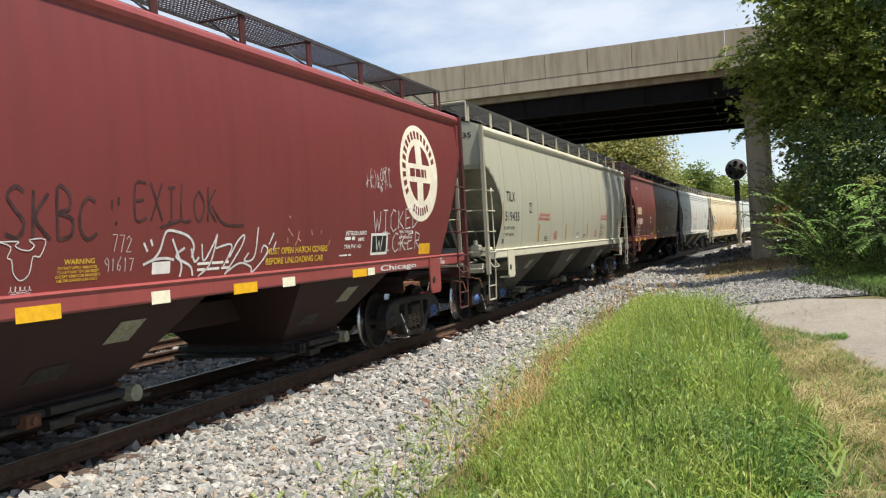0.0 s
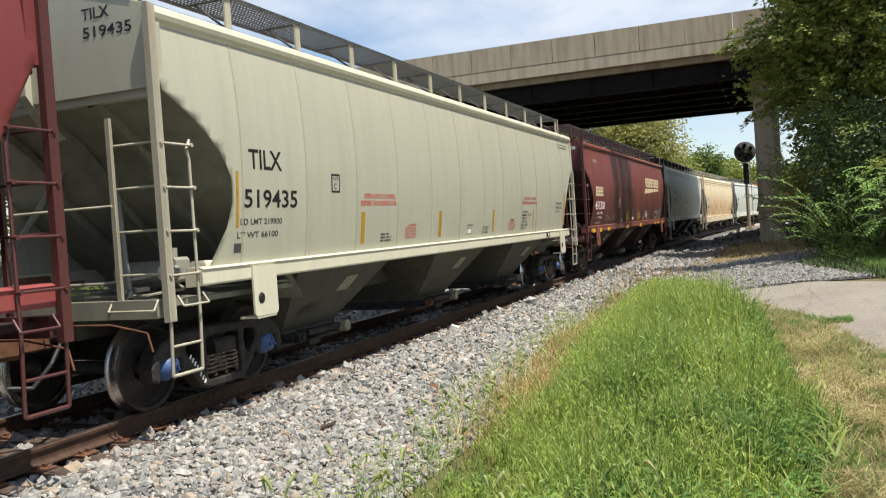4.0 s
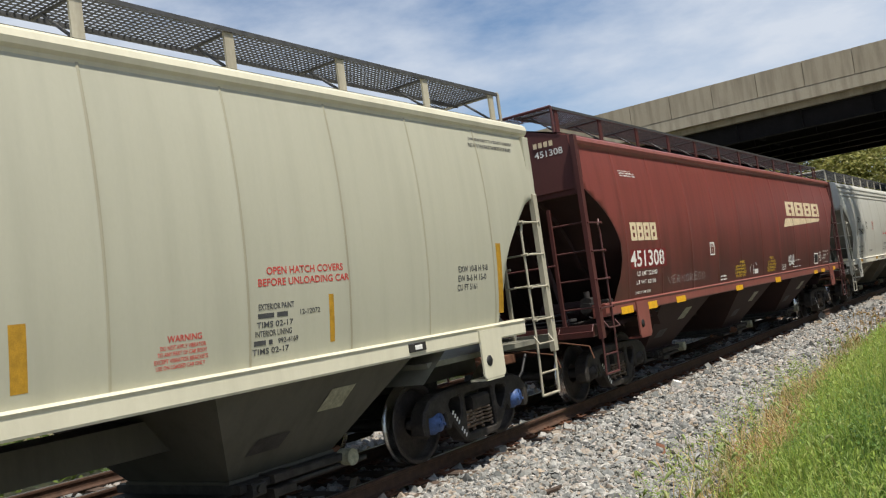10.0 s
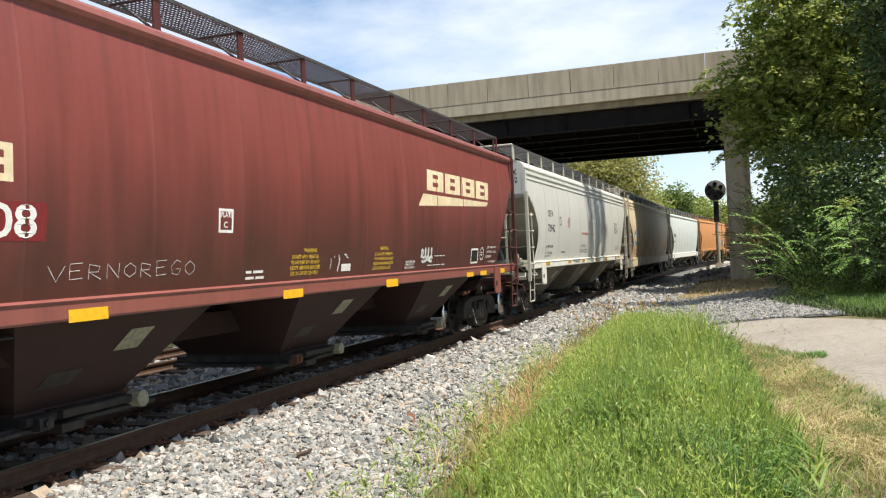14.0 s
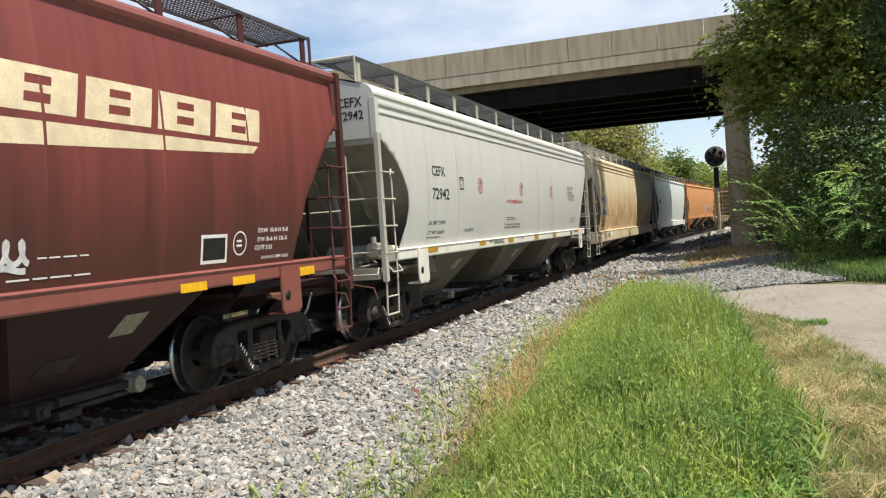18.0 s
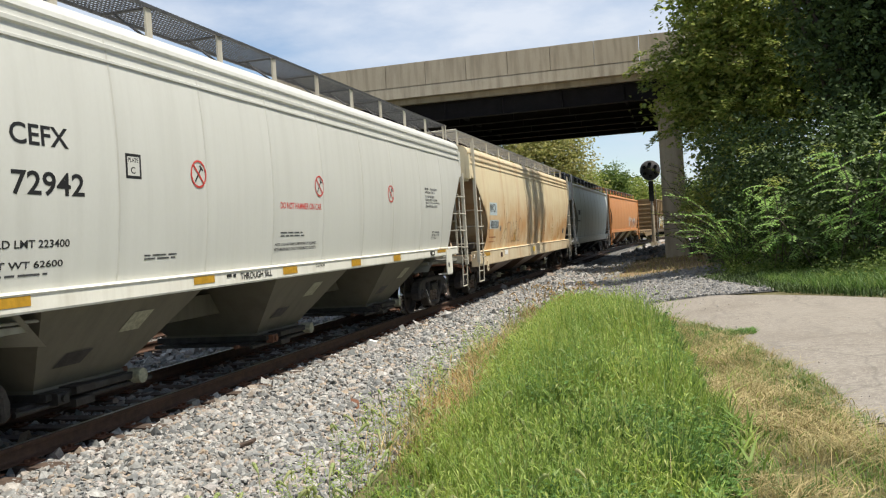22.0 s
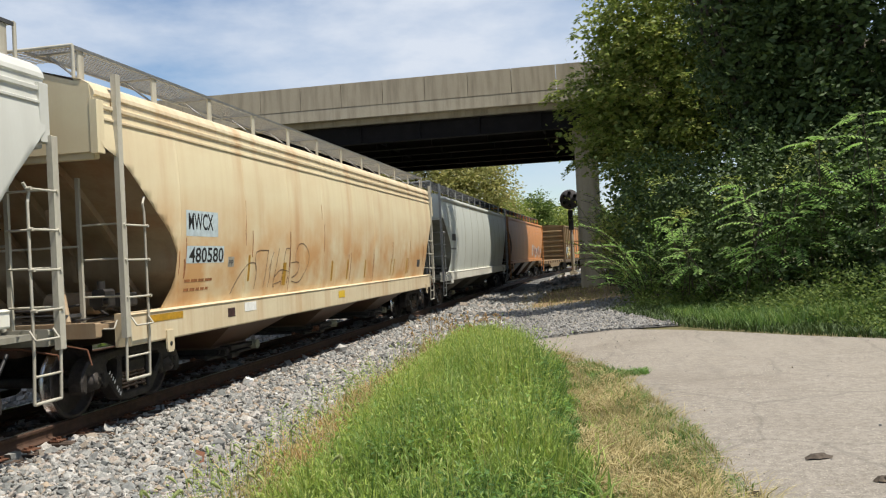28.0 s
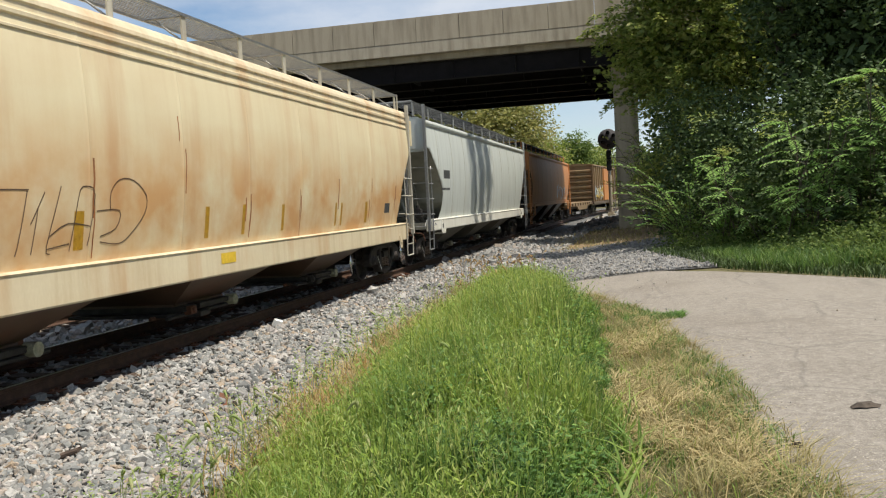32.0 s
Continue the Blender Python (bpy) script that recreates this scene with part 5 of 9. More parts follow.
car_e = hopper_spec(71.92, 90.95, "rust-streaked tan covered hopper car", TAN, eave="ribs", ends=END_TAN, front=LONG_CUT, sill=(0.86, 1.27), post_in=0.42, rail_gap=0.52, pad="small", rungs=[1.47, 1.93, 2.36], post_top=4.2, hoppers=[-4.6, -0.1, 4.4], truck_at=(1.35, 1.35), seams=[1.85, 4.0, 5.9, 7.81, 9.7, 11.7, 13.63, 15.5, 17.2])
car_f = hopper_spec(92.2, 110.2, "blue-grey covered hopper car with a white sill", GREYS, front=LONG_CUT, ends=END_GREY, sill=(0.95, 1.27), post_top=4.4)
car_g = hopper_spec(111.6, 131.0, "orange covered hopper car with painted scrawls on its side", ORANGE)


def flat_car(front_at, length):
    """An empty flat car: a low timber deck on a deep sill."""
    h = length / 2
    g = thing("flat_car", "empty brown flat car with a low worn deck", "freight car", "freight train")
    part("deck", Mesh().box(-1.45, 1.45, -h, h, 1.10, 1.20, 0.015), PAINT_BROWN, g)
    for sg in (1, -1):
        a, b = sorted((sg * 1.36, sg * 1.48))
        part("side_sill", Mesh().plate([(-h, 1.10), (-h, 0.95), (-h + 3.2, 0.92), (-h + 4.4, 0.62), (h - 4.4, 0.62), (h - 3.2, 0.92), (h, 0.95), (h, 1.10)][::-1], a, b), PAINT_BROWN, g)
        for i in range(9):
            y = -h + 0.8 + (length - 1.6) * i / 8
            part("stake_pocket", Mesh().box(min(sg * 1.48, sg * 1.54), max(sg * 1.48, sg * 1.54), y - 0.07, y + 0.07, 0.97, 1.15), UNDER_RUST, g)
    part("centre_sill", Mesh().box(-0.3, 0.3, -h, h, 0.62, 1.10), UNDER_RUST, g)
    for e in (-1, 1):
        part("end_sill", Mesh().box(-1.40, 1.40, e * h - 0.07, e * h + 0.07, 0.90, 1.22), PAINT_BROWN, g)
        part("coupler", Mesh().box(-0.1, 0.1, min(e * h, e * (h + 0.60)), max(e * h, e * (h + 0.60)), 0.72, 0.92, 0.03), TIE_PLATE, g)
    return on_trucks(g, front_at, length)


def on_trucks(g, front_at, length):
    h = length / 2
    for v in (-h + 1.6, h - 1.6):
        truck(g, v, {"frame": TRUCK_STEEL}, TRUCK_STEEL)
        for k in (-0.889, 0.889):
            wheelset(g, v + k, 0)
    TRAIN.append(dict(at=front_at, length=length, ob=g, truck_at=(1.6, 1.6)))
    return g


def boxcar(front_at, length):
    """A boxcar with deep pressed ribs across its ends, side posts and a sliding door."""
    h = length / 2
    g = thing("boxcar", "olive-brown boxcar with ribbed end and sprayed side", "freight car", "freight train")
    part("body", Mesh().box(-1.42, 1.42, -h + 0.05, h - 0.05, 1.12, 4.38, 0.02), PAINT_BROWN, g)
    part("roof", Mesh().prism([(-1.5, 4.36), (1.5, 4.36), (1.46, 4.46), (0, 4.60), (-1.46, 4.46)], -h, h), PAINT_BROWN, g)
    for e in (-1, 1):
        for k in range(6):
            z = 1.36 + 0.48 * k
            y0, y1 = e * (h - 0.05), e * (h + 0.09)
            part("end_rib", Mesh().plate([(y0, z), (y0, z + 0.26), (y1, z + 0.19), (y1, z + 0.07)][::e], -1.28, 1.28), PAINT_BROWN, g)
        for sg in (1, -1):
            part("corner_post", Mesh().box(sg * 1.43 - 0.06, sg * 1.43 + 0.06, e * h - 0.09, e * h + 0.09, 1.0, 4.40, 0.01), PAINT_BROWN, g)
        part("end_sill", Mesh().box(-1.45, 1.45, e * h - 0.10, e * h + 0.10, 0.92, 1.16), UNDER_RUST, g)
        part("coupler", Mesh().box(-0.1, 0.1, min(e * h, e * (h + 0.60)), max(e * h, e * (h + 0.60)), 0.72, 0.92, 0.03), TIE_PLATE, g)
    for sg in (1, -1):
        for i in range(13):
            y = -h + 0.7 + (length - 1.4) * i / 12
            if abs(y) > 1.7:
                part("side_post", Mesh().box(min(sg * 1.42, sg * 1.51), max(sg * 1.42, sg * 1.51), y - 0.06, y + 0.06, 1.10, 4.34, 0.012), PAINT_BROWN, g)
        part("sliding_door", Mesh().box(min(sg * 1.42, sg * 1.54), max(sg * 1.42, sg * 1.54), -1.55, 1.55, 1.18, 4.20, 0.02), PAINT_ORANGE, g)
        part("side_sill", Mesh().box(min(sg * 1.36, sg * 1.48), max(sg * 1.36, sg * 1.48), -h, h, 0.88, 1.14, 0.01), UNDER_RUST, g)
    part("centre_sill", Mesh().box(-0.3, 0.3, -h, h, 0.70, 1.12), UNDER_RUST, g)
    flat = lambda z: 1.524
    strokes(g, scribble(-h + 0.6, -2.0, 1.3, 2.6, 9, 81), PALE_PATCH, 0.20, wall=flat)
    strokes(g, scribble(-h + 1.0, -2.2, 1.4, 2.4, 6, 82), YELLOW_TEXT, 0.16, out=0.009, wall=flat)
    return on_trucks(g, front_at, length)


flat_car(132.3, 13.6)
boxcar(147.2, 16.2)


# ---- lettering and marks on the cars ----
def sill_wall(z):
    return 1.5785


def fit_text(car, v0, v1, z0, z1, material, body, wall=half_width):
    """Lettering that fills a box on the side."""
    me = text_mesh(body, 1.0, material, 0.016)
    me.materials.clear()
    me.materials.append(material)
    co = np.empty(len(me.vertices) * 3, dtype=np.float32)
    me.vertices.foreach_get("co", co)
    co = co.reshape(-1, 3)
    lo, hi = co.min(0), co.max(0)
    co[:, 0] = (co[:, 0] - lo[0]) * (v1 - v0) / (hi[0] - lo[0])
    co[:, 1] = (co[:, 1] - lo[1]) * (z1 - z0) / (hi[1] - lo[1])
    me.vertices.foreach_set("co", co.ravel())
    me = wrap(me, v0, z0, 0.0026, 1.0, 0.0, wall, car)
    if z1 - z0 > 0.14:
        return letters_apart(car, me, material)
    return tagged(part("lettering", me, material, car), "", "", "", "stuff")


def letters_apart(car, me, material):
    """Each large letter as a part of its own."""
    root = list(range(len(me.vertices)))

    def find(i):
        while root[i] != i:
            root[i] = root[root[i]]
            i = root[i]
        return i
    for p in me.polygons:
        for i in p.vertices[1:]:
            root[find(i)] = find(p.vertices[0])
    pieces = {}
    for p in me.polygons:
        pieces.setdefault(find(p.vertices[0]), []).append(tuple(p.vertices))
    for fs in pieces.values():
        used = sorted({i for f in fs for i in f})
        at = {i: k for k, i in enumerate(used)}
        part("letter", Mesh().add([me.vertices[i].co for i in used], [tuple(at[i] for i in f) for f in fs]), material, car)
    bpy.data.meshes.remove(me)


def framed(car, v0, v1, z0, z1, inner, outer):
    rect(car, v0, v1, z0, z1, outer, "stencil_panel", 0.0012)
    k = 0.12 * min(v1 - v0, z1 - z0)
    return rect(car, v0 + k, v1 - k, z0 + k, z1 - k, inner, "stencil_panel", 0.0019)


def emblem_blocks(car, v0, v1, z0, z1, material, n, lean=0.0):
    """A company mark as plain blocks with a slit in each."""
    w, sh = (v1 - v0) / n, lean * (z1 - z0)
    for i in range(n):
        a, b = v0 + i * w + 0.03 * w, v0 + (i + 1) * w - 0.07 * w

        def at(f, g):
            return (a + (b - a) * f + sh * g, z0 + (z1 - z0) * g)
        for f0, f1, g0, g1 in ((0, 0.34, 0, 1), (0.66, 1, 0, 1), (0.34, 0.66, 0, 0.2), (0.34, 0.66, 0.8, 1), (0.34, 0.66, 0.42, 0.60)):
            shape_patch(car, [at(f0, g0), at(f1, g0), at(f1, g1), at(f0, g1)], material, "emblem_block")


def ring_lines(v, z, r, n=28, squash=1.0):
    return [(v + r * squash * math.cos(2 * math.pi * i / n), z + r * math.sin(2 * math.pi * i / n)) for i in range(n + 1)]


def stencil_ring(car, v, z, r, material):
    strokes(car, [ring_lines(v, z, r)], material, r * 0.14, "stencil_ring")
    bars(car, v - r * 0.5, z + r * 0.1, r, 2, material, r * 0.2, r * 0.4, seed=3)


def no_hammer(car, v, z, r):
    strokes(car, [ring_lines(v, z, r), [(v - 0.7 * r, z + 0.7 * r), (v + 0.7 * r, z - 0.7 * r)]], RED_TEXT, r * 0.16, "warning_sign", 0.006)
    strokes(car, [[(v + 0.45 * r, z + 0.55 * r), (v - 0.5 * r, z - 0.6 * r)], [(v + 0.2 * r, z + 0.68 * r), (v + 0.62 * r, z + 0.30 * r)]], BLACK, r * 0.15, "hammer_symbol", 0.004)


def round_emblem(car, v, z, r):
    """A cream disc with a cross left free in four dark fields, and a ring of plain marks."""
    def wedge(a0, a1, r0, r1, n=8):
        return [(v + r0 * math.cos(a0 + (a1 - a0) * i / n), z + r0 * math.sin(a0 + (a1 - a0) * i / n)) for i in range(n + 1)] + [(v + r1 * math.cos(a1 + (a0 - a1) * i / n), z + r1 * math.sin(a1 + (a0 - a1) * i / n)) for i in range(n + 1)]
    shape_patch(car, ring_lines(v, z, r, 40)[:-1], CREAM_PALE, "emblem_disc", 0.0013, "round pale cream emblem")
    k, q = 0.16 * r, 0.60 * r
    for sx in (1, -1):
        for sz in (1, -1):
            zin = 0.19 * r
            a0, a1 = math.asin(zin / q), math.acos(k / q)
            arc = [(v + sx * q * math.cos(a0 + (a1 - a0) * i / 6), z + sz * q * math.sin(a0 + (a1 - a0) * i / 6)) for i in range(7)]
            poly = [(v + sx * k, z + sz * zin)] + arc
            shape_patch(car, poly if sx * sz > 0 else poly[::-1], PAINT_MAROON, "emblem_field", 0.0028)
    bars(car, v - 0.50 * r, z - 0.08 * r, 1.0 * r, 1, PAINT_MAROON, 0.17 * r, 0.2, seed=12)
    for a, b, n in ((215, 15, 16), (240, 300, 7)):
        for i in range(n):
            c = radians(a + (b - a) * (i + 0.5) / n)
            d = radians(abs(b - a) / n * 0.30)
            shape_patch(car, wedge(c - d, c + d, 0.72 * r, 0.88 * r, 2), PAINT_MAROON, "emblem_mark", 0.0028)


def end_text(car_spec, lines, material):
    """Lettering on the upright panel of the front end, facing along the track."""
    h = car_spec["length"] / 2
    for body, x0, x1, z0, z1 in lines:
        me = text_mesh(body, 1.0, material, 0.016)
        me.materials.clear()
        me.materials.append(material)
        co = np.empty(len(me.vertices) * 3, dtype=np.float32)
        me.vertices.foreach_get("co", co)
        co = co.reshape(-1, 3)
        lo, hi = co.min(0), co.max(0)
        x = x0 + (co[:, 0] - lo[0]) * (x1 - x0) / (hi[0] - lo[0])
        z = z0 + (co[:, 1] - lo[1]) * (z1 - z0) / (hi[1] - lo[1])
        me.vertices.foreach_set("co", np.stack([x, np.full_like(x, -h + 0.0165), z], 1).astype(np.float32).ravel())
        tagged(part("lettering", me, material, car_spec["ob"]), "", "", "", "stuff")


def warning(car, v0, v1, z0, z1, material):
    """Four small lines of warning under a heading."""
    k = (z1 - z0) / 4
    for i, (body, a, b) in enumerate((("DO NOT APPLY VIBRATOR", 0.04, 0.92), ("TO ANY PART OF CAR BODY", 0.02, 0.97), ("EXCEPT VIBRATOR BRACKETS", 0.0, 1.0), ("USE ON LOADED CAR ONLY", 0.02, 0.94))):
        fit_text(car, v0 + a * (v1 - v0), v0 + b * (v1 - v0), z1 - k * (i + 0.72), z1 - k * i, material, body)


GLYPHS = {"S": [[(0.9, 0.9), (0.5, 1), (0.15, 0.8), (0.5, 0.55), (0.9, 0.3), (0.6, 0.02), (0.05, 0.1)]], "K": [[(0.1, 0), (0.15, 1)], [(0.85, 0.95), (0.2, 0.45), (0.95, 0)]],
          "B": [[(0.15, 0), (0.1, 1), (0.7, 0.9), (0.7, 0.6), (0.15, 0.52), (0.85, 0.4), (0.8, 0.08), (0.15, 0)]], "C": [[(0.9, 0.9), (0.5, 1), (0.1, 0.7), (0.1, 0.25), (0.5, 0), (1.0, 0.15)]],
          "E": [[(0.9, 1), (0.1, 0.95), (0.1, 0.0), (0.9, 0.06)], [(0.1, 0.5), (0.7, 0.55)]], "X": [[(0.05, 1), (0.95, 0)], [(0.95, 1), (0.05, 0)]], "I": [[(0.5, 1), (0.5, 0)], [(0.2, 1), (0.8, 1)], [(0.2, 0), (0.8, 0)]],
          "L": [[(0.2, 1), (0.15, 0.02), (0.95, 0)]], "O": [[(0.5, 1), (0.1, 0.7), (0.1, 0.3), (0.5, 0), (0.9, 0.3), (0.9, 0.7), (0.5, 1)]], "W": [[(0, 1), (0.25, 0), (0.5, 0.6), (0.75, 0), (1, 1)]],
          "D": [[(0.1, 0), (0.1, 1), (0.8, 0.8), (0.9, 0.3), (0.1, 0)]], "R": [[(0.1, 0), (0.1, 1), (0.8, 0.85), (0.7, 0.5), (0.1, 0.5), (0.9, 0)]], "V": [[(0, 1), (0.5, 0), (1, 1)]], "N": [[(0.1, 0), (0.1, 1), (0.9, 0), (0.9, 1)]],
          "G": [[(0.9, 0.85), (0.5, 1), (0.1, 0.6), (0.2, 0.1), (0.7, 0), (0.9, 0.4), (0.5, 0.4)]], "7": [[(0.1, 1), (0.9, 1), (0.4, 0)]], "2": [[(0.1, 0.8), (0.5, 1), (0.9, 0.75), (0.1, 0), (0.9, 0)]], "9": [[(0.9, 0.7), (0.5, 1), (0.1, 0.75), (0.5, 0.5), (0.9, 0.7), (0.8, 0)]],
          "1": [[(0.3, 0.8), (0.5, 1), (0.5, 0)]], "6": [[(0.8, 1), (0.2, 0.5), (0.2, 0.1), (0.6, 0), (0.8, 0.3), (0.3, 0.45)]]}


def scrawl(body, v0, v1, z0, z1, seed, slope=0.0):
    """Hand-sprayed letters as strokes, each a little out of line."""
    g = random.Random(seed)
    out, w = [], (v1 - v0) / len(body)
    for i, ch in enumerate(body):
        dz, k = g.uniform(-0.06, 0.06) * (z1 - z0), g.uniform(0.9, 1.1)
        for line in GLYPHS.get(ch, []):
            out.append([(v0 + (i + 0.08 + 0.84 * a) * w, z0 + dz + slope * i + b * k * (z1 - z0)) for a, b in line])
    return out


def flowing(lines, n=5):
    """The same strokes, rounded where they turn."""
    out = []
    for line in lines:
        p = [line[0]] + list(line) + [line[-1]]
        pts = []
        for a, b, c, d in zip(p, p[1:], p[2:], p[3:]):
            for k in range(n):
                t = k / n
                pts.append(tuple(0.5 * (2 * b[m] + (c[m] - a[m]) * t + (2 * a[m] - 5 * b[m] + 4 * c[m] - d[m]) * t * t + (3 * b[m] - a[m] - 3 * c[m] + d[m]) * t ** 3) for m in (0, 1)))
        out.append(pts + [line[-1]])
    return out


# sprayed marks on the red car: a looping white tag, a horned outline, dark flourishes, chipped paint
TAG_START = [[(0.06, 1.63), (0.2, 1.67), (0.36, 1.68), (0.49, 1.66)], [(0.18, 1.66), (0.28, 1.75), (0.34, 1.89), (0.4, 1.94), (0.57, 1.92), (0.72, 1.87), (0.79, 1.78), (0.76, 1.67)], [(0.46, 1.86), (0.54, 1.72), (0.61, 1.6), (0.59, 1.49)], [(0.65, 1.77), (0.52, 1.69), (0.74, 1.59), (0.79, 1.49)], [(0.75, 1.76), (0.81, 1.63), (0.88, 1.67)], [(0.06, 1.83), (0.11, 1.75)], [(0.15, 1.86), (0.18, 1.8)]]
TAG_END = [[(0.92, 1.8), (0.96, 1.63), (1.12, 1.81), (1.17, 1.89), (1.07, 1.6), (0.88, 1.48)], [(1.15, 1.75), (1.38, 1.79), (1.43, 1.74), (1.3, 1.56)], [(1.4, 1.65), (1.54, 1.82), (1.66, 1.88), (1.61, 1.76), (1.33, 1.47)], [(1.76, 1.69), (1.68, 1.6), (1.87, 1.64), (1.93, 1.97)], [(1.33, 1.48), (1.59, 1.58), (1.81, 1.53), (1.84, 1.47), (2.05, 1.6), (2.14, 1.71), (2.05, 1.76), (2, 1.68)], [(2.26, 1.9), (2.16, 1.77)], [(2.31, 1.8), (2.25, 1.7)]]
HORNED_TAG = [[(-1.52, 1.87), (-1.34, 1.87), (-1.37, 1.84), (-1.32, 1.81), (-1.23, 1.8), (-1.19, 1.84), (-1.24, 1.88), (-1.08, 1.88), (-1.13, 1.75), (-1.2, 1.75), (-1.23, 1.62), (-1.31, 1.57), (-1.38, 1.63), (-1.4, 1.73), (-1.44, 1.75), (-1.41, 1.83), (-1.52, 1.87)]]
FLOURISH = [[(0.28, 1.97), (0.61, 2.05)], [(1.07, 2.19), (1.22, 2.04), (1.38, 1.99), (1.65, 1.99)], [(-0.35, 2.21), (-0.35, 2.13)], [(-0.27, 2.24), (-0.27, 2.17)], [(-0.31, 2.02), (-0.29, 2)]]
CHIPPED = [[(2.57, 1.95), (2.69, 1.85)], [(2.83, 1.92), (2.8, 1.82), (2.74, 1.74)], [(3.12, 1.93), (3.15, 1.86)], [(2.56, 1.84), (2.57, 1.78)], [(3.37, 1.92), (3.37, 1.87)], [(2.6, 2.1), (2.62, 2.07)], [(3.61, 1.79), (3.58, 1.72)], [(2.79, 1.83), (2.88, 1.79)]]
round_emblem(car_a["ob"], 6.72, 2.83, 0.79)
end_text(car_b, [("TILX", 0.78, 1.12, 3.95, 4.06), ("519435", 0.78, 1.38, 3.77, 3.88)], BLACK)
end_text(car_c, [("451308", 0.92, 1.40, 3.77, 3.87)], WHITE_MARK)
end_text(car_d, [("CEFX", 0.95, 1.38, 3.72, 3.87), ("72942", 0.95, 1.39, 3.52, 3.66)], BLACK)
for k in range(4):
    part("emblem_block", Mesh().box(0.92 + 0.09 * k, 0.98 + 0.09 * k, -car_c["length"] / 2 + 0.008, -car_c["length"] / 2 + 0.012, 3.92, 4.00), CREAM_MARK, car_c["ob"])
strokes(car_g["ob"], scribble(2.0, 8.0, 1.55, 2.5, 9, 77), PALE_PATCH, 0.16)
strokes(car_g["ob"], scribble(2.5, 7.6, 1.6, 2.4, 7, 78), BLUE_TEXT, 0.10, out=0.007)
for pad_car, pad_y, pad_z, word, pad_paint in PAD_WORDS:
    dark = pad_paint in (CREAM, PALE, TAN, GREYS)
    fit_text(pad_car, pad_y, pad_y + 0.19, pad_z, pad_z + 0.035, GREY_MARK if dark else WHITE_MARK, word, lambda z: 1.597)
for tag_car, tag_v in ((car_b["ob"], 5.40), (car_d["ob"], 5.58)):
    holder = part("tag_holder", Mesh().box(1.570, 1.592, tag_v, tag_v + 0.28, 1.325, 1.415, 0.006), DARK_STEEL, tag_car, "small dark metal tag holder on the sill")
    part("tag_face", Mesh().box(1.590, 1.596, tag_v + 0.09, tag_v + 0.21, 1.345, 1.392, 0.002), WHITE_MARK, holder)
rect(car_b["ob"], 7.31, 7.42, 1.58, 2.42, YELLOW_DULL, "reflector")
rect(car_a['ob'], -1.421, -0.974, 1.246, 1.368, YELLOW_REFL, "reflector", wall=sill_wall)
rect(car_a['ob'], 0.101, 0.363, 1.259, 1.378, WHITE_REFL, "reflector", wall=sill_wall)
rect(car_a['ob'], 1.392, 1.842, 1.252, 1.365, YELLOW_REFL, "reflector", wall=sill_wall)
rect(car_a['ob'], 2.370, 2.653, 1.261, 1.373, WHITE_REFL, "reflector", wall=sill_wall)
rect(car_a['ob'], 4.173, 4.615, 1.266, 1.374, YELLOW_REFL, "reflector", wall=sill_wall)
rect(car_a['ob'], 4.644, 4.875, 1.270, 1.374, WHITE_REFL, "reflector", wall=sill_wall)
rect(car_a['ob'], 6.686, 7.170, 1.505, 1.680, YELLOW_REFL, "reflector")
fit_text(car_a['ob'], 7.354, 7.619, 1.363, 1.420, WHITE_MARK, "2 INCH HF", wall=sill_wall)
fit_text(car_a['ob'], 7.347, 7.716, 1.307, 1.358, WHITE_MARK, "COMP SHOES", wall=sill_wall)
fit_text(car_a['ob'], -0.883, -0.542, 1.671, 1.716, YELLOW_TEXT, "WARNING")
warning(car_a['ob'], -0.965, -0.473, 1.521, 1.656, YELLOW_TEXT)
fit_text(car_a['ob'], 2.126, 3.565, 1.651, 1.728, YELLOW_TEXT, "MUST OPEN HATCH COVERS")
fit_text(car_a['ob'], 2.112, 3.458, 1.536, 1.612, YELLOW_TEXT, "BEFORE UNLOADING CAR")
rect(car_a['ob'], 0.186, 0.445, 1.534, 1.649, WHITE_MARK)
bars(car_a['ob'], 0.860, 1.590, 0.709, 2, WHITE_MARK, 0.027, 0.060, seed=14)
fit_text(car_a['ob'], 4.075, 4.695, 1.845, 1.906, WHITE_MARK, "INTERIOR LINING")
bars(car_a['ob'], 4.047, 1.782, 0.36, 1, WHITE_MARK, 0.045, 0.100, seed=16)
fit_text(car_a['ob'], 4.44, 4.64, 1.755, 1.812, WHITE_MARK, "#892")
fit_text(car_a['ob'], 4.02, 4.54, 1.665, 1.722, WHITE_MARK, "TRN FW 1-01")
bars(car_a['ob'], 3.904, 1.570, 0.395, 1, WHITE_MARK, 0.020, 0.045, seed=17)
framed(car_a['ob'], 4.861, 5.422, 1.551, 1.867, BLACK, WHITE_MARK)
strokes(car_a['ob'], flowing(scrawl('SKBC', -1.494, -0.507, 1.884, 2.261, 19), 3), DARK_SPRAY, 0.030)
strokes(car_a['ob'], flowing(scrawl('EXILOK', -0.089, 1.182, 2.026, 2.350, 20), 3), DARK_SPRAY, 0.024)
strokes(car_a['ob'], flowing(TAG_START), CHALK, 0.026)
strokes(car_a['ob'], flowing(TAG_END), CHALK, 0.022)
strokes(car_a['ob'], flowing(FLOURISH), DARK_SPRAY, 0.026)
strokes(car_a['ob'], CHIPPED, CHIPPED_PAINT, 0.020, "chipped_paint")
strokes(car_a['ob'], flowing(HORNED_TAG, 3), CHALK, 0.010)
strokes(car_a['ob'], cursive(-1.42, -1.20, 1.48, 1.53, 5, 23), CHALK, 0.006)
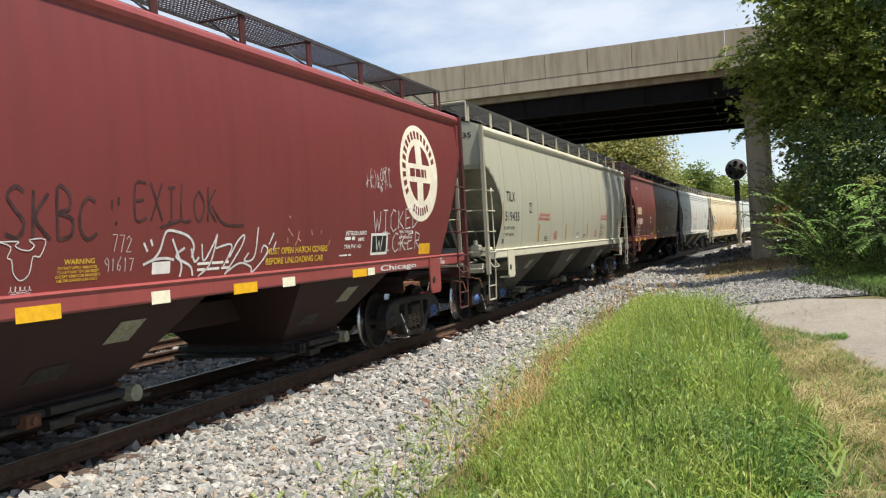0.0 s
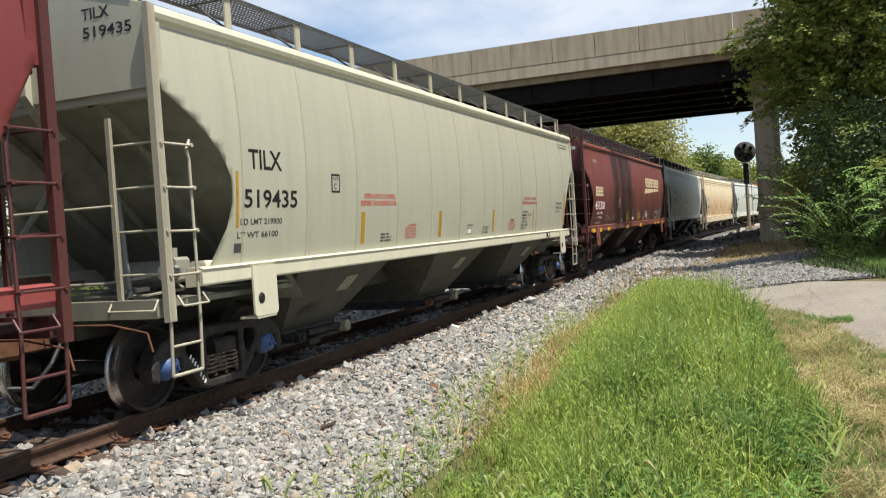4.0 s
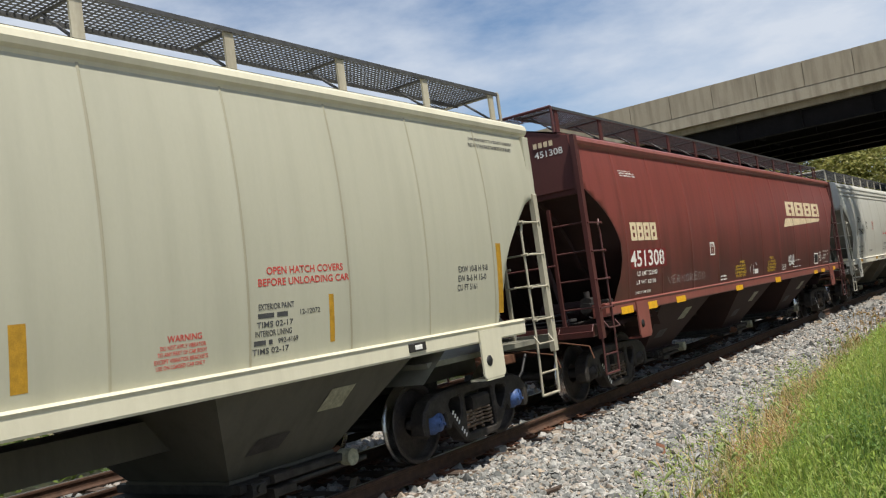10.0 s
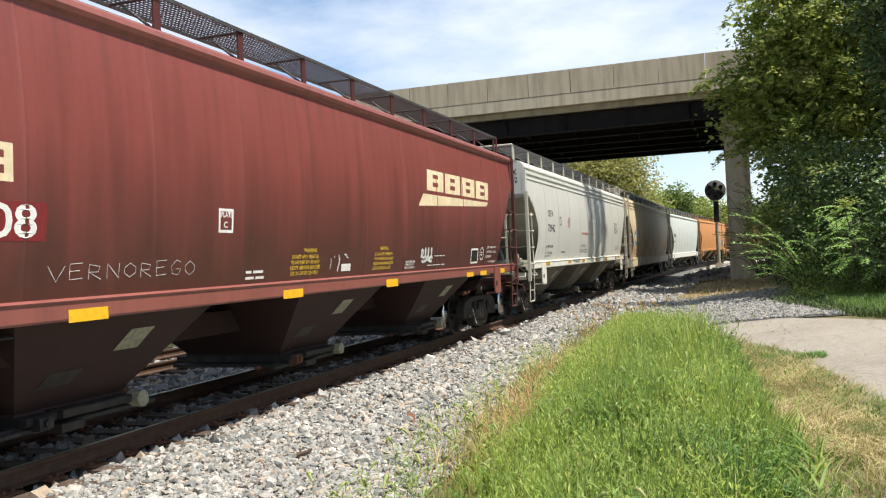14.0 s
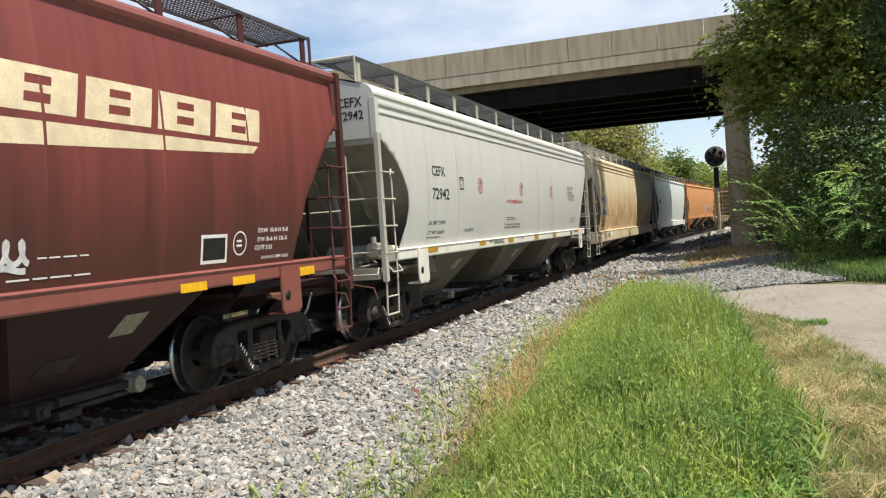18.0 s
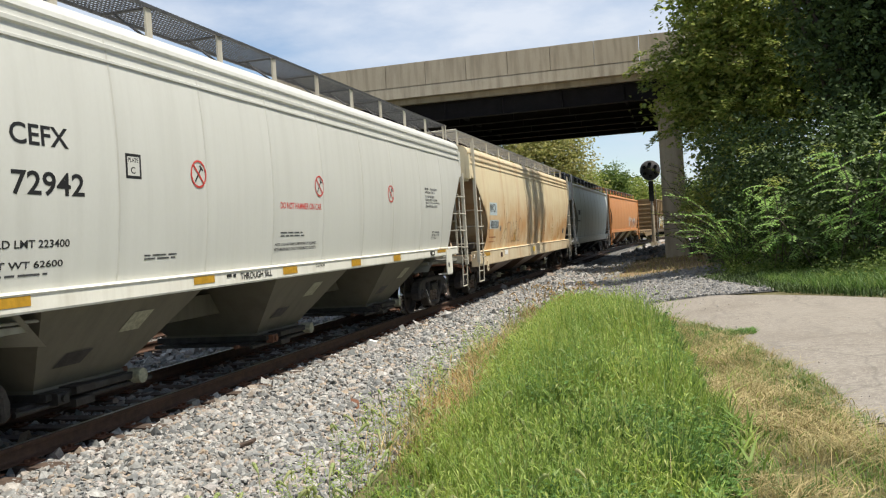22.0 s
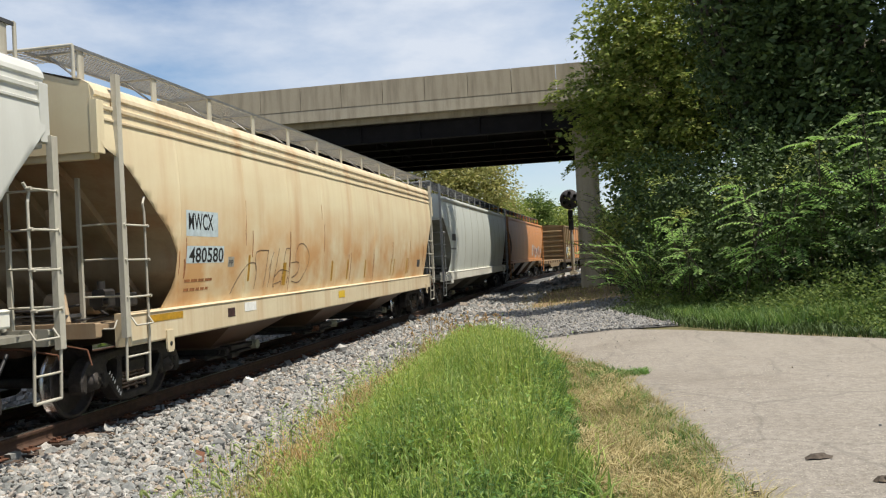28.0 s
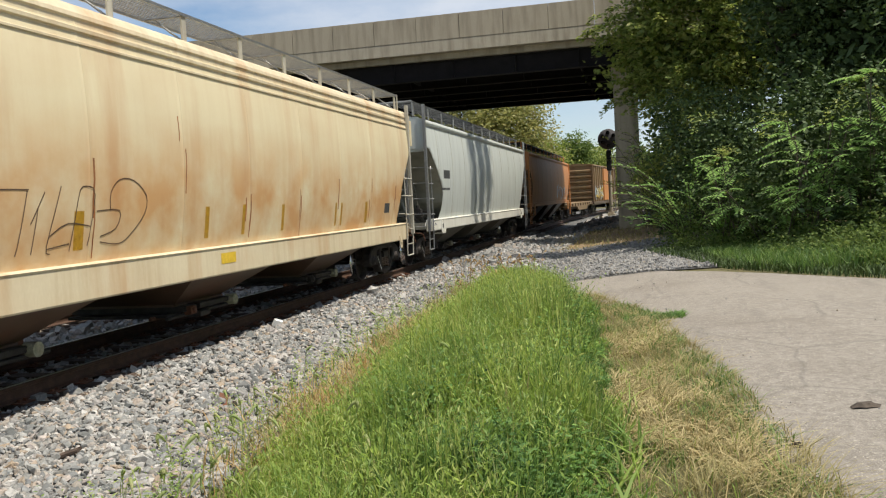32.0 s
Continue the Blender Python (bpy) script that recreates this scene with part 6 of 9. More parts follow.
strokes(car_a['ob'], scrawl('772', -0.355, -0.093, 1.760, 1.897, 24), CHALK, 0.007)
strokes(car_a['ob'], scrawl('91617', -0.440, -0.060, 1.588, 1.704, 25), CHALK, 0.007)
strokes(car_a['ob'], scrawl('WICKED', 4.90, 6.62, 1.88, 2.20, 26, 0.01), CHALK, 0.018)
strokes(car_a['ob'], scrawl('WICKER', 4.98, 6.75, 1.59, 1.86, 27), CHALK, 0.018)
strokes(car_a['ob'], scribble(4.720, 5.588, 2.470, 2.842, 8, 28), CHALK, 0.010)
fit_text(car_a['ob'], 5.071, 6.429, 1.282, 1.389, CHALK, "Chicago", wall=sill_wall)
fit_text(car_a['ob'], 5.867, 6.400, 1.857, 1.903, WHITE_MARK, "EXW 10-8 H 9-8")
fit_text(car_a['ob'], 5.867, 6.358, 1.771, 1.817, WHITE_MARK, "EW 8-6 H 15-0")
fit_text(car_a['ob'], 5.819, 6.196, 1.681, 1.721, WHITE_MARK, "CU FT 5161")
fit_text(car_b['ob'], -7.133, -6.465, 2.493, 2.712, BLACK, "TILX")
fit_text(car_b['ob'], -7.237, -6.146, 2.060, 2.268, BLACK, "519435")
fit_text(car_b['ob'], -7.305, -6.477, 1.876, 1.945, GREY_MARK, "LD LMT 219900")
fit_text(car_b['ob'], -7.361, -6.558, 1.732, 1.801, GREY_MARK, "LT WT 66100")
framed(car_b['ob'], -7.426, -7.226, 1.560, 1.696, GREY_MARK, PAINT_CREAM)
rect(car_b['ob'], -7.386, -7.337, 1.849, 2.456, YELLOW_DULL, "reflector")
framed(car_b['ob'], -5.297, -5.070, 2.255, 2.499, PAINT_CREAM, BLACK)
fit_text(car_b['ob'], -5.259, -5.113, 2.413, 2.462, BLACK, "PLATE")
fit_text(car_b['ob'], -5.231, -5.159, 2.296, 2.380, BLACK, "C")
fit_text(car_b['ob'], -4.372, -3.363, 2.184, 2.258, RED_TEXT, "OPEN HATCH COVERS")
fit_text(car_b['ob'], -4.472, -3.309, 2.086, 2.159, RED_TEXT, "BEFORE UNLOADING CAR")
rect(car_b['ob'], -4.453, -4.340, 1.555, 1.997, YELLOW_DULL, "reflector")
rect(car_b['ob'], -1.561, -1.433, 1.552, 1.996, YELLOW_DULL, "reflector")
rect(car_b['ob'], 1.328, 1.446, 1.557, 2.002, YELLOW_DULL, "reflector")
fit_text(car_b['ob'], -2.838, -2.520, 1.759, 1.800, RED_TEXT, "WARNING")
warning(car_b['ob'], -2.961, -2.499, 1.561, 1.746, RED_TEXT)
bars(car_b['ob'], -3.826, 1.658, 0.400, 3, GREY_MARK, 0.021, 0.046, seed=49)
fit_text(car_b['ob'], 3.558, 4.526, 2.216, 2.282, RED_TEXT, "OPEN HATCH COVERS")
fit_text(car_b['ob'], 3.455, 4.602, 2.119, 2.184, RED_TEXT, "BEFORE UNLOADING CAR")
rect(car_b['ob'], 4.310, 4.375, 1.566, 2.003, YELLOW_DULL, "reflector")
fit_text(car_b['ob'], 2.525, 2.847, 1.755, 1.805, RED_TEXT, "WARNING")
fit_text(car_b['ob'], 2.460, 2.884, 1.700, 1.733, RED_TEXT, "DO NOT APPLY VIBRATOR")
fit_text(car_b['ob'], 2.434, 2.893, 1.653, 1.686, RED_TEXT, "TO ANY PART OF CAR BODY")
fit_text(car_b['ob'], 2.403, 2.900, 1.603, 1.636, RED_TEXT, "EXCEPT VIBRATOR BRACKETS")
fit_text(car_b['ob'], 2.416, 2.871, 1.556, 1.588, RED_TEXT, "USE ON LOADED CAR ONLY")
fit_text(car_b['ob'], 3.445, 3.863, 1.921, 1.973, GREY_MARK, "EXTERIOR PAINT")
bars(car_b['ob'], 3.433, 1.853, 0.46, 1, GREY_MARK, 0.040, 0.047, seed=60)
fit_text(car_b['ob'], 3.935, 4.187, 1.852, 1.898, GREY_MARK, "12-12072")
fit_text(car_b['ob'], 3.414, 3.842, 1.773, 1.824, GREY_MARK, "TIMS 02-17")
fit_text(car_b['ob'], 3.396, 3.821, 1.699, 1.750, GREY_MARK, "INTERIOR LINING")
bars(car_b['ob'], 3.378, 1.629, 0.25, 1, GREY_MARK, 0.040, 0.046, seed=63)
fit_text(car_b['ob'], 3.655, 3.897, 1.628, 1.674, GREY_MARK, "992-4169")
fit_text(car_b['ob'], 3.359, 3.781, 1.554, 1.604, GREY_MARK, "TIMS 02-17")
fit_text(car_b['ob'], -0.134, 0.155, 1.690, 1.742, GREY_MARK, "JOB F16060")
framed(car_b['ob'], -0.126, 0.106, 1.553, 1.668, WHITE_MARK, BLACK)
fit_text(car_b['ob'], 0.728, 1.124, 1.645, 1.681, GREY_MARK, "CLOSE HOPPER SLIDES")
fit_text(car_b['ob'], 0.738, 1.062, 1.599, 1.634, GREY_MARK, "AND ROOF HATCHES")
fit_text(car_b['ob'], 0.701, 1.089, 1.550, 1.585, GREY_MARK, "BEFORE CAR IS MOVED")
fit_text(car_b['ob'], 6.475, 7.089, 2.103, 2.176, GREY_MARK, "EXW 10-8 H 9-8")
fit_text(car_b['ob'], 6.459, 7.045, 1.999, 2.072, GREY_MARK, "EW 8-6 H 15-0")
fit_text(car_b['ob'], 6.432, 6.839, 1.900, 1.969, GREY_MARK, "CU FT 5161")
fit_text(car_b['ob'], 7.107, 8.153, 3.681, 3.731, GREY_MARK, "OWNERSHIP SUBJECT TO A SECURITY AGREEMENT")
fit_text(car_b['ob'], 7.082, 8.086, 3.607, 3.657, GREY_MARK, "FILED WITH THE SURFACE TRANSPORTATION BOARD")
emblem_blocks(car_c['ob'], -7.220, -6.097, 2.389, 2.686, CREAM_MARK, 4)
rect(car_c['ob'], -7.310, -5.784, 1.935, 2.242, RED_PATCH)
fit_text(car_c['ob'], -7.319, -5.882, 1.960, 2.227, WHITE_MARK, "451308")
fit_text(car_c['ob'], -7.075, -6.231, 1.812, 1.889, WHITE_MARK, "LD LMT 223900")
fit_text(car_c['ob'], -7.119, -6.301, 1.676, 1.742, WHITE_MARK, "LT WT 62100")
fit_text(car_c['ob'], -7.172, -6.545, 1.526, 1.571, WHITE_MARK, "2 INCH HF COMP SHOES")
framed(car_c['ob'], -3.421, -3.151, 2.038, 2.297, PAINT_OXIDE, WHITE_MARK)
fit_text(car_c['ob'], -3.379, -3.175, 2.202, 2.261, WHITE_MARK, "PLATE")
fit_text(car_c['ob'], -3.329, -3.254, 2.091, 2.158, WHITE_MARK, "C")
fit_text(car_c['ob'], -7.281, -6.715, 3.526, 3.551, WHITE_MARK, "OWNERSHIP SUBJECT TO A SECURITY")
fit_text(car_c['ob'], -7.271, -6.654, 3.488, 3.514, WHITE_MARK, "AGREEMENT FILED WITH THE")
fit_text(car_c['ob'], -7.267, -6.626, 3.450, 3.475, WHITE_MARK, "SURFACE TRANSPORTATION BOARD")
strokes(car_c['ob'], scrawl('VERNOREGO', -5.772, -3.778, 1.612, 1.748, 87), CHALK, 0.006)
bars(car_c['ob'], -2.855, 1.583, 0.436, 2, WHITE_MARK, 0.030, 0.068, seed=88)
fit_text(car_c['ob'], -1.552, -1.213, 1.812, 1.864, YELLOW_TEXT, "WARNING")
warning(car_c['ob'], -1.870, -1.089, 1.507, 1.782, YELLOW_TEXT)
fit_text(car_c['ob'], 0.824, 1.148, 1.827, 1.884, YELLOW_TEXT, "WARNING")
fit_text(car_c['ob'], 0.648, 1.327, 1.745, 1.792, YELLOW_TEXT, "DO NOT APPLY VIBRATOR")
fit_text(car_c['ob'], 0.640, 1.369, 1.673, 1.719, YELLOW_TEXT, "TO ANY PART OF CAR BODY")
fit_text(car_c['ob'], 0.606, 1.359, 1.602, 1.649, YELLOW_TEXT, "EXCEPT VIBRATOR BRACKETS")
fit_text(car_c['ob'], 0.594, 1.275, 1.531, 1.582, YELLOW_TEXT, "USE ON LOADED CAR ONLY")
bars(car_c['ob'], 3.239, 1.703, 0.687, 1, WHITE_MARK, 0.013, 0.029, seed=96)
bars(car_c['ob'], 2.938, 1.541, 1.157, 1, WHITE_MARK, 0.015, 0.034, seed=97)
rect(car_c['ob'], -0.455, -0.166, 1.542, 1.643, WHITE_MARK)
strokes(car_c['ob'], scribble(-0.838, -0.181, 1.535, 1.787, 3, 99), CHALK, 0.02)
strokes(car_c['ob'], cursive(2.566, 3.153, 1.657, 1.864, 4, 100), CHALK, 0.05)
fit_text(car_c['ob'], 1.897, 2.332, 1.611, 1.646, WHITE_MARK, "CLOSE HOPPER SLIDES")
fit_text(car_c['ob'], 1.891, 2.262, 1.565, 1.601, WHITE_MARK, "AND ROOF HATCHES")
fit_text(car_c['ob'], 1.885, 2.319, 1.515, 1.550, WHITE_MARK, "BEFORE CAR IS MOVED")
rect(car_c['ob'], -7.915, -7.462, 1.259, 1.373, YELLOW_REFL, "reflector", wall=sill_wall)
rect(car_c['ob'], -6.937, -6.472, 1.255, 1.374, YELLOW_REFL, "reflector", wall=sill_wall)
rect(car_c['ob'], -5.577, -5.114, 1.262, 1.370, YELLOW_REFL, "reflector", wall=sill_wall)
rect(car_c['ob'], -2.128, -1.641, 1.253, 1.359, YELLOW_REFL, "reflector", wall=sill_wall)
rect(car_c['ob'], 0.980, 1.449, 1.249, 1.370, YELLOW_REFL, "reflector", wall=sill_wall)
emblem_blocks(car_c['ob'], 2.818, 6.654, 2.871, 3.247, CREAM_MARK, 4, 0.2)
shape_patch(car_c['ob'], [(2.667, 2.800), (6.553, 2.820), (6.432, 2.733), (2.419, 2.578)][::-1], CREAM_MARK)
rect(car_c['ob'], 4.988, 5.427, 1.266, 1.358, YELLOW_REFL, "reflector", wall=sill_wall)
rect(car_c['ob'], 5.903, 6.350, 1.268, 1.362, YELLOW_REFL, "reflector", wall=sill_wall)
rect(car_c['ob'], 7.310, 7.778, 1.268, 1.374, YELLOW_REFL, "reflector", wall=sill_wall)
framed(car_c['ob'], 5.415, 5.889, 1.527, 1.833, BLACK, WHITE_MARK)
fit_text(car_c['ob'], 6.511, 7.184, 1.833, 1.885, WHITE_MARK, "EXW 10-8 H 9-8")
fit_text(car_c['ob'], 6.499, 7.171, 1.731, 1.782, WHITE_MARK, "EW 8-6 H 15-0")
fit_text(car_c['ob'], 6.444, 6.821, 1.632, 1.687, WHITE_MARK, "CU FT 5161")
fit_text(car_c['ob'], 6.589, 7.215, 1.524, 1.560, WHITE_MARK, "2 INCH HF COMP SHOES")
stencil_ring(car_c['ob'], 6.132, 1.723, 0.127, WHITE_MARK)
fit_text(car_d['ob'], -6.424, -5.716, 2.703, 2.887, BLACK, "CEFX")
fit_text(car_d['ob'], -6.429, -5.531, 2.276, 2.486, BLACK, "72942")
fit_text(car_d['ob'], -6.595, -5.728, 1.826, 1.895, BLACK, "LD LMT 223400")
fit_text(car_d['ob'], -6.647, -5.809, 1.655, 1.715, BLACK, "LT WT 62600")
bars(car_d['ob'], -6.707, 1.588, 0.717, 1, GREY_MARK, 0.019, 0.043, seed=124)
rect(car_d['ob'], -7.104, -6.264, 1.339, 1.447, YELLOW_DULL, "reflector", wall=sill_wall)
rect(car_d['ob'], -3.769, -3.328, 1.340, 1.448, YELLOW_DULL, "reflector", wall=sill_wall)
rect(car_d['ob'], -1.548, -1.096, 1.324, 1.435, YELLOW_DULL, "reflector", wall=sill_wall)
rect(car_d['ob'], 0.969, 1.392, 1.313, 1.427, YELLOW_DULL, "reflector", wall=sill_wall)
rect(car_d['ob'], 3.109, 3.525, 1.305, 1.436, YELLOW_DULL, "reflector", wall=sill_wall)
fit_text(car_d['ob'], -2.721, -1.883, 1.330, 1.417, BLACK, "THROUGH SILL", wall=sill_wall)
bars(car_d['ob'], -3.051, 1.378, 0.257, 1, BLACK, 0.035, 0.078, seed=134, wall=sill_wall)
framed(car_d['ob'], -4.917, -4.663, 2.483, 2.733, PAINT_WHITE, BLACK)
fit_text(car_d['ob'], -4.872, -4.709, 2.647, 2.692, BLACK, "PLATE")
fit_text(car_d['ob'], -4.839, -4.763, 2.533, 2.601, BLACK, "C")
no_hammer(car_d['ob'], -3.598, 2.595, 0.148)
no_hammer(car_d['ob'], -0.240, 2.594, 0.148)
no_hammer(car_d['ob'], 3.058, 2.585, 0.151)
fit_text(car_d['ob'], -1.550, -0.183, 2.234, 2.326, RED_TEXT, "DO NOT HAMMER ON CAR")
bars(car_d['ob'], -1.541, 1.892, 0.806, 2, GREY_MARK, 0.020, 0.045, seed=142)
fit_text(car_d['ob'], -1.695, -0.346, 1.715, 1.760, GREY_MARK, "NOTE: CAR HAS THREE COMPARTMENTS EQUIPPED")
fit_text(car_d['ob'], -1.728, -0.358, 1.652, 1.697, GREY_MARK, "WITH MINER 40x23 GRAVITY PNEUMATIC OUTLETS")
bars(car_d['ob'], -4.613, 1.695, 0.661, 2, GREY_MARK, 0.016, 0.035, seed=147)
fit_text(car_d['ob'], -0.461, -0.137, 1.372, 1.415, GREY_MARK, "CAUTION", wall=sill_wall)
rect(car_d['ob'], 6.128, 7.025, 1.363, 1.458, YELLOW_DULL, "reflector", wall=sill_wall)
bars(car_d['ob'], 5.305, 2.752, 0.36, 1, GREY_MARK, 0.040, 0.059, seed=149)
for v1, z, words in ((6.23, 2.743, "993 BLUE LINED"), (6.05, 2.672, "APPLIED 03 17 TRA-O"), (6.01, 2.580, "DO NOT USE STEAM"), (6.22, 2.510, "BOILING WATER OR SHARP"), (6.391, 2.440, "OBJECTS TO CLEAN.ENTER WITH"), (6.225, 2.370, "CLEAN SOFT SOLED SHOES")):
    fit_text(car_d['ob'], 5.69 if "993" in words else 5.312, v1, z, z + 0.049, GREY_MARK, words)
fit_text(car_d['ob'], 5.861, 6.398, 1.806, 1.853, BLACK, "EXW 10-8 H 8-4")
fit_text(car_d['ob'], 5.834, 6.397, 1.738, 1.785, BLACK, "EW 8-0 H 15-0")
fit_text(car_d['ob'], 5.795, 6.165, 1.671, 1.718, BLACK, "CU FT 5200")
rect(car_e['ob'], -7.505, -6.510, 2.251, 2.618, PALE_PATCH)
fit_text(car_e['ob'], -7.438, -6.670, 2.341, 2.584, BLACK, "MWCX")
rect(car_e['ob'], -7.486, -6.300, 1.864, 2.113, PALE_PATCH)
fit_text(car_e['ob'], -7.404, -6.318, 1.870, 2.091, BLACK, "480580")
bars(car_e['ob'], -7.504, 1.598, 0.968, 2, RUST_STREAK, 0.040, 0.127, seed=163)
rect(car_e['ob'], -8.524, -7.650, 1.117, 1.209, YELLOW_DULL, "reflector", wall=sill_wall)
rect(car_e['ob'], -6.250, -5.997, 1.014, 1.151, DARK_SPRAY, wall=sill_wall)
rect(car_e['ob'], -5.638, -5.182, 1.058, 1.202, WHITE_MARK, wall=sill_wall)
rect(car_e['ob'], -5.393, -5.315, 1.542, 1.974, YELLOW_DULL, "reflector")
rect(car_e['ob'], -3.866, -3.706, 1.412, 1.826, YELLOW_DULL, "reflector")
rect(car_e['ob'], -1.124, -1.015, 1.399, 1.829, YELLOW_DULL, "reflector")
rect(car_e['ob'], -0.033, 0.062, 1.401, 1.844, YELLOW_DULL, "reflector")
rect(car_e['ob'], 1.380, 1.480, 1.398, 1.825, YELLOW_DULL, "reflector")
rect(car_e['ob'], 3.836, 3.919, 1.379, 1.823, YELLOW_DULL, "reflector")
rect(car_e['ob'], 4.145, 4.233, 1.378, 1.819, YELLOW_DULL, "reflector")
rect(car_e['ob'], 5.621, 5.766, 1.382, 1.825, YELLOW_DULL, "reflector")
rect(car_e['ob'], 7.006, 7.376, 1.553, 1.772, GREY_MARK)
SCRAWL = [[(-6.0, 1.36), (-5.8, 1.57), (-5.5, 1.78), (-5.22, 1.85), (-5.05, 1.76), (-5.09, 1.40)], [(-5.07, 1.71), (-5.08, 2.02), (-4.55, 2.05)], [(-4.57, 2.04), (-4.68, 1.54), (-4.72, 1.41)], [(-4.32, 2.03), (-4.52, 1.71)], [(-4.42, 1.86), (-4.50, 1.41)],
          [(-4.08, 2.09), (-4.28, 1.48), (-4.22, 1.40)], [(-3.66, 2.09), (-3.78, 2.05), (-3.86, 1.73), (-3.93, 1.41)], [(-4.24, 1.58), (-3.97, 1.70), (-3.60, 1.66)], [(-4.28, 1.45), (-3.93, 1.49)], [(-3.66, 2.09), (-3.53, 2.0), (-3.64, 1.45)],
          [(-3.25, 1.82), (-3.25, 2.02), (-3.08, 2.17), (-2.80, 2.16), (-2.55, 1.99), (-2.58, 1.77), (-2.86, 1.53), (-3.08, 1.44), (-3.42, 1.48)], [(-3.5, 1.82), (-3.08, 1.82), (-3.14, 1.62), (-3.42, 1.54)]]
strokes(car_e['ob'], flowing(SCRAWL, 3), UNDER_RUST, 0.013)
rect(car_e['ob'], -6.15, -5.93, 1.79, 1.95, STENCIL_GREY, "stencil_patch")
fit_text(car_e['ob'], -6.12, -5.96, 1.81, 1.90, GREY_MARK, "PP")
rect(car_e['ob'], -0.823, -0.384, 1.018, 1.167, YELLOW_TEXT, wall=sill_wall)
drip = random.Random(83)
for v in (-7.6, -5.5, -3.6, -1.7, 0.2, 2.2, 4.1, 6.0, 7.7):
    for _ in range(drip.choice((1, 2, 2, 3))):
        a, top = v + drip.gauss(0, 0.10), drip.uniform(1.75, 3.1)
        low = top - drip.uniform(0.25, 0.75)
        strokes(car_e['ob'], [[(a + 0.012 * math.sin(9 * (top - z)), z) for z in (top, top * 0.66 + low * 0.34, top * 0.33 + low * 0.67, low)]], RUST_STREAK, drip.uniform(0.012, 0.034), "rust_streak", 0.0022)
rect(car_f['ob'], -7.137, -6.383, 2.425, 2.673, GREY_MARK)
bars(car_f['ob'], -7.389, 2.089, 1.191, 1, GREY_MARK, 0.066, 0.147, seed=182)


# ---- ties, plates and ballast ----
def scatter_mesh(base_v, base_f, pos, scale, rng, jitter=0.28, flat=0.75, lie=1.0):
    """Many copies of a small solid, each turned, stretched and knocked out of shape."""
    n, k = len(pos), len(base_v)
    v = np.repeat(base_v[None], n, 0) * (1 + rng.uniform(-jitter, jitter, (n, k, 3)))
    v *= scale[:, None, None] * rng.uniform(0.65, 1.25, (n, 1, 3)) * np.array([1, 1, flat])
    q = rng.normal(size=(n, 4)) * np.array([1, lie, lie, 1])
    q /= np.linalg.norm(q, axis=1)[:, None]
    w, x, y, z = q.T
    r = np.stack([1 - 2 * (y * y + z * z), 2 * (x * y - z * w), 2 * (x * z + y * w), 2 * (x * y + z * w), 1 - 2 * (x * x + z * z), 2 * (y * z - x * w), 2 * (x * z - y * w), 2 * (y * z + x * w), 1 - 2 * (x * x + y * y)], 1).reshape(n, 3, 3)
    v = np.einsum("nij,nkj->nki", r, v) + pos[:, None]
    f = (np.arange(n) * k)[:, None, None] + base_f[None]
    return v.reshape(-1, 3), f.reshape(-1, base_f.shape[1])


CUBE_V = np.array([(x, y, z) for z in (-0.5, 0.5) for y in (-0.5, 0.5) for x in (-0.5, 0.5)])
CUBE_F = np.array([(0, 2, 3, 1), (4, 5, 7, 6), (0, 1, 5, 4), (2, 6, 7, 3), (0, 4, 6, 2), (1, 3, 7, 5)])
rng = np.random.default_rng(5)


def ico():
    p = (1 + 5 ** 0.5) / 2
    v = np.array([(-1, p, 0), (1, p, 0), (-1, -p, 0), (1, -p, 0), (0, -1, p), (0, 1, p), (0, -1, -p), (0, 1, -p), (p, 0, -1), (p, 0, 1), (-p, 0, -1), (-p, 0, 1)]) / 3.2
    f = np.array([(0, 11, 5), (0, 5, 1), (0, 1, 7), (0, 7, 10), (0, 10, 11), (1, 5, 9), (5, 11, 4), (11, 10, 2), (10, 7, 6), (7, 1, 8), (3, 9, 4), (3, 4, 2), (3, 2, 6), (3, 6, 8), (3, 8, 9), (4, 9, 5), (2, 4, 11), (6, 2, 10), (8, 6, 7), (9, 8, 1)])
    return v, f


def stones(name, label, zones, seed, round_ones=False, mat=None):
    """Crushed stone over patches of (x from the track, y, stones per square metre, size)."""
    g = np.random.default_rng(seed)
    pos, size = [], []
    for d0, d1, y0, y1, dens, s in zones:
        n = int((d1 - d0) * (y1 - y0) * dens)
        y = g.uniform(y0, y1, n)
        d = g.uniform(d0, d1, n)
        x = np.interp(y, _CY, _CX) + d
        z = ground_z(x, y) + g.uniform(-0.02, 0.035, n)
        pos.append(np.stack([x, y, z], 1))
        size.append(s * np.exp(g.normal(0, 0.36, n)))
    base = ico() if round_ones else (CUBE_V, CUBE_F)
    v, f = scatter_mesh(*base, np.concatenate(pos), np.concatenate(size), g, 0.40 if round_ones else 0.30, 0.62 if round_ones else 0.7, 0.38 if round_ones else 1.0)
    return tagged(new(name, arrays_mesh(name, v, f, mat or STONE)), label, "ballast", "", "stuff")


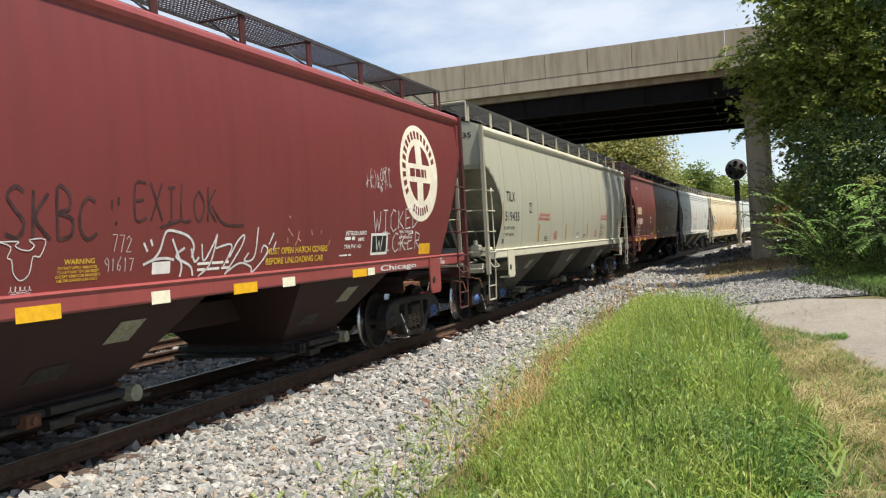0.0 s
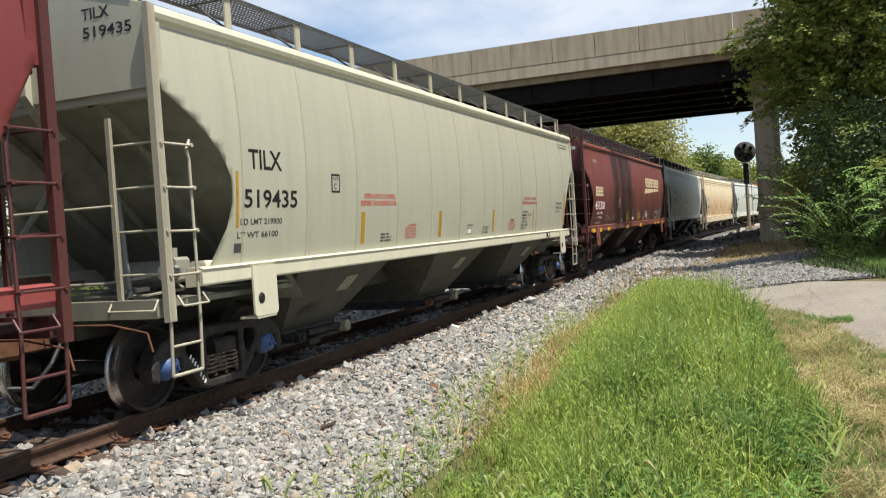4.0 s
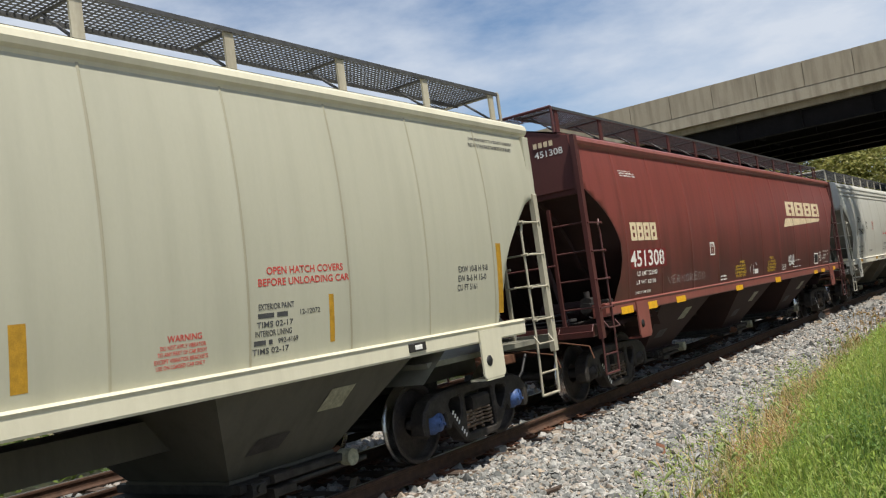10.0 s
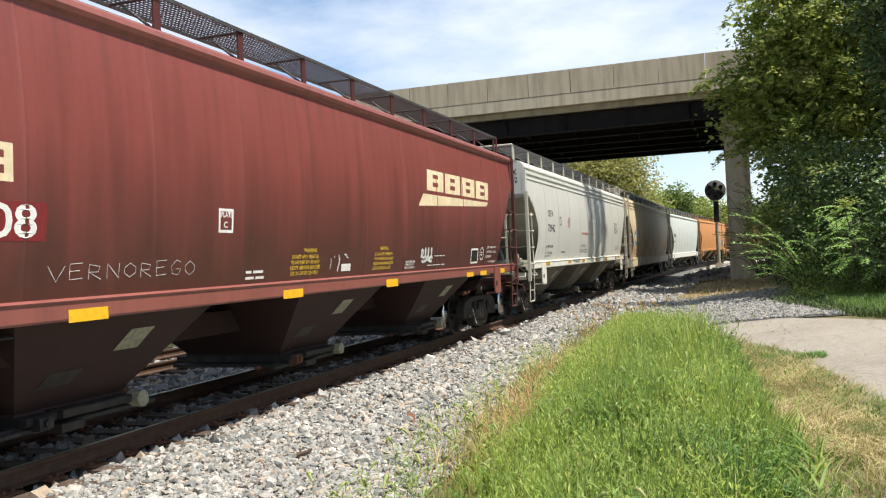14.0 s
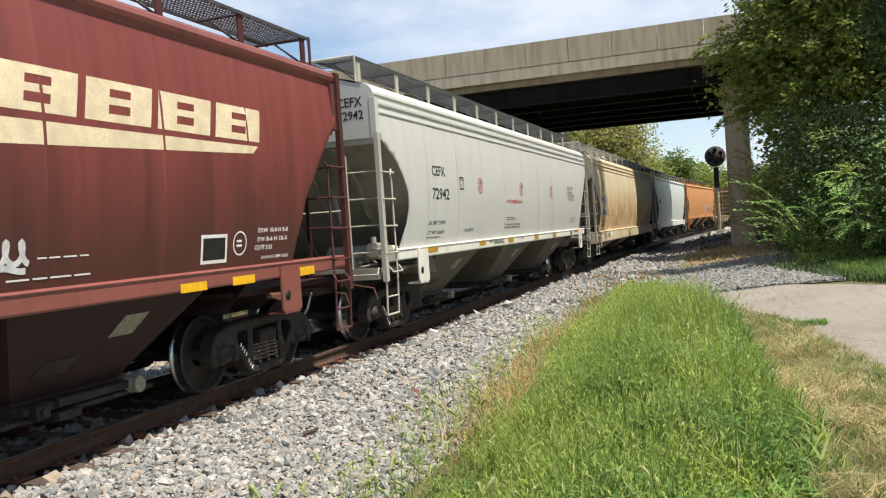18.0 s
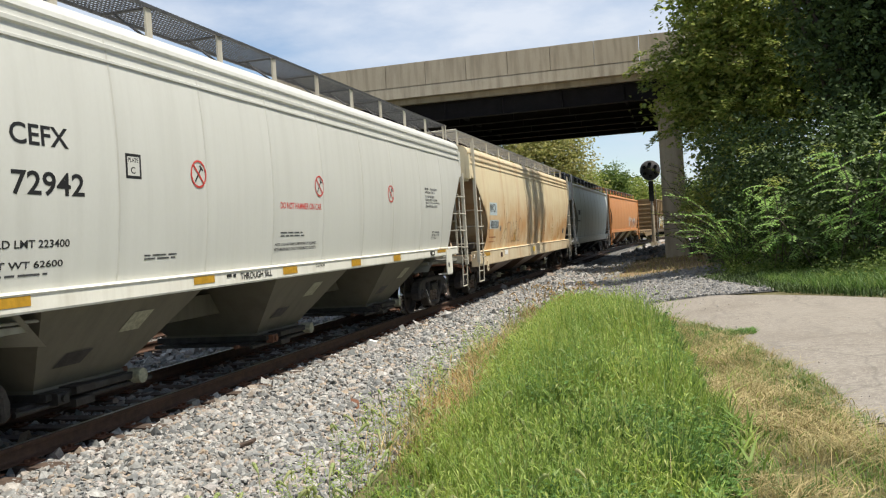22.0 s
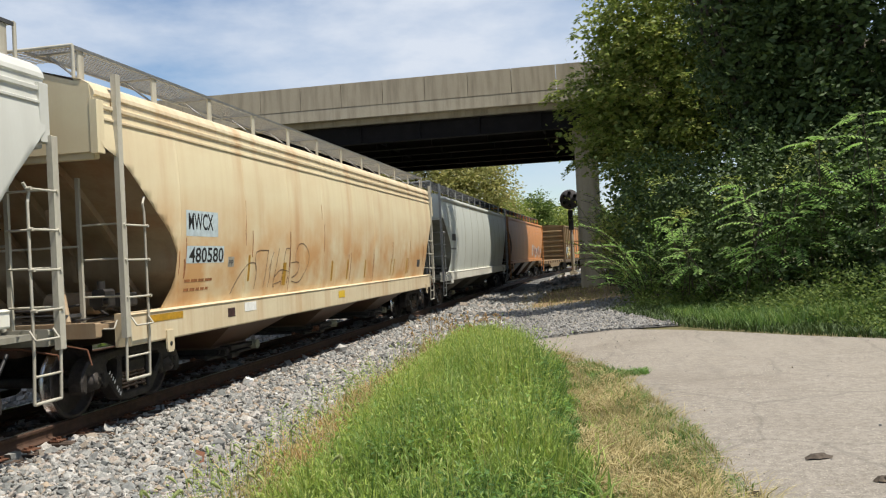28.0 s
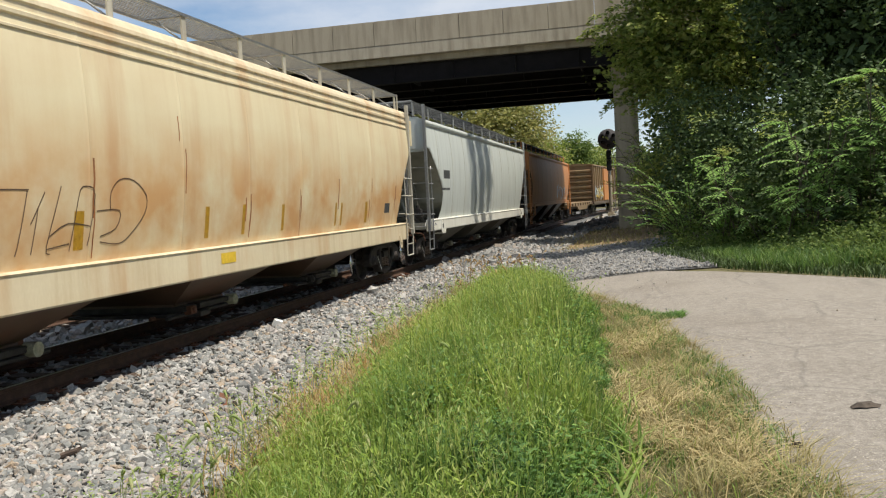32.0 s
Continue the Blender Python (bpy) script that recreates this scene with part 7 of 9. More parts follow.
sheet("ballast_bed", stretch((-14.5, -3.35, 40)), stretch((-30, 2, 12), (2, 40, 60), (40, 140, 24)), -0.012, BALLAST_BED, "grey crushed-stone bed under the tracks", "ground")
sheet("gravel_strip", stretch((-3.3, 2.2, 16)), stretch((20.6, 33, 24)), -0.008, BALLAST_BED, "grey gravel strip at the edge of the asphalt", "ground")
sheet("dirt_patch", stretch((-3.9, 1.2, 14)), stretch((33.2, 44.5, 20)), 0.004, DIRT, "bare tan dirt beyond the gravel", "ground", 0.03)
stones("ballast", "loose grey crushed-stone ballast beside the rails", [
    (1.15, 3.75, -8, 2.2, 90, 0.06), (-1.3, 1.15, -8, 2, 50, 0.06), (1.15, 4.2, 26, 46, 110, 0.085),
    (-1.3, 1.15, 2, 12, 260, 0.058), (-1.3, 1.15, 12, 26, 150, 0.066), (-1.3, 1.15, 26, 50, 60, 0.09),
    (-3.1, -1.3, 3, 14, 200, 0.062), (-3.1, -1.3, 14, 34, 70, 0.08), (-6.4, -3.1, 3, 30, 40, 0.08), (2.6, 8.2, 46, 75, 28, 0.13)], 11)
stones("ballast", "loose grey and tan crushed stone beside the near rail", [(1.10, 4.2, 2.2, 9, 1300, 0.049), (1.10, 4.2, 9, 16, 640, 0.058), (1.10, 3.95, 16, 26, 430, 0.060)], 14, True)
stones("gravel", "dark grey gravel heaped beside the asphalt", [(4.6, 8.8, 20.7, 24.6, 620, 0.046), (3.4, 8.4, 24.6, 33.5, 260, 0.058)], 12, True, GRAVEL_STONE)

TIE_MESHES = []
for i in range(5):
    g = random.Random(40 + i)
    m = Mesh()
    a = [(-1.38 + g.uniform(-0.05, 0.03), 1.38 + g.uniform(-0.06, 0.05)), g.uniform(0.105, 0.125)]
    m.box(a[0][0], a[0][1], -a[1], a[1], -0.37, -0.19 + g.uniform(-0.008, 0.006), 0.012)
    m.v = [(x, y + 0.006 * math.sin(x * 9 + i), z + 0.005 * math.sin(x * 13 + i)) for x, y, z in m.v]
    m.v = [(x, z2, y2) for x, z2, y2 in m.v]
    TIE_MESHES.append(m.data("tie", TIE_WOOD))
PLATE = Mesh().box(-0.19, 0.19, -0.10, 0.10, -0.186, -0.170, 0.004).box(-0.125, -0.085, -0.06, -0.03, -0.17, -0.14).box(0.085, 0.125, 0.03, 0.06, -0.17, -0.14).box(0.085, 0.125, -0.06, -0.03, -0.17, -0.142).data("tie_plate", TIE_PLATE)


def lay_ties(track, offset, s0, s1, plates):
    s, k = s0, 0
    g = random.Random(int(100 + offset * 10))
    while s < s1:
        p = on_track(s + g.uniform(-0.05, 0.05), offset + g.uniform(-0.05, 0.05))
        part("tie", TIE_MESHES[k % 5], TIE_WOOD, track).matrix_basis = pose(p.x, p.y, p.z - 0.004, 0, 0, g.uniform(-1.5, 1.5) + (180 if k % 2 else 0))
        if s < plates:
            for sg in (-1, 1):
                q = on_track(s, offset + sg * 0.755)
                part("tie_plate", PLATE, TIE_PLATE, track).matrix_basis = pose(q.x, q.y, q.z)
        s += 0.508
        k += 1


lay_ties(main_track, 0.0, -7.7, 62, 24)
lay_ties(side_track, -4.15, 4, 40, 0)


def wood_scrap(x, y, rx, ry, rz, l, w, label, mat):
    m = Mesh().box(-w / 2, w / 2, -l / 2, l / 2, -0.015, 0.015, 0.004)
    m.v = [(a + 0.012 * math.sin(b * 40), b * (1 - 0.25 * (a > 0)), c) for a, b, c in m.v]
    ob = tagged(new("wood_scrap", m.data("wood_scrap", mat)), label, "debris")
    ob.matrix_basis = pose(x, y, float(ground_z(x, y)) + 0.055, rx, ry, rz)


wood_scrap(-3.94, 9.59, 24, 10, 20, 0.26, 0.10, "splintered brown piece of tie wood on the ballast", TIE_PLATE)
wood_scrap(-4.35, 7.56, 12, 8, -62, 0.24, 0.06, "short dark weathered wood scrap on the ballast", TIE_WOOD)
pale = Mesh().add(*[(CUBE_V * np.array([0.14, 0.12, 0.10])).tolist(), CUBE_F.tolist()])
pale.v = [(x + 0.02 * z * 9, y, z) for x, y, z in pale.v]
tagged(new("pale_stone", pale.data("pale_stone", WHITE_MARK)), "single pale white stone lying by the rail", "stone").matrix_basis = pose(-5.5, 14.53, float(ground_z(-5.5, 14.53)) + 0.07, 10, 20, 30)


# ---- grass and weeds ----
def blades(name, label, pos, height, width, bend, mat, seed, kind="stuff", fan=None):
    """Grass blades: three joined segments that lean over, each its own loose piece."""
    g = np.random.default_rng(seed)
    n = len(pos)
    a = g.uniform(0, 2 * np.pi, n)
    f = np.stack([np.cos(a), np.sin(a), np.zeros(n)], 1)
    b = a + g.normal(0, 0.5, n) + np.pi / 2
    lean = np.stack([np.cos(b), np.sin(b), np.zeros(n)], 1) * (bend * np.abs(g.normal(0.6, 0.5, n)))[:, None]
    if fan is not None:
        lean = lean * 0.45 + np.concatenate([fan, np.zeros((n, 1))], 1)
    ts, ws = [0, 0.38, 0.72, 1.0], [0.8, 1.0, 0.7, 0.12]
    out = []
    for t, w in zip(ts, ws):
        c = pos + lean * (t ** 2 * height)[:, None] + np.array([0, 0, 1]) * (height * (t - 0.30 * bend * t ** 2))[:, None]
        out += [c - f * (width * w / 2)[:, None], c + f * (width * w / 2)[:, None]]
    v = np.stack(out, 1).reshape(-1, 3)
    base = np.arange(n)[:, None, None] * 8 + np.array([(0, 1, 3, 2), (2, 3, 5, 4), (4, 5, 7, 6)])[None]
    return tagged(new(name, arrays_mesh(name, v, base.reshape(-1, 4), mat)), label, "grass", "", kind)


def on_ground(x, y):
    return np.stack([x, y, ground_z(x, y) - 0.01], 1)


GRASS_LEFT = [(2, -2.3), (5, -2.45), (7, -2.62), (10.4, -2.90), (13, -3.10), (15, -3.24), (20.5, -3.40), (24, -3.6)]
GRASS_RIGHT = [(2, 0.40), (5.3, 0.36), (8, 0.28), (10, 0.14), (12.5, 0.02), (15, -0.5), (18, -1.0), (20.5, -1.55), (24, -2.4)]
ROAD_EDGE = [(2, 1.75), (4, 1.55), (6, 1.38), (8.0, 1.25), (9.5, 1.12), (11.5, 0.78), (13.3, 0.6), (15.5, -0.1), (18, -0.75), (20.2, -1.5)]


def ragged(table, size, z):
    """The same edge with bays and tongues in it."""
    ys = [2 + 0.25 * i for i in range(89)]
    return [(y, lerp_table(y, table) + size * (noise.noise((z, y * 0.9, 0.0)) + 0.6 * noise.noise((z, y * 2.7, 4.0)))) for y in ys]


GRASS_LEFT, GRASS_RIGHT = ragged(GRASS_LEFT, 0.22, 1.5), ragged(GRASS_RIGHT, 0.20, 6.5)


def between(g, n, y0, y1, left, right, power=1.0):
    y = y0 + (y1 - y0) * g.uniform(0, 1, n) ** power
    a, b = np.interp(y, *zip(*left)), np.interp(y, *zip(*right))
    return a + (b - a) * g.uniform(0, 1, n), y


def clumpy(g, x, y, scale, keep):
    v = np.array([noise.noise((a * scale, b * scale, 7.7)) for a, b in zip(x, y)])
    return v * 0.5 + 0.5 > g.uniform(0, 1, len(x)) * keep


def across(x, y):
    a, b = np.interp(y, *zip(*GRASS_LEFT)), np.interp(y, *zip(*GRASS_RIGHT))
    return (x - a) / (b - a)


def lushness(x, y):
    """How thick the growth is, 0 to 1, in patches of half a metre to two metres."""
    n = np.array([0.62 * noise.noise((p * 0.85, q * 0.85, 2.2)) + 0.55 * noise.noise((p * 2.3, q * 2.3, 8.1)) for p, q in zip(x, y)])
    return np.clip(0.55 + 1.1 * n, 0, 1)


def stand(x, y):
    """The height of the growth: low near the near end and both edges, uneven in between."""
    u = across(x, y)
    edge = np.clip(np.minimum(u / 0.42, (1 - u) / 0.18), 0.0, 1)
    along = np.interp(y, [2, 4.5, 6.5, 9, 13, 17, 22], [0.24, 0.32, 0.48, 0.60, 0.64, 0.46, 0.30])
    return 0.08 + along * edge * (0.38 + 0.95 * lushness(x, y))


def meadow():
    g = np.random.default_rng(21)
    # tufts: each a fan of upright blades from one root, with its own height
    x, y = between(g, 6200, 2.4, 21.5, GRASS_LEFT, GRASS_RIGHT, 1.3)
    u, lush = across(x, y), lushness(x, y)
    k = (g.uniform(0, 1, len(x)) < np.clip(0.20 + 1.5 * lush, 0.05, 1)) & ~((u < 0.42) & (g.uniform(0, 1, len(x)) < 0.92 - 1.9 * u))
    x, y, u, lush = x[k], y[k], u[k], lush[k]
    h = stand(x, y) * g.uniform(0.65, 1.2, len(x))
    per = 12
    X, Y, H = np.repeat(x, per), np.repeat(y, per), np.repeat(h, per) * g.uniform(0.45, 1.2, len(x) * per)
    d = g.normal(0, 0.05, (len(X), 2))
    W = g.uniform(0.004, 0.009, len(X)) * (1 + Y * 0.05)
    deep = np.repeat(u + 0.9 * np.array([noise.noise((p * 0.9, q * 0.9, 5.1)) for p, q in zip(x, y)]) - 0.05 * (y - 7) > 0.62, per)
    fan = np.clip(d * 4.5, -0.4, 0.4)
    for pick, label, mat, seed in [(~deep, "tall bright green roadside grass in tufts", GRASS_GREEN, 22), (deep, "deep green leafy grass beside the mown strip", GRASS_DEEP, 36)]:
        blades("tall_grass", label, on_ground(X + d[:, 0], Y + d[:, 1])[pick], H[pick], W[pick], 0.24, mat, seed, fan=fan[pick])
    # broad arching blades singly among the rest
    x, y = between(g, 2600, 2.5, 20, GRASS_LEFT, GRASS_RIGHT, 1.5)
    blades("tall_grass", "broad arching green blades among the grass", on_ground(x, y), stand(x, y) * g.uniform(0.7, 1.25, len(x)), g.uniform(0.009, 0.017, len(x)) * (1 + y * 0.03), 0.75, GRASS_GREEN, 39)
    x, y = between(g, 3600, 2.6, 20, GRASS_LEFT, GRASS_RIGHT, 1.3)
    blades("tall_grass", "dry straw stalks among the green grass", on_ground(x, y), np.minimum(stand(x, y) * 1.15, g.uniform(0.25, 0.85, len(x))), g.uniform(0.003, 0.007, len(x)) * (1 + y * 0.05), 0.5, GRASS_DRY, 23)
    x, y = between(g, 2600, 4.5, 21, [(p, q + 0.35) for p, q in GRASS_LEFT], GRASS_RIGHT, 1.2)
    k = lushness(x, y) > 0.35
    x, y = x[k], y[k]
    blades("tall_grass", "slender pale green stalks above the grass", on_ground(x, y), stand(x, y) * g.uniform(0.95, 1.45, len(x)), g.uniform(0.004, 0.007, len(x)) * (1 + y * 0.05), 0.22, GRASS_GREEN, 32)
    x, y = between(g, 14000, 3.2, 21.5, GRASS_LEFT, GRASS_RIGHT, 1.15)
    u, lush = across(x, y), lushness(x, y)
    k = (lush + 0.03 * (y - 8) > g.uniform(0.2, 0.9, len(x))) & (u > 0.06) & (g.uniform(0, 1, len(x)) < 0.30 + (y - 4) / 9)
    x, y = x[k], y[k]
    blades("tall_grass", "upright pale yellow-green stalks over the grass", on_ground(x, y), stand(x, y) * g.uniform(0.8, 1.32, len(x)), g.uniform(0.004, 0.008, len(x)) * (1 + y * 0.05), 0.14, GRASS_PALE, 45)
    x, y = between(g, 9000, -5, 2.6, [(-5, -3.2), (3, -3.1)], [(-5, 2.2), (3, 1.5)], 1.0)
    blades("short_grass", "short worn grass on the verge", on_ground(x, y), g.uniform(0.05, 0.16, len(x)), g.uniform(0.006, 0.012, len(x)), 0.9, GRASS_GREEN, 33)
    # straw along the ballast edge
    x, y = between(g, 5200, 7.5, 21, [(p, q - 0.25) for p, q in GRASS_LEFT], [(p, q + 0.55) for p, q in GRASS_LEFT], 1.0)
    k = clumpy(g, x, y, 0.9, 1.0)
    blades("dry_grass", "dry orange-brown grass at the edge of the ballast", on_ground(x[k], y[k]), g.uniform(0.12, 0.42, k.sum()), g.uniform(0.006, 0.012, k.sum()) * (1 + y[k] * 0.04), 0.9, GRASS_DRY, 24)
    x, y = g.normal(-3.02, 0.24, 4200), g.normal(13.2, 1.7, 4200)
    k = clumpy(g, x, y, 1.5, 1.9)
    blades("dry_grass", "patch of dry orange grass beside the ballast", on_ground(x[k], y[k]), g.uniform(0.10, 0.40, k.sum()), g.uniform(0.007, 0.015, k.sum()), 0.8, GRASS_ORANGE, 35)
    y = g.normal(9.8, 1.5, 4200)
    x = np.interp(y, *zip(*GRASS_LEFT)) + g.normal(0.16, 0.17, 4200)
    k = clumpy(g, x, y, 1.6, 1.8)
    blades("dry_grass", "dry orange tufts where the grass meets the ballast", on_ground(x[k], y[k]), g.uniform(0.12, 0.42, k.sum()), g.uniform(0.006, 0.013, k.sum()), 0.8, GRASS_ORANGE, 37)
    # mown, matted strip along the road
    x, y = between(g, 34000, 2.0, 17, [(p, q - 0.15) for p, q in GRASS_RIGHT], [(p, q + 0.16) for p, q in ROAD_EDGE], 1.4)
    k = np.array([noise.noise((p * 2.9, q * 2.9, 6.3)) + 0.6 * noise.noise((p * 7.0, q * 7.0, 1.3)) for p, q in zip(x, y)]) > g.uniform(-0.75, 0.25, len(x))
    x, y = x[k], y[k]
    mat_way = np.stack([np.sin(2.1 * x + 1.3 * np.sin(1.7 * y)), np.cos(1.9 * y + 1.1 * np.sin(2.3 * x))], 1) * 0.55 + g.normal(0, 0.55, (len(x), 2))
    blades("dry_grass", "flattened mown straw-coloured grass beside the asphalt", on_ground(x, y), g.uniform(0.06, 0.22, len(x)) * (1 + 0.9 * np.array([noise.noise((p * 2.5, q * 2.5, 1.2)) for p, q in zip(x, y)])), g.uniform(0.003, 0.008, len(x)), 1.3, GRASS_DRY, 25, fan=mat_way)
    x, y = between(g, 26000, 2.0, 15, [(p, q - 0.10) for p, q in GRASS_RIGHT], [(p, q - 0.05) for p, q in ROAD_EDGE], 1.4)
    k = np.array([noise.noise((p * 1.25, q * 0.9, 3.3)) + 0.6 * noise.noise((p * 4.0, q * 4.0, 9.3)) for p, q in zip(x, y)]) > g.uniform(-0.05, 0.35, len(x))
    swirl = np.stack([np.sin(5 * x + 2 * y), np.cos(4 * y - 3 * x)], 1) * 0.9 + g.normal(0, 0.8, (k.size, 2))
    blades("dry_grass", "mats of pale cut straw lying beside the asphalt", on_ground(x, y)[k] + np.array([0, 0, 0.03]), g.uniform(0.05, 0.15, k.sum()), g.uniform(0.005, 0.011, k.sum()), 1.7, GRASS_STRAW, 26, fan=swirl[k])
    x, y = between(g, 15000, 2.0, 15, [(p, q - 0.15) for p, q in GRASS_RIGHT], [(p, q + 0.12) for p, q in ROAD_EDGE], 1.4)
    edge = np.interp(y, *zip(*ROAD_EDGE)) - x
    k = np.array([noise.noise((p * 1.6, q * 1.4, 6.6)) + 0.5 * noise.noise((p * 5.0, q * 5.0, 2.3)) for p, q in zip(x, y)]) + np.clip(0.45 - 1.3 * edge, -0.15, 0.4) > g.uniform(0.0, 0.45, len(x))
    blades("short_grass", "short dark green clumps of grass along the asphalt", on_ground(x[k], y[k]), g.uniform(0.05, 0.19, k.sum()), g.uniform(0.006, 0.012, k.sum()), 1.0, GRASS_DEEP, 42)
    x, y = between(g, 2600, 2.6, 14, [(p, q - 0.10) for p, q in GRASS_RIGHT], [(p, q + 0.10) for p, q in ROAD_EDGE], 1.3)
    k = clumpy(g, x, y, 1.9, 1.5)
    blades("short_grass", "short bright green grass beside the asphalt", on_ground(x[k], y[k]), g.uniform(0.08, 0.22, k.sum()), g.uniform(0.006, 0.012, k.sum()), 0.9, GRASS_GREEN, 43)
    x, y = np.repeat(g.uniform(-0.1, 0.5, 26), 9) + g.normal(0, 0.03, 234), np.repeat(g.uniform(4.4, 8.2, 26), 9) + g.normal(0, 0.03, 234)
    blades("tall_grass", "broad bright green blades at the edge of the tall grass", on_ground(x, y), g.uniform(0.20, 0.42, 234), g.uniform(0.014, 0.024, 234), 0.95, GRASS_GREEN, 44)
    # the spit of grass that runs into the road
    x = g.uniform(0.25, 1.05, 1500)
    y = 13.15 + (x - 0.3) * 0.28 + g.normal(0, 0.10, 1500)
    blades("short_grass", "small tuft of green grass growing into the asphalt", on_ground(x, y), g.uniform(0.04, 0.14, 1500), g.uniform(0.008, 0.016, 1500), 0.8, WEED_LEAF, 27)
    # weeds in the ballast
    x, y = between(g, 900, 4.5, 22, [(p, q - 0.8) for p, q in GRASS_LEFT], GRASS_LEFT, 1.2)
    k = clumpy(g, x, y, 1.1, 1.3)
    blades("weeds", "thin pale green weeds growing through the ballast", on_ground(x[k], y[k]), g.uniform(0.12, 0.36, k.sum()), g.uniform(0.005, 0.010, k.sum()), 0.3, GRASS_GREEN, 28)
    # grass under the bushes across the road
    x, y = between(g, 10000, 14.5, 27, [(14, 9.5), (16, 5.6), (18, 3.7), (20, 2.2), (23, 1.5), (27, 0.5)], [(14, 12.5), (16, 8.2), (18, 6.2), (20, 4.6), (23, 3.6), (27, 2.6)], 1.0)
    near = (x > 5.2) & (g.uniform(0, 1, len(x)) < 0.8)
    blades("short_grass", "short green grass at the foot of the bushes", on_ground(x, y)[near], g.uniform(0.05, 0.20, near.sum()), g.uniform(0.018, 0.04, near.sum()), 0.9, WEED_LEAF, 29)
    # Leaf green darkened: the bushes' shade over these weeds is put into the colour.
    blades("tall_weeds", "weeds at the foot of the bushes, coloured as shaded", on_ground(x, y)[~near], g.uniform(0.06, 0.24, (~near).sum()), g.uniform(0.014, 0.03, (~near).sum()), 0.6, LEAF_SHADED, 34)
    x, y = between(g, 6500, 18.5, 24.5, [(18.5, 3.4), (20, 2.6), (22, 2.2), (24.5, 2.0)], [(18.5, 6.5), (20, 6.0), (22, 5.4), (24.5, 4.2)], 0.8)
    blades("tall_grass", "soft light green grass at the foot of the bushes", on_ground(x, y), g.uniform(0.15, 0.34, len(x)) + 0.12 * np.clip(x - 2.6, 0, 3), g.uniform(0.010, 0.018, len(x)), 0.5, GRASS_DEEP, 41)
    x, y = between(g, 900, 31, 44, [(30, -2.6), (44, -3.2)], [(30, 1.5), (44, 1.0)], 1.0)
    blades("dry_grass", "dry tan grass beyond the gravel", on_ground(x, y), g.uniform(0.1, 0.35, len(x)), g.uniform(0.015, 0.035, len(x)), 1.0, GRASS_DRY, 30)


meadow()


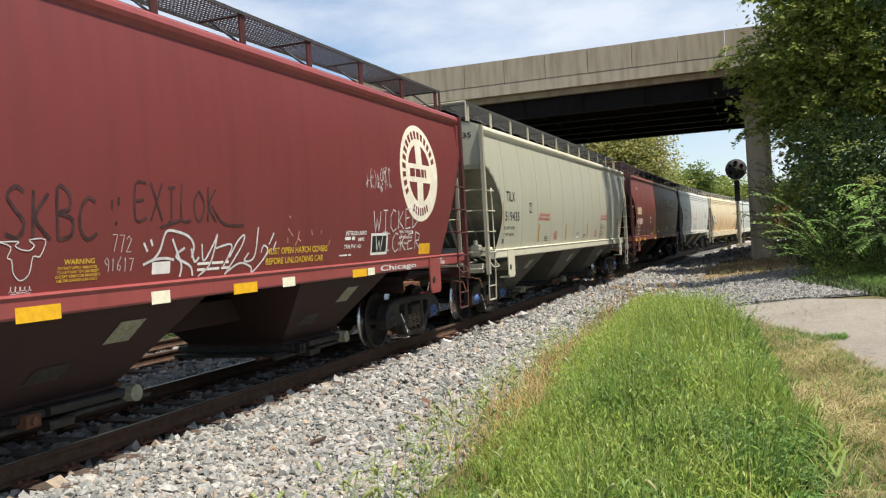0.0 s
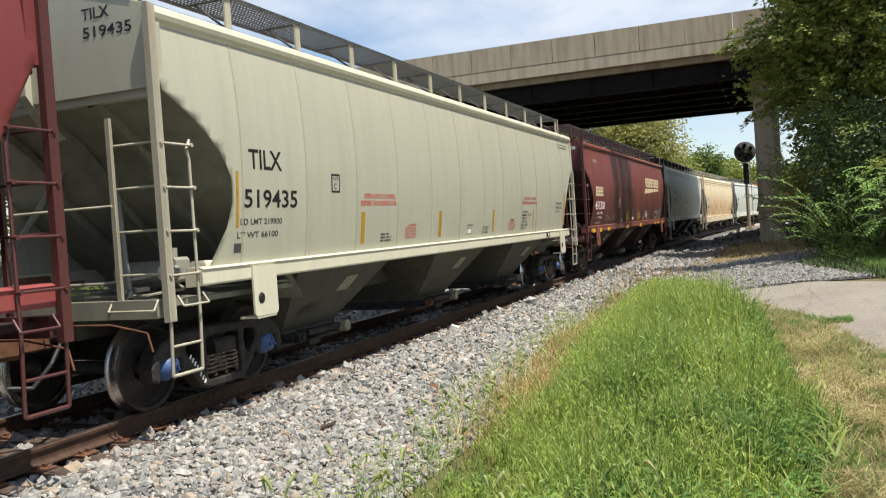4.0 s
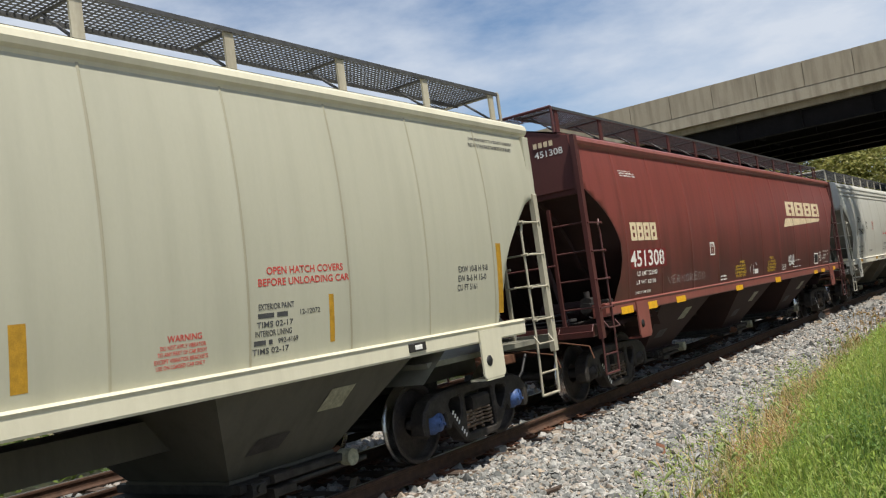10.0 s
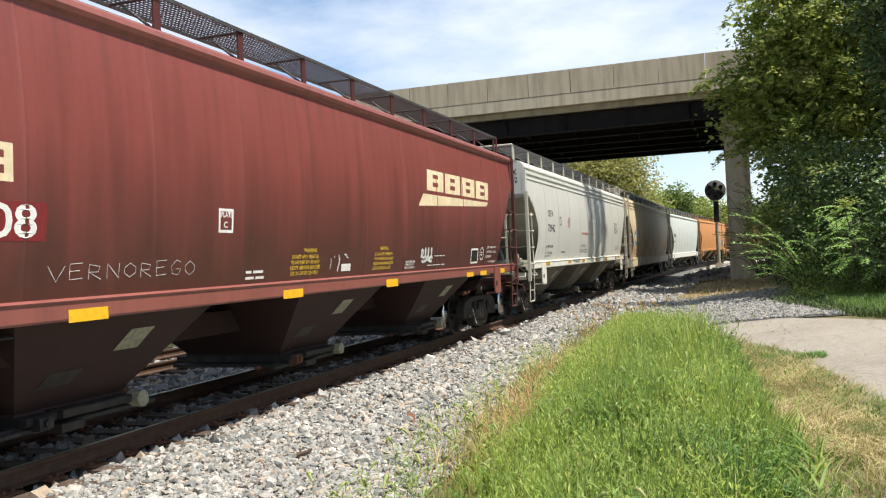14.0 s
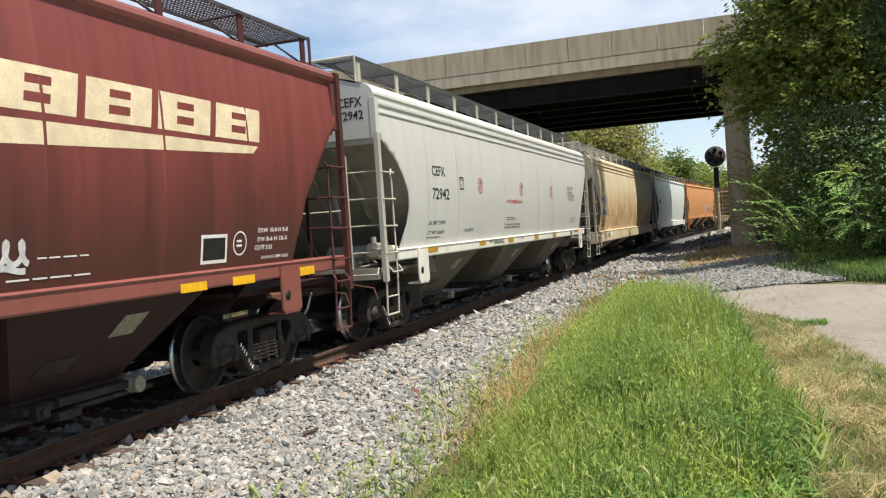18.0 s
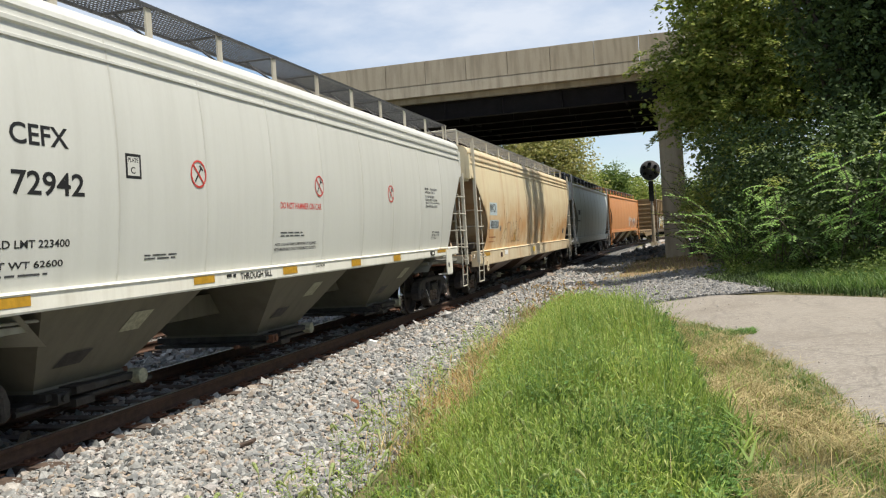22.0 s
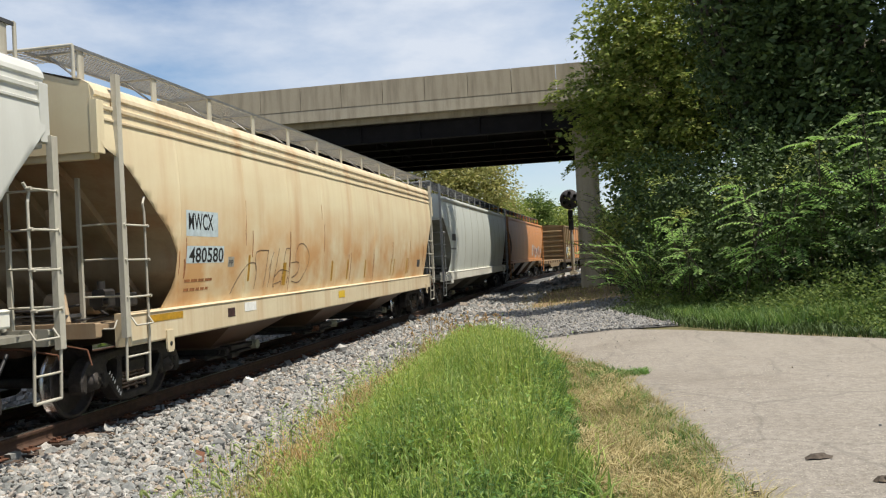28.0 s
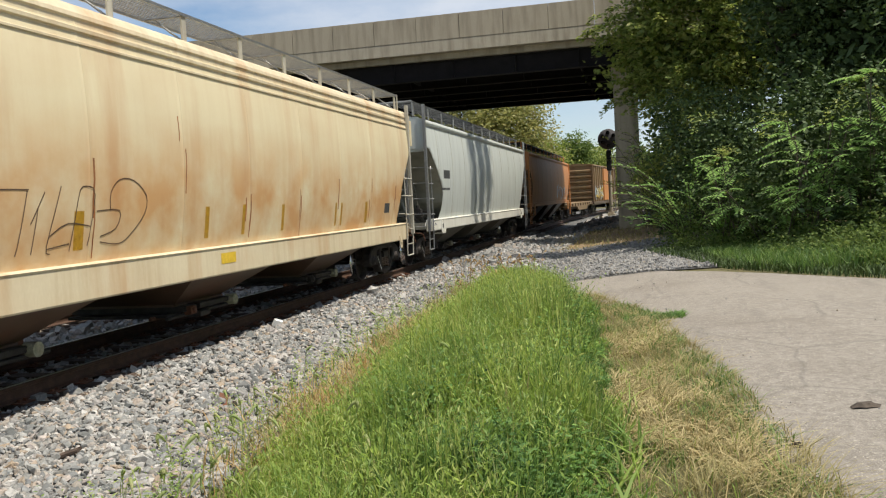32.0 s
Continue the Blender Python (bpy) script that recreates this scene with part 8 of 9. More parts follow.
def weeds():
    """Leafy stems: thin upright stalks with narrow leaves set round them, and patches of broad-leaved weeds."""
    g = np.random.default_rng(31)

    def stems(name, label, x, y, h, leaves, length, width, up, mat):
        n = len(x)
        t = 0.10 + 0.90 * (np.arange(leaves) / (leaves - 1))[None, :] * np.ones((n, 1))
        az = np.arange(leaves)[None, :] * 2.4 + g.uniform(0, 6.28, (n, 1)) + g.normal(0, 0.3, (n, leaves))
        lean = g.normal(0, 0.13, (n, 2))
        z0 = ground_z(x, y)
        c = np.stack([x[:, None] + lean[:, :1] * t ** 2 * h[:, None] * 2, y[:, None] + lean[:, 1:] * t ** 2 * h[:, None] * 2, z0[:, None] + h[:, None] * t], 2)
        rise = g.uniform(up[0], up[1], (n, leaves))
        d = np.stack([np.cos(az) * np.cos(rise), np.sin(az) * np.cos(rise), np.sin(rise)], 2)
        s = np.stack([-np.sin(az), np.cos(az), np.zeros_like(az)], 2)
        l = (length * g.uniform(0.6, 1.3, (n, leaves)) * (1.15 - 0.55 * t))[:, :, None]
        w = (width * g.uniform(0.7, 1.3, (n, leaves)) * (1 + 0.04 * y[:, None]))[:, :, None]
        drop = np.array([0, 0, 1.0]) * l
        v = np.stack([c, c + d * l * 0.45 + s * w / 2, c + d * l - drop * 0.22, c + d * l * 0.45 - s * w / 2], 2)
        ob = tagged(new(name, arrays_mesh(name, v.reshape(-1, 3), np.arange(n * leaves * 4).reshape(-1, 4), mat)), label, "weed", "", "stuff")
        return ob

    x, y = between(g, 11500, 2.5, 21.5, GRASS_LEFT, GRASS_RIGHT, 1.3)
    u, lush = across(x, y), lushness(x, y)
    k = (g.uniform(0, 1, len(x)) < np.clip(1.6 * lush - 0.1, 0.04, 1)) & (g.uniform(0, 1, len(x)) < 0.10 + 2.4 * u) & (g.uniform(0, 1, len(x)) < 5 * (1 - u))
    x, y = x[k], y[k]
    stems("leafy_grass", "bright green leafy grass stems along the verge", x, y, stand(x, y) * g.uniform(0.6, 1.25, len(x)), 15, 0.11, 0.0105, (0.45, 1.32), GRASS_GREEN)
    # broad-leaved weeds: dark where they crowd together on the lower ground
    x, y = between(g, 11000, 2.5, 15, GRASS_LEFT, GRASS_RIGHT, 1.5)
    u = across(x, y)
    patch = np.array([noise.noise((p * 0.8, q * 0.8, 4.4)) for p, q in zip(x, y)])
    k = (patch + 0.65 * (u - 0.45) - 0.035 * (y - 6) > -0.06) & (u > 0.14)
    x, y = x[k], y[k]
    stems("leafy_weeds", "leafy dark green weeds among the tall grass", x, y, stand(x, y) * g.uniform(0.45, 0.95, len(x)), 15, 0.085, 0.030, (-0.2, 0.6), WEED_LEAF)
    # ferny stems standing alone in the ballast's edge
    x, y = between(g, 260, 4.0, 17, [(p, q - 0.75) for p, q in GRASS_LEFT], [(p, q + 0.25) for p, q in GRASS_LEFT], 1.2)
    stems("ballast_weeds", "thin leafy weeds standing in the edge of the ballast", x, y, g.uniform(0.15, 0.50, len(x)), 14, 0.07, 0.012, (0.1, 0.9), GRASS_GREEN)
    # drooping seed heads: pale green ones near by, rusty ones at the far end of the stand
    def foxtails(label, spots, mat):
        m = Mesh()
        for x, y, h, big in spots:
            z0, az = float(ground_z(x, y)), g.uniform(0, 6.28)
            dx, dy = math.cos(az), math.sin(az)
            m.path([(x + dx * 0.02 * t, y + dy * 0.02 * t, z0 + h * t / 4) for t in range(5)], 0.0022 * (1 + y * 0.05), 3)
            turn = g.uniform(1.2, 2.3)
            tip = [(x + dx * (0.08 + 0.07 * big * math.sin(q)), y + dy * (0.08 + 0.07 * big * math.sin(q)), z0 + h + big * (0.075 * math.sin(q * 1.1) - 0.03 * q * q / 2)) for q in (0, turn * 0.25, turn * 0.5, turn * 0.75, turn)]
            r = (0.005, 0.011, 0.012, 0.009, 0.002)
            for k, (p, q) in enumerate(zip(tip, tip[1:])):
                m.rod(p, q, r[k] * big, 6, r[k + 1] * big, False)
                for _ in range(9):  # bristles
                    c, w = Vector(p).lerp(Vector(q), g.uniform()), Vector(g.normal(size=3))
                    w = w.normalized() * 0.026 * big + (Vector(q) - Vector(p)) * 0.5
                    o = w.cross(Vector(g.normal(size=3))).normalized() * 0.0016 * big
                    m.add([c - o, c + o, c + w], [(0, 1, 2)])
        return tagged(new("foxtail_heads", m.data("foxtail_heads", mat)), label, "grass", "", "stuff")

    spots = []
    for i in range(150):
        y = 3.2 + 16 * g.uniform() ** 1.5
        a, b = lerp_table(y, GRASS_LEFT), lerp_table(y, GRASS_RIGHT)
        spots.append((a - 0.15 + (b - a) * 0.8 * g.uniform() ** 1.7, y, g.uniform(0.30, 0.62), g.uniform(0.8, 1.2)))
    for i in range(34):
        y = g.uniform(4.2, 8.5)
        spots.append((lerp_table(y, GRASS_LEFT) + g.uniform(-0.75, 0.3), y, g.uniform(0.18, 0.40), g.uniform(1.0, 1.5)))
    foxtails("drooping pale green foxtail seed heads", spots, SEED_HEAD)
    foxtails("drooping rusty brown seed heads at the end of the grass", [(lerp_table(y, GRASS_LEFT) + g.uniform(-0.2, 1.4), y, g.uniform(0.40, 0.8), g.uniform(1.0, 1.5)) for y in g.uniform(17.5, 23, 60)], SEED_RUST)


weeds()


# ---- trees and bushes ----
def leaf_cloud(blobs, size, seed, per=26, spread=0.33, droop=0.0, flat=0.6):
    """Leaves in clumps near the shells of several ellipsoids, with gaps between the clumps."""
    g = np.random.default_rng(seed)
    cs = []
    for cx, cy, cz, rx, ry, rz, n in blobs:
        k = max(1, n // per)
        d = g.normal(size=(k, 3))
        d /= np.linalg.norm(d, axis=1)[:, None]
        r = g.uniform(0.35, 1.0, k) ** 0.45 * (1 + 0.16 * g.normal(size=k))
        c = np.array([cx, cy, cz]) + d * r[:, None] * np.array([rx, ry, rz])
        p = np.repeat(c, per, 0) + g.normal(0, spread, (k * per, 3)) * np.array([1, 1, flat])
        cs.append(p)
    p = np.concatenate(cs)
    n = len(p)
    a = g.uniform(0, 2 * np.pi, n)
    tilt = g.uniform(-0.9, 0.7, n) - droop
    d = np.stack([np.cos(a) * np.cos(tilt), np.sin(a) * np.cos(tilt), np.sin(tilt)], 1)
    s = np.cross(d, g.normal(size=(n, 3)))
    s /= np.linalg.norm(s, axis=1)[:, None]
    l = size * g.uniform(0.6, 1.35, n)[:, None]
    v = np.stack([p, p + d * l * 0.5 + s * l * 0.26, p + d * l, p + d * l * 0.45 - s * l * 0.26], 1)
    v[:, :, 2] = np.maximum(v[:, :, 2], ground_z(v[:, :, 0], v[:, :, 1]) + 0.03)
    return v.reshape(-1, 3), np.arange(n * 4).reshape(-1, 4)


def tree(name, label, x, y, height, blobs, size, mat, seed, trunk_r=0.2, limbs=7, **kw):
    z0 = float(ground_z(x, y))
    t = thing(name, label, "tree" if "tree" in name else "bush")
    t.matrix_basis = pose(x, y, z0)
    g = random.Random(seed)
    m = Mesh()
    p = Vector((0, 0, -0.1))
    n = 6
    for i in range(n):
        q = p + Vector((g.uniform(-0.12, 0.12), g.uniform(-0.12, 0.12), height * 0.8 / n))
        m.rod(p, q, trunk_r * (1 - i / n * 0.8), 9, trunk_r * (1 - (i + 1) / n * 0.8), i == 0)
        p = q
    part("trunk", m, BARK, t)
    for i in range(limbs):
        b = blobs[i % len(blobs)]
        h0 = height * g.uniform(0.15, 0.6)
        a = Vector((0, 0, h0))
        e = Vector((b[0] - x + g.uniform(-0.4, 0.4) * b[3], b[1] - y + g.uniform(-0.4, 0.4) * b[4], max(h0 + 0.2, b[2] - z0 + g.uniform(-0.2, 0.4) * b[5])))
        mid = a.lerp(e, 0.5) + Vector((0, 0, 0.10 * height * g.uniform(0, 0.6)))
        part("limb", Mesh().rod(a, mid, trunk_r * 0.42, 6, trunk_r * 0.25).rod(mid, e, trunk_r * 0.25, 6, trunk_r * 0.06), BARK, t)
    v, f = leaf_cloud(blobs, size, seed, **kw)
    core, cf = leaf_cloud([(b[0], b[1], b[2], b[3] * 0.72, b[4] * 0.72, b[5] * 0.72, b[6] // 6) for b in blobs], size * 1.6, seed + 500, 8, 0.4)
    v, f = np.concatenate([v, core]), np.concatenate([f, cf + len(v)])
    part("crown", arrays_mesh("crown", v - np.array([x, y, z0]), f, mat), mat, t)
    return t


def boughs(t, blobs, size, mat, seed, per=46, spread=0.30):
    """Outer boughs, sunlit by colour: flat hanging sprays of leaves before a crown."""
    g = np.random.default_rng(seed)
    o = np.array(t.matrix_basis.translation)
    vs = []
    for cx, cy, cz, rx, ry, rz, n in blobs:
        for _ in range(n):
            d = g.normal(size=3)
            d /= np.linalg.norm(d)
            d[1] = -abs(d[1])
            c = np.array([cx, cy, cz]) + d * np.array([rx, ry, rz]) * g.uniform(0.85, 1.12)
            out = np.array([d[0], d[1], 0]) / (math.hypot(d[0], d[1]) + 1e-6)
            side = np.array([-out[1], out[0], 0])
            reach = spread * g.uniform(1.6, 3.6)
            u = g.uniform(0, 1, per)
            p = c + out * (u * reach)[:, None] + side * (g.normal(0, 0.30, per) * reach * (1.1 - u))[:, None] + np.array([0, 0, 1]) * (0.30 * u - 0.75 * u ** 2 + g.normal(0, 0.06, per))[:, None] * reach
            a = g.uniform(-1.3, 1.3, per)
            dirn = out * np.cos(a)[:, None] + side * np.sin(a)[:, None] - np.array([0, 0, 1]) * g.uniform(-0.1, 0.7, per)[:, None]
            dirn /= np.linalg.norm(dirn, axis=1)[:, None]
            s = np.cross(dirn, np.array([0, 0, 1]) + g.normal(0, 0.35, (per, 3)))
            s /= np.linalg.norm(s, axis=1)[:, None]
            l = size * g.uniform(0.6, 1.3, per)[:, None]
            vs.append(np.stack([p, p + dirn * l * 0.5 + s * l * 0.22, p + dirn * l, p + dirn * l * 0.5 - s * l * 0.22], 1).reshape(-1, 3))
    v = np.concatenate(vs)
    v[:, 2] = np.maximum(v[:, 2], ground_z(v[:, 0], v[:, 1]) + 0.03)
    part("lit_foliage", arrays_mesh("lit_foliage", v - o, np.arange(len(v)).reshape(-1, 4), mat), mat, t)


def fronds(name, label, x, y, specs, mat, seed, length, pairs, leaf):
    """A shrub of upright canes that carry long drooping fronds, each a stalk with paired leaflets."""
    z0 = float(ground_z(x, y))
    g = np.random.default_rng(seed)
    t = thing(name, label, "bush")
    t.matrix_basis = pose(x, y, z0)
    stems, vs = Mesh(), []
    for cx, cy, n, hh, reach in specs:
        for _ in range(n):
            a = g.uniform(0, 2 * np.pi)
            b = Vector((cx + g.normal(0, 0.25), cy + g.normal(0, 0.25), 0.0))
            e = b + Vector((math.cos(a) * reach * g.uniform(0.3, 1), math.sin(a) * reach * g.uniform(0.3, 1), hh * g.uniform(0.35, 1.0)))
            mid = b.lerp(e, 0.5) + Vector((0, 0, 0.12 * hh))
            pts = [b.lerp(mid, k / 6).lerp(mid.lerp(e, k / 6), k / 6) for k in range(7)]
            stems.path(pts, 0.014, 3)
            for k in (3, 4, 5, 6, 6, 6):
                c = pts[k]
                az = g.uniform(0, 2 * np.pi)
                fl = length * g.uniform(0.7, 1.25)
                rise = g.uniform(-0.1, 0.55)
                dirn = Vector((math.cos(az), math.sin(az), rise)).normalized()
                sd = Vector((-math.sin(az), math.cos(az), 0))
                line = [c + dirn * fl * q / pairs - Vector((0, 0, 0.38 * fl * (q / pairs) ** 2)) for q in range(pairs + 1)]
                stems.path(line[::3], 0.006, 3)
                for q in range(2, pairs + 1):
                    pc, way = line[q], (line[q] - line[q - 1]).normalized()
                    size = leaf * (1.15 - 0.45 * abs(q / pairs - 0.55))
                    for sg in (1, -1):
                        tip = pc + sd * sg * size * 0.92 + way * size * 0.35 - Vector((0, 0, size * g.uniform(0.15, 0.45)))
                        mm = pc.lerp(tip, 0.42)
                        vs += [pc, mm + way * size * 0.20, tip, mm - way * size * 0.20]
    part("stem", stems, BARK, t)
    v = np.array([tuple(p) for p in vs])
    v[:, 2] = np.maximum(v[:, 2], ground_z(v[:, 0] + x, v[:, 1] + y) - z0 + 0.03)
    part("foliage", arrays_mesh("foliage", v, np.arange(len(v)).reshape(-1, 4), mat), mat, t)
    return t


def sprays(name, label, x, y, specs, mat, seed):
    """A shrub of thin stems that rise and bend out level, set with small leaves in pairs."""
    z0 = float(ground_z(x, y))
    g = np.random.default_rng(seed)
    t = thing(name, label, "bush")
    t.matrix_basis = pose(x, y, z0)
    stems, vs = Mesh(), []
    for cx, cy, n, hh, reach in specs:
        for _ in range(n):
            a = g.uniform(0, 2 * np.pi)
            out = Vector((math.cos(a), math.sin(a), 0))
            b = Vector((cx, cy, 0)) + out * 0.2
            top = b + out * reach * 0.35 + Vector((0, 0, hh * g.uniform(0.25, 1.0)))
            e = top + out * reach * g.uniform(0.5, 1.1) + Vector((0, 0, hh * g.uniform(-0.12, 0.06)))
            k = 16
            pts = [b.lerp(top, i / k).lerp(top.lerp(e, i / k), i / k) for i in range(k + 1)]
            stems.path(pts[::4], 0.012, 3)
            for i in range(5, k + 1):
                for f in (0.0, 0.5):
                    pc = pts[i - 1].lerp(pts[i], f)
                    way = (pts[i] - pts[i - 1]).normalized()
                    sd = way.cross(Vector((0, 0, 1))).normalized()
                    for sg in (1, -1):
                        l = g.uniform(0.09, 0.16)
                        tip = pc + sd * sg * l * 0.8 + way * l * 0.4 + Vector((0, 0, l * g.uniform(-0.2, 0.5)))
                        mm = pc.lerp(tip, 0.5)
                        vs += [pc, mm + way * l * 0.26, tip, mm - way * l * 0.26]
                    if i % 3 == 0 and f == 0.0:
                        twig = pc + sd * g.choice((-1, 1)) * g.uniform(0.2, 0.5) + way * 0.3 + Vector((0, 0, g.uniform(-0.1, 0.15)))
                        for j in range(1, 7):
                            qc = pc.lerp(twig, j / 6)
                            l = g.uniform(0.06, 0.11)
                            tip = qc + Vector((g.normal(), g.normal(), g.normal() * 0.5)).normalized() * l
                            mm = qc.lerp(tip, 0.5)
                            nn = (tip - qc).cross(Vector((g.normal(), g.normal(), 1.5))).normalized() * l * 0.26
                            vs += [qc, mm + nn, tip, mm - nn]
    part("stem", stems, BARK, t)
    v = np.array([tuple(p) for p in vs])
    v[:, 2] = np.maximum(v[:, 2], ground_z(v[:, 0] + x, v[:, 1] + y) - z0 + 0.03)
    part("foliage", arrays_mesh("foliage", v, np.arange(len(v)).reshape(-1, 4), mat), mat, t)
    return t


near_tree = tree("roadside_tree", "tall dark green leafy tree by the bridge pier", 3.9, 38.2, 14, [(3.0, 38, 8.0, 2.5, 3.0, 4.0, 8000), (4.1, 38.2, 11.2, 3.4, 3.0, 3.8, 8500), (3.0, 37, 3.2, 2.0, 2.2, 2.9, 5200), (5.2, 37, 6.0, 3.0, 2.8, 4.6, 6000), (0.9, 38.6, 7.2, 1.5, 1.3, 2.1, 2600), (1.6, 38.2, 10.8, 1.4, 1.4, 1.9, 1800)], 0.22, LEAF_MID, 51, 0.28, per=40)
tree("roadside_tree", "tall dark leafy tree behind the bushes", 8.4, 29.5, 18, [(8.0, 29.5, 7.5, 3.4, 2.6, 4.6, 10500), (8.6, 30, 13.5, 3.8, 3.4, 4.6, 12500), (7.6, 28.5, 4.5, 3.0, 2.2, 3.4, 7000), (6.4, 30.5, 10.0, 2.4, 2.2, 3.2, 5000)], 0.22, LEAF_SHADED, 52, 0.3, per=40)
tree("roadside_tree", "tall dark leafy tree behind the lot", 13.6, 26.5, 18, [(13.0, 26, 7.5, 4.2, 3.0, 5.0, 10500), (13.6, 26.5, 13.5, 4.4, 3.6, 4.6, 12500), (12.4, 24.5, 3.6, 3.6, 2.2, 3.4, 7000)], 0.24, LEAF_SHADED, 53, 0.3, per=40)
tree("roadside_tree", "dark leafy tree at the far side of the lot", 19.5, 23.0, 16, [(19.0, 22.5, 7, 4.6, 3.6, 6.0, 9500), (19.0, 23, 13, 4.4, 3.8, 4.5, 7500)], 0.28, LEAF_SHADED, 54, 0.3, per=40)
tree("roadside_tree", "dark leafy tree between the grove and the bridge", 8.8, 37.0, 15, [(8.4, 36.5, 7.5, 3.6, 3.0, 5.0, 8000), (8.8, 37, 12.5, 3.4, 3.0, 3.6, 6500)], 0.26, LEAF_SHADED, 66, 0.28, per=40)
# Three narrow clumps, unseen above the view, are added to cast stripes on cars.
tree("roadside_tree", "tall tree over the bushes with added high clumps that shade the cars", 5.4, 29.8, 18, [(0.9, 28.3, 17.0, 0.55, 0.30, 1.5, 700), (1.0, 29.6, 17.4, 0.55, 0.45, 1.7, 1000), (0.9, 30.9, 16.8, 0.5, 0.28, 1.5, 650), (4.2, 28.6, 14.0, 1.6, 1.3, 2.6, 3400), (5.2, 29.2, 8.6, 1.7, 1.5, 4.2, 7500)], 0.16, LEAF_SHADED, 65, 0.16, 8, spread=0.14, per=30)
edge_bush = tree("dense_bush", "dense dark green bush at the edge of the lot", 4.2, 27.0, 4.6, [(3.2, 28.5, 2.2, 1.7, 1.8, 2.2, 5600), (5.2, 25.6, 2.2, 2.0, 1.9, 2.5, 6500), (2.3, 30.5, 2.6, 1.6, 1.6, 2.6, 4200), (5.9, 22.6, 0.8, 1.4, 1.2, 1.25, 2600), (4.0, 25.0, 0.9, 1.3, 1.2, 1.3, 2600)], 0.13, LEAF_SHADED, 55, 0.09, 5, spread=0.25, per=34)
lot_bush = tree("dense_bush", "dense dark green bush overhanging the lot", 8.3, 22.8, 5.2, [(7.4, 23.4, 2.2, 2.2, 2.0, 2.6, 7500), (9.8, 21.4, 2.2, 2.2, 2.0, 2.7, 7000), (12.4, 19.6, 2.2, 2.4, 2.0, 2.8, 6000), (7.7, 20.6, 1.0, 1.7, 1.4, 1.5, 3400), (10.2, 18.5, 1.1, 1.9, 1.4, 1.7, 3400), (13.0, 17.0, 1.2, 2.0, 1.4, 1.9, 3000)], 0.13, LEAF_SHADED, 56, 0.10, 6, spread=0.25, per=34)
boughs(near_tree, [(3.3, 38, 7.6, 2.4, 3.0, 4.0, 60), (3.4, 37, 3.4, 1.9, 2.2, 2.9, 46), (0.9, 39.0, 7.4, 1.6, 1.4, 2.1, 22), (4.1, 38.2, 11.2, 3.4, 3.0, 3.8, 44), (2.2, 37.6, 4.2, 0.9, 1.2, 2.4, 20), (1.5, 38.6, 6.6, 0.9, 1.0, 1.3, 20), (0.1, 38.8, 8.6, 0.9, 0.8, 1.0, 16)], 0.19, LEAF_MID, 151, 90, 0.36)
# Paler than the bush crowns: sunlight on outer leaves is put into the colour.
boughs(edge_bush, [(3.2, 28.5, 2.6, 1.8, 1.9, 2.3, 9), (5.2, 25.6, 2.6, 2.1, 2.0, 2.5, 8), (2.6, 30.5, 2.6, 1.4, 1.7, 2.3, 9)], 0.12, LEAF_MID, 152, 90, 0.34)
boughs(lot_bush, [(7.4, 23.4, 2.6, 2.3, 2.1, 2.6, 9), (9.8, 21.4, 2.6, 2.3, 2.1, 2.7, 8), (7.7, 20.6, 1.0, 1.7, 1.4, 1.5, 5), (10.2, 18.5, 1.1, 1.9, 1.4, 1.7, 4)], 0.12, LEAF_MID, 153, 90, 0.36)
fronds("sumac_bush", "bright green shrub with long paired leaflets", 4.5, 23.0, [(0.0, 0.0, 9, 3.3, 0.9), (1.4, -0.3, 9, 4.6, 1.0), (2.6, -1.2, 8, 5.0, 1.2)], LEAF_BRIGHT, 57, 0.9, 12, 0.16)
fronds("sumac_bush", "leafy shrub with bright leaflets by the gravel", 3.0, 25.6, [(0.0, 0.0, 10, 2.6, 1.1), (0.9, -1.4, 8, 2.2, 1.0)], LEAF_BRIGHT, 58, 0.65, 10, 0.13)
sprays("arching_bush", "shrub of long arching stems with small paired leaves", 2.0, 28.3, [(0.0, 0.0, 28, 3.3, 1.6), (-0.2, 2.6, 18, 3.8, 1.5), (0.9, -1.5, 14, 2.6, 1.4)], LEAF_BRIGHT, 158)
sprays("arching_bush", "thin shrub before the bridge pier", 0.95, 41.5, [(0.0, 0.0, 44, 4.8, 1.5), (0.6, -3.4, 34, 4.4, 1.5)], LEAF_MID, 159)
tree("background_tree", "olive-green tree beyond the bridge", -17.5, 84, 15, [(-16, 83, 10.0, 5.5, 4, 5.6, 13000), (-20.5, 85, 8, 4.5, 4, 4.5, 4200), (-11.2, 82, 7.6, 3.7, 3, 4.6, 11000)], 0.32, LEAF_OLIVE, 59, 0.35, 8, spread=0.6)
tree("background_tree", "bright green leafy tree far along the line", -11.8, 118, 10, [(-12.4, 118, 5.4, 3.4, 3, 4.6, 7000), (-10.2, 119, 4.2, 2.6, 3, 4.0, 5000)], 0.36, LEAF_MID, 60, 0.3, 6, spread=0.6)
tree("background_tree", "rounded dark green tree far along the line", -8.0, 123, 10, [(-8.0, 123, 6.6, 2.2, 2.2, 3.2, 4500), (-7.0, 124, 3.6, 2.4, 2.2, 3.0, 3500)], 0.36, LEAF_DARK, 63, 0.3, 6, spread=0.5)
tree("background_tree", "green trees on the bank far along the line", -5.0, 162, 9, [(-7.5, 160, 5.2, 3.4, 3, 4.4, 5000), (-3.0, 163, 4.6, 3.4, 3, 4.0, 5000), (1.5, 166, 4.0, 3.4, 3, 3.8, 4000)], 0.45, LEAF_MID, 64, 0.3, 6, spread=0.7)


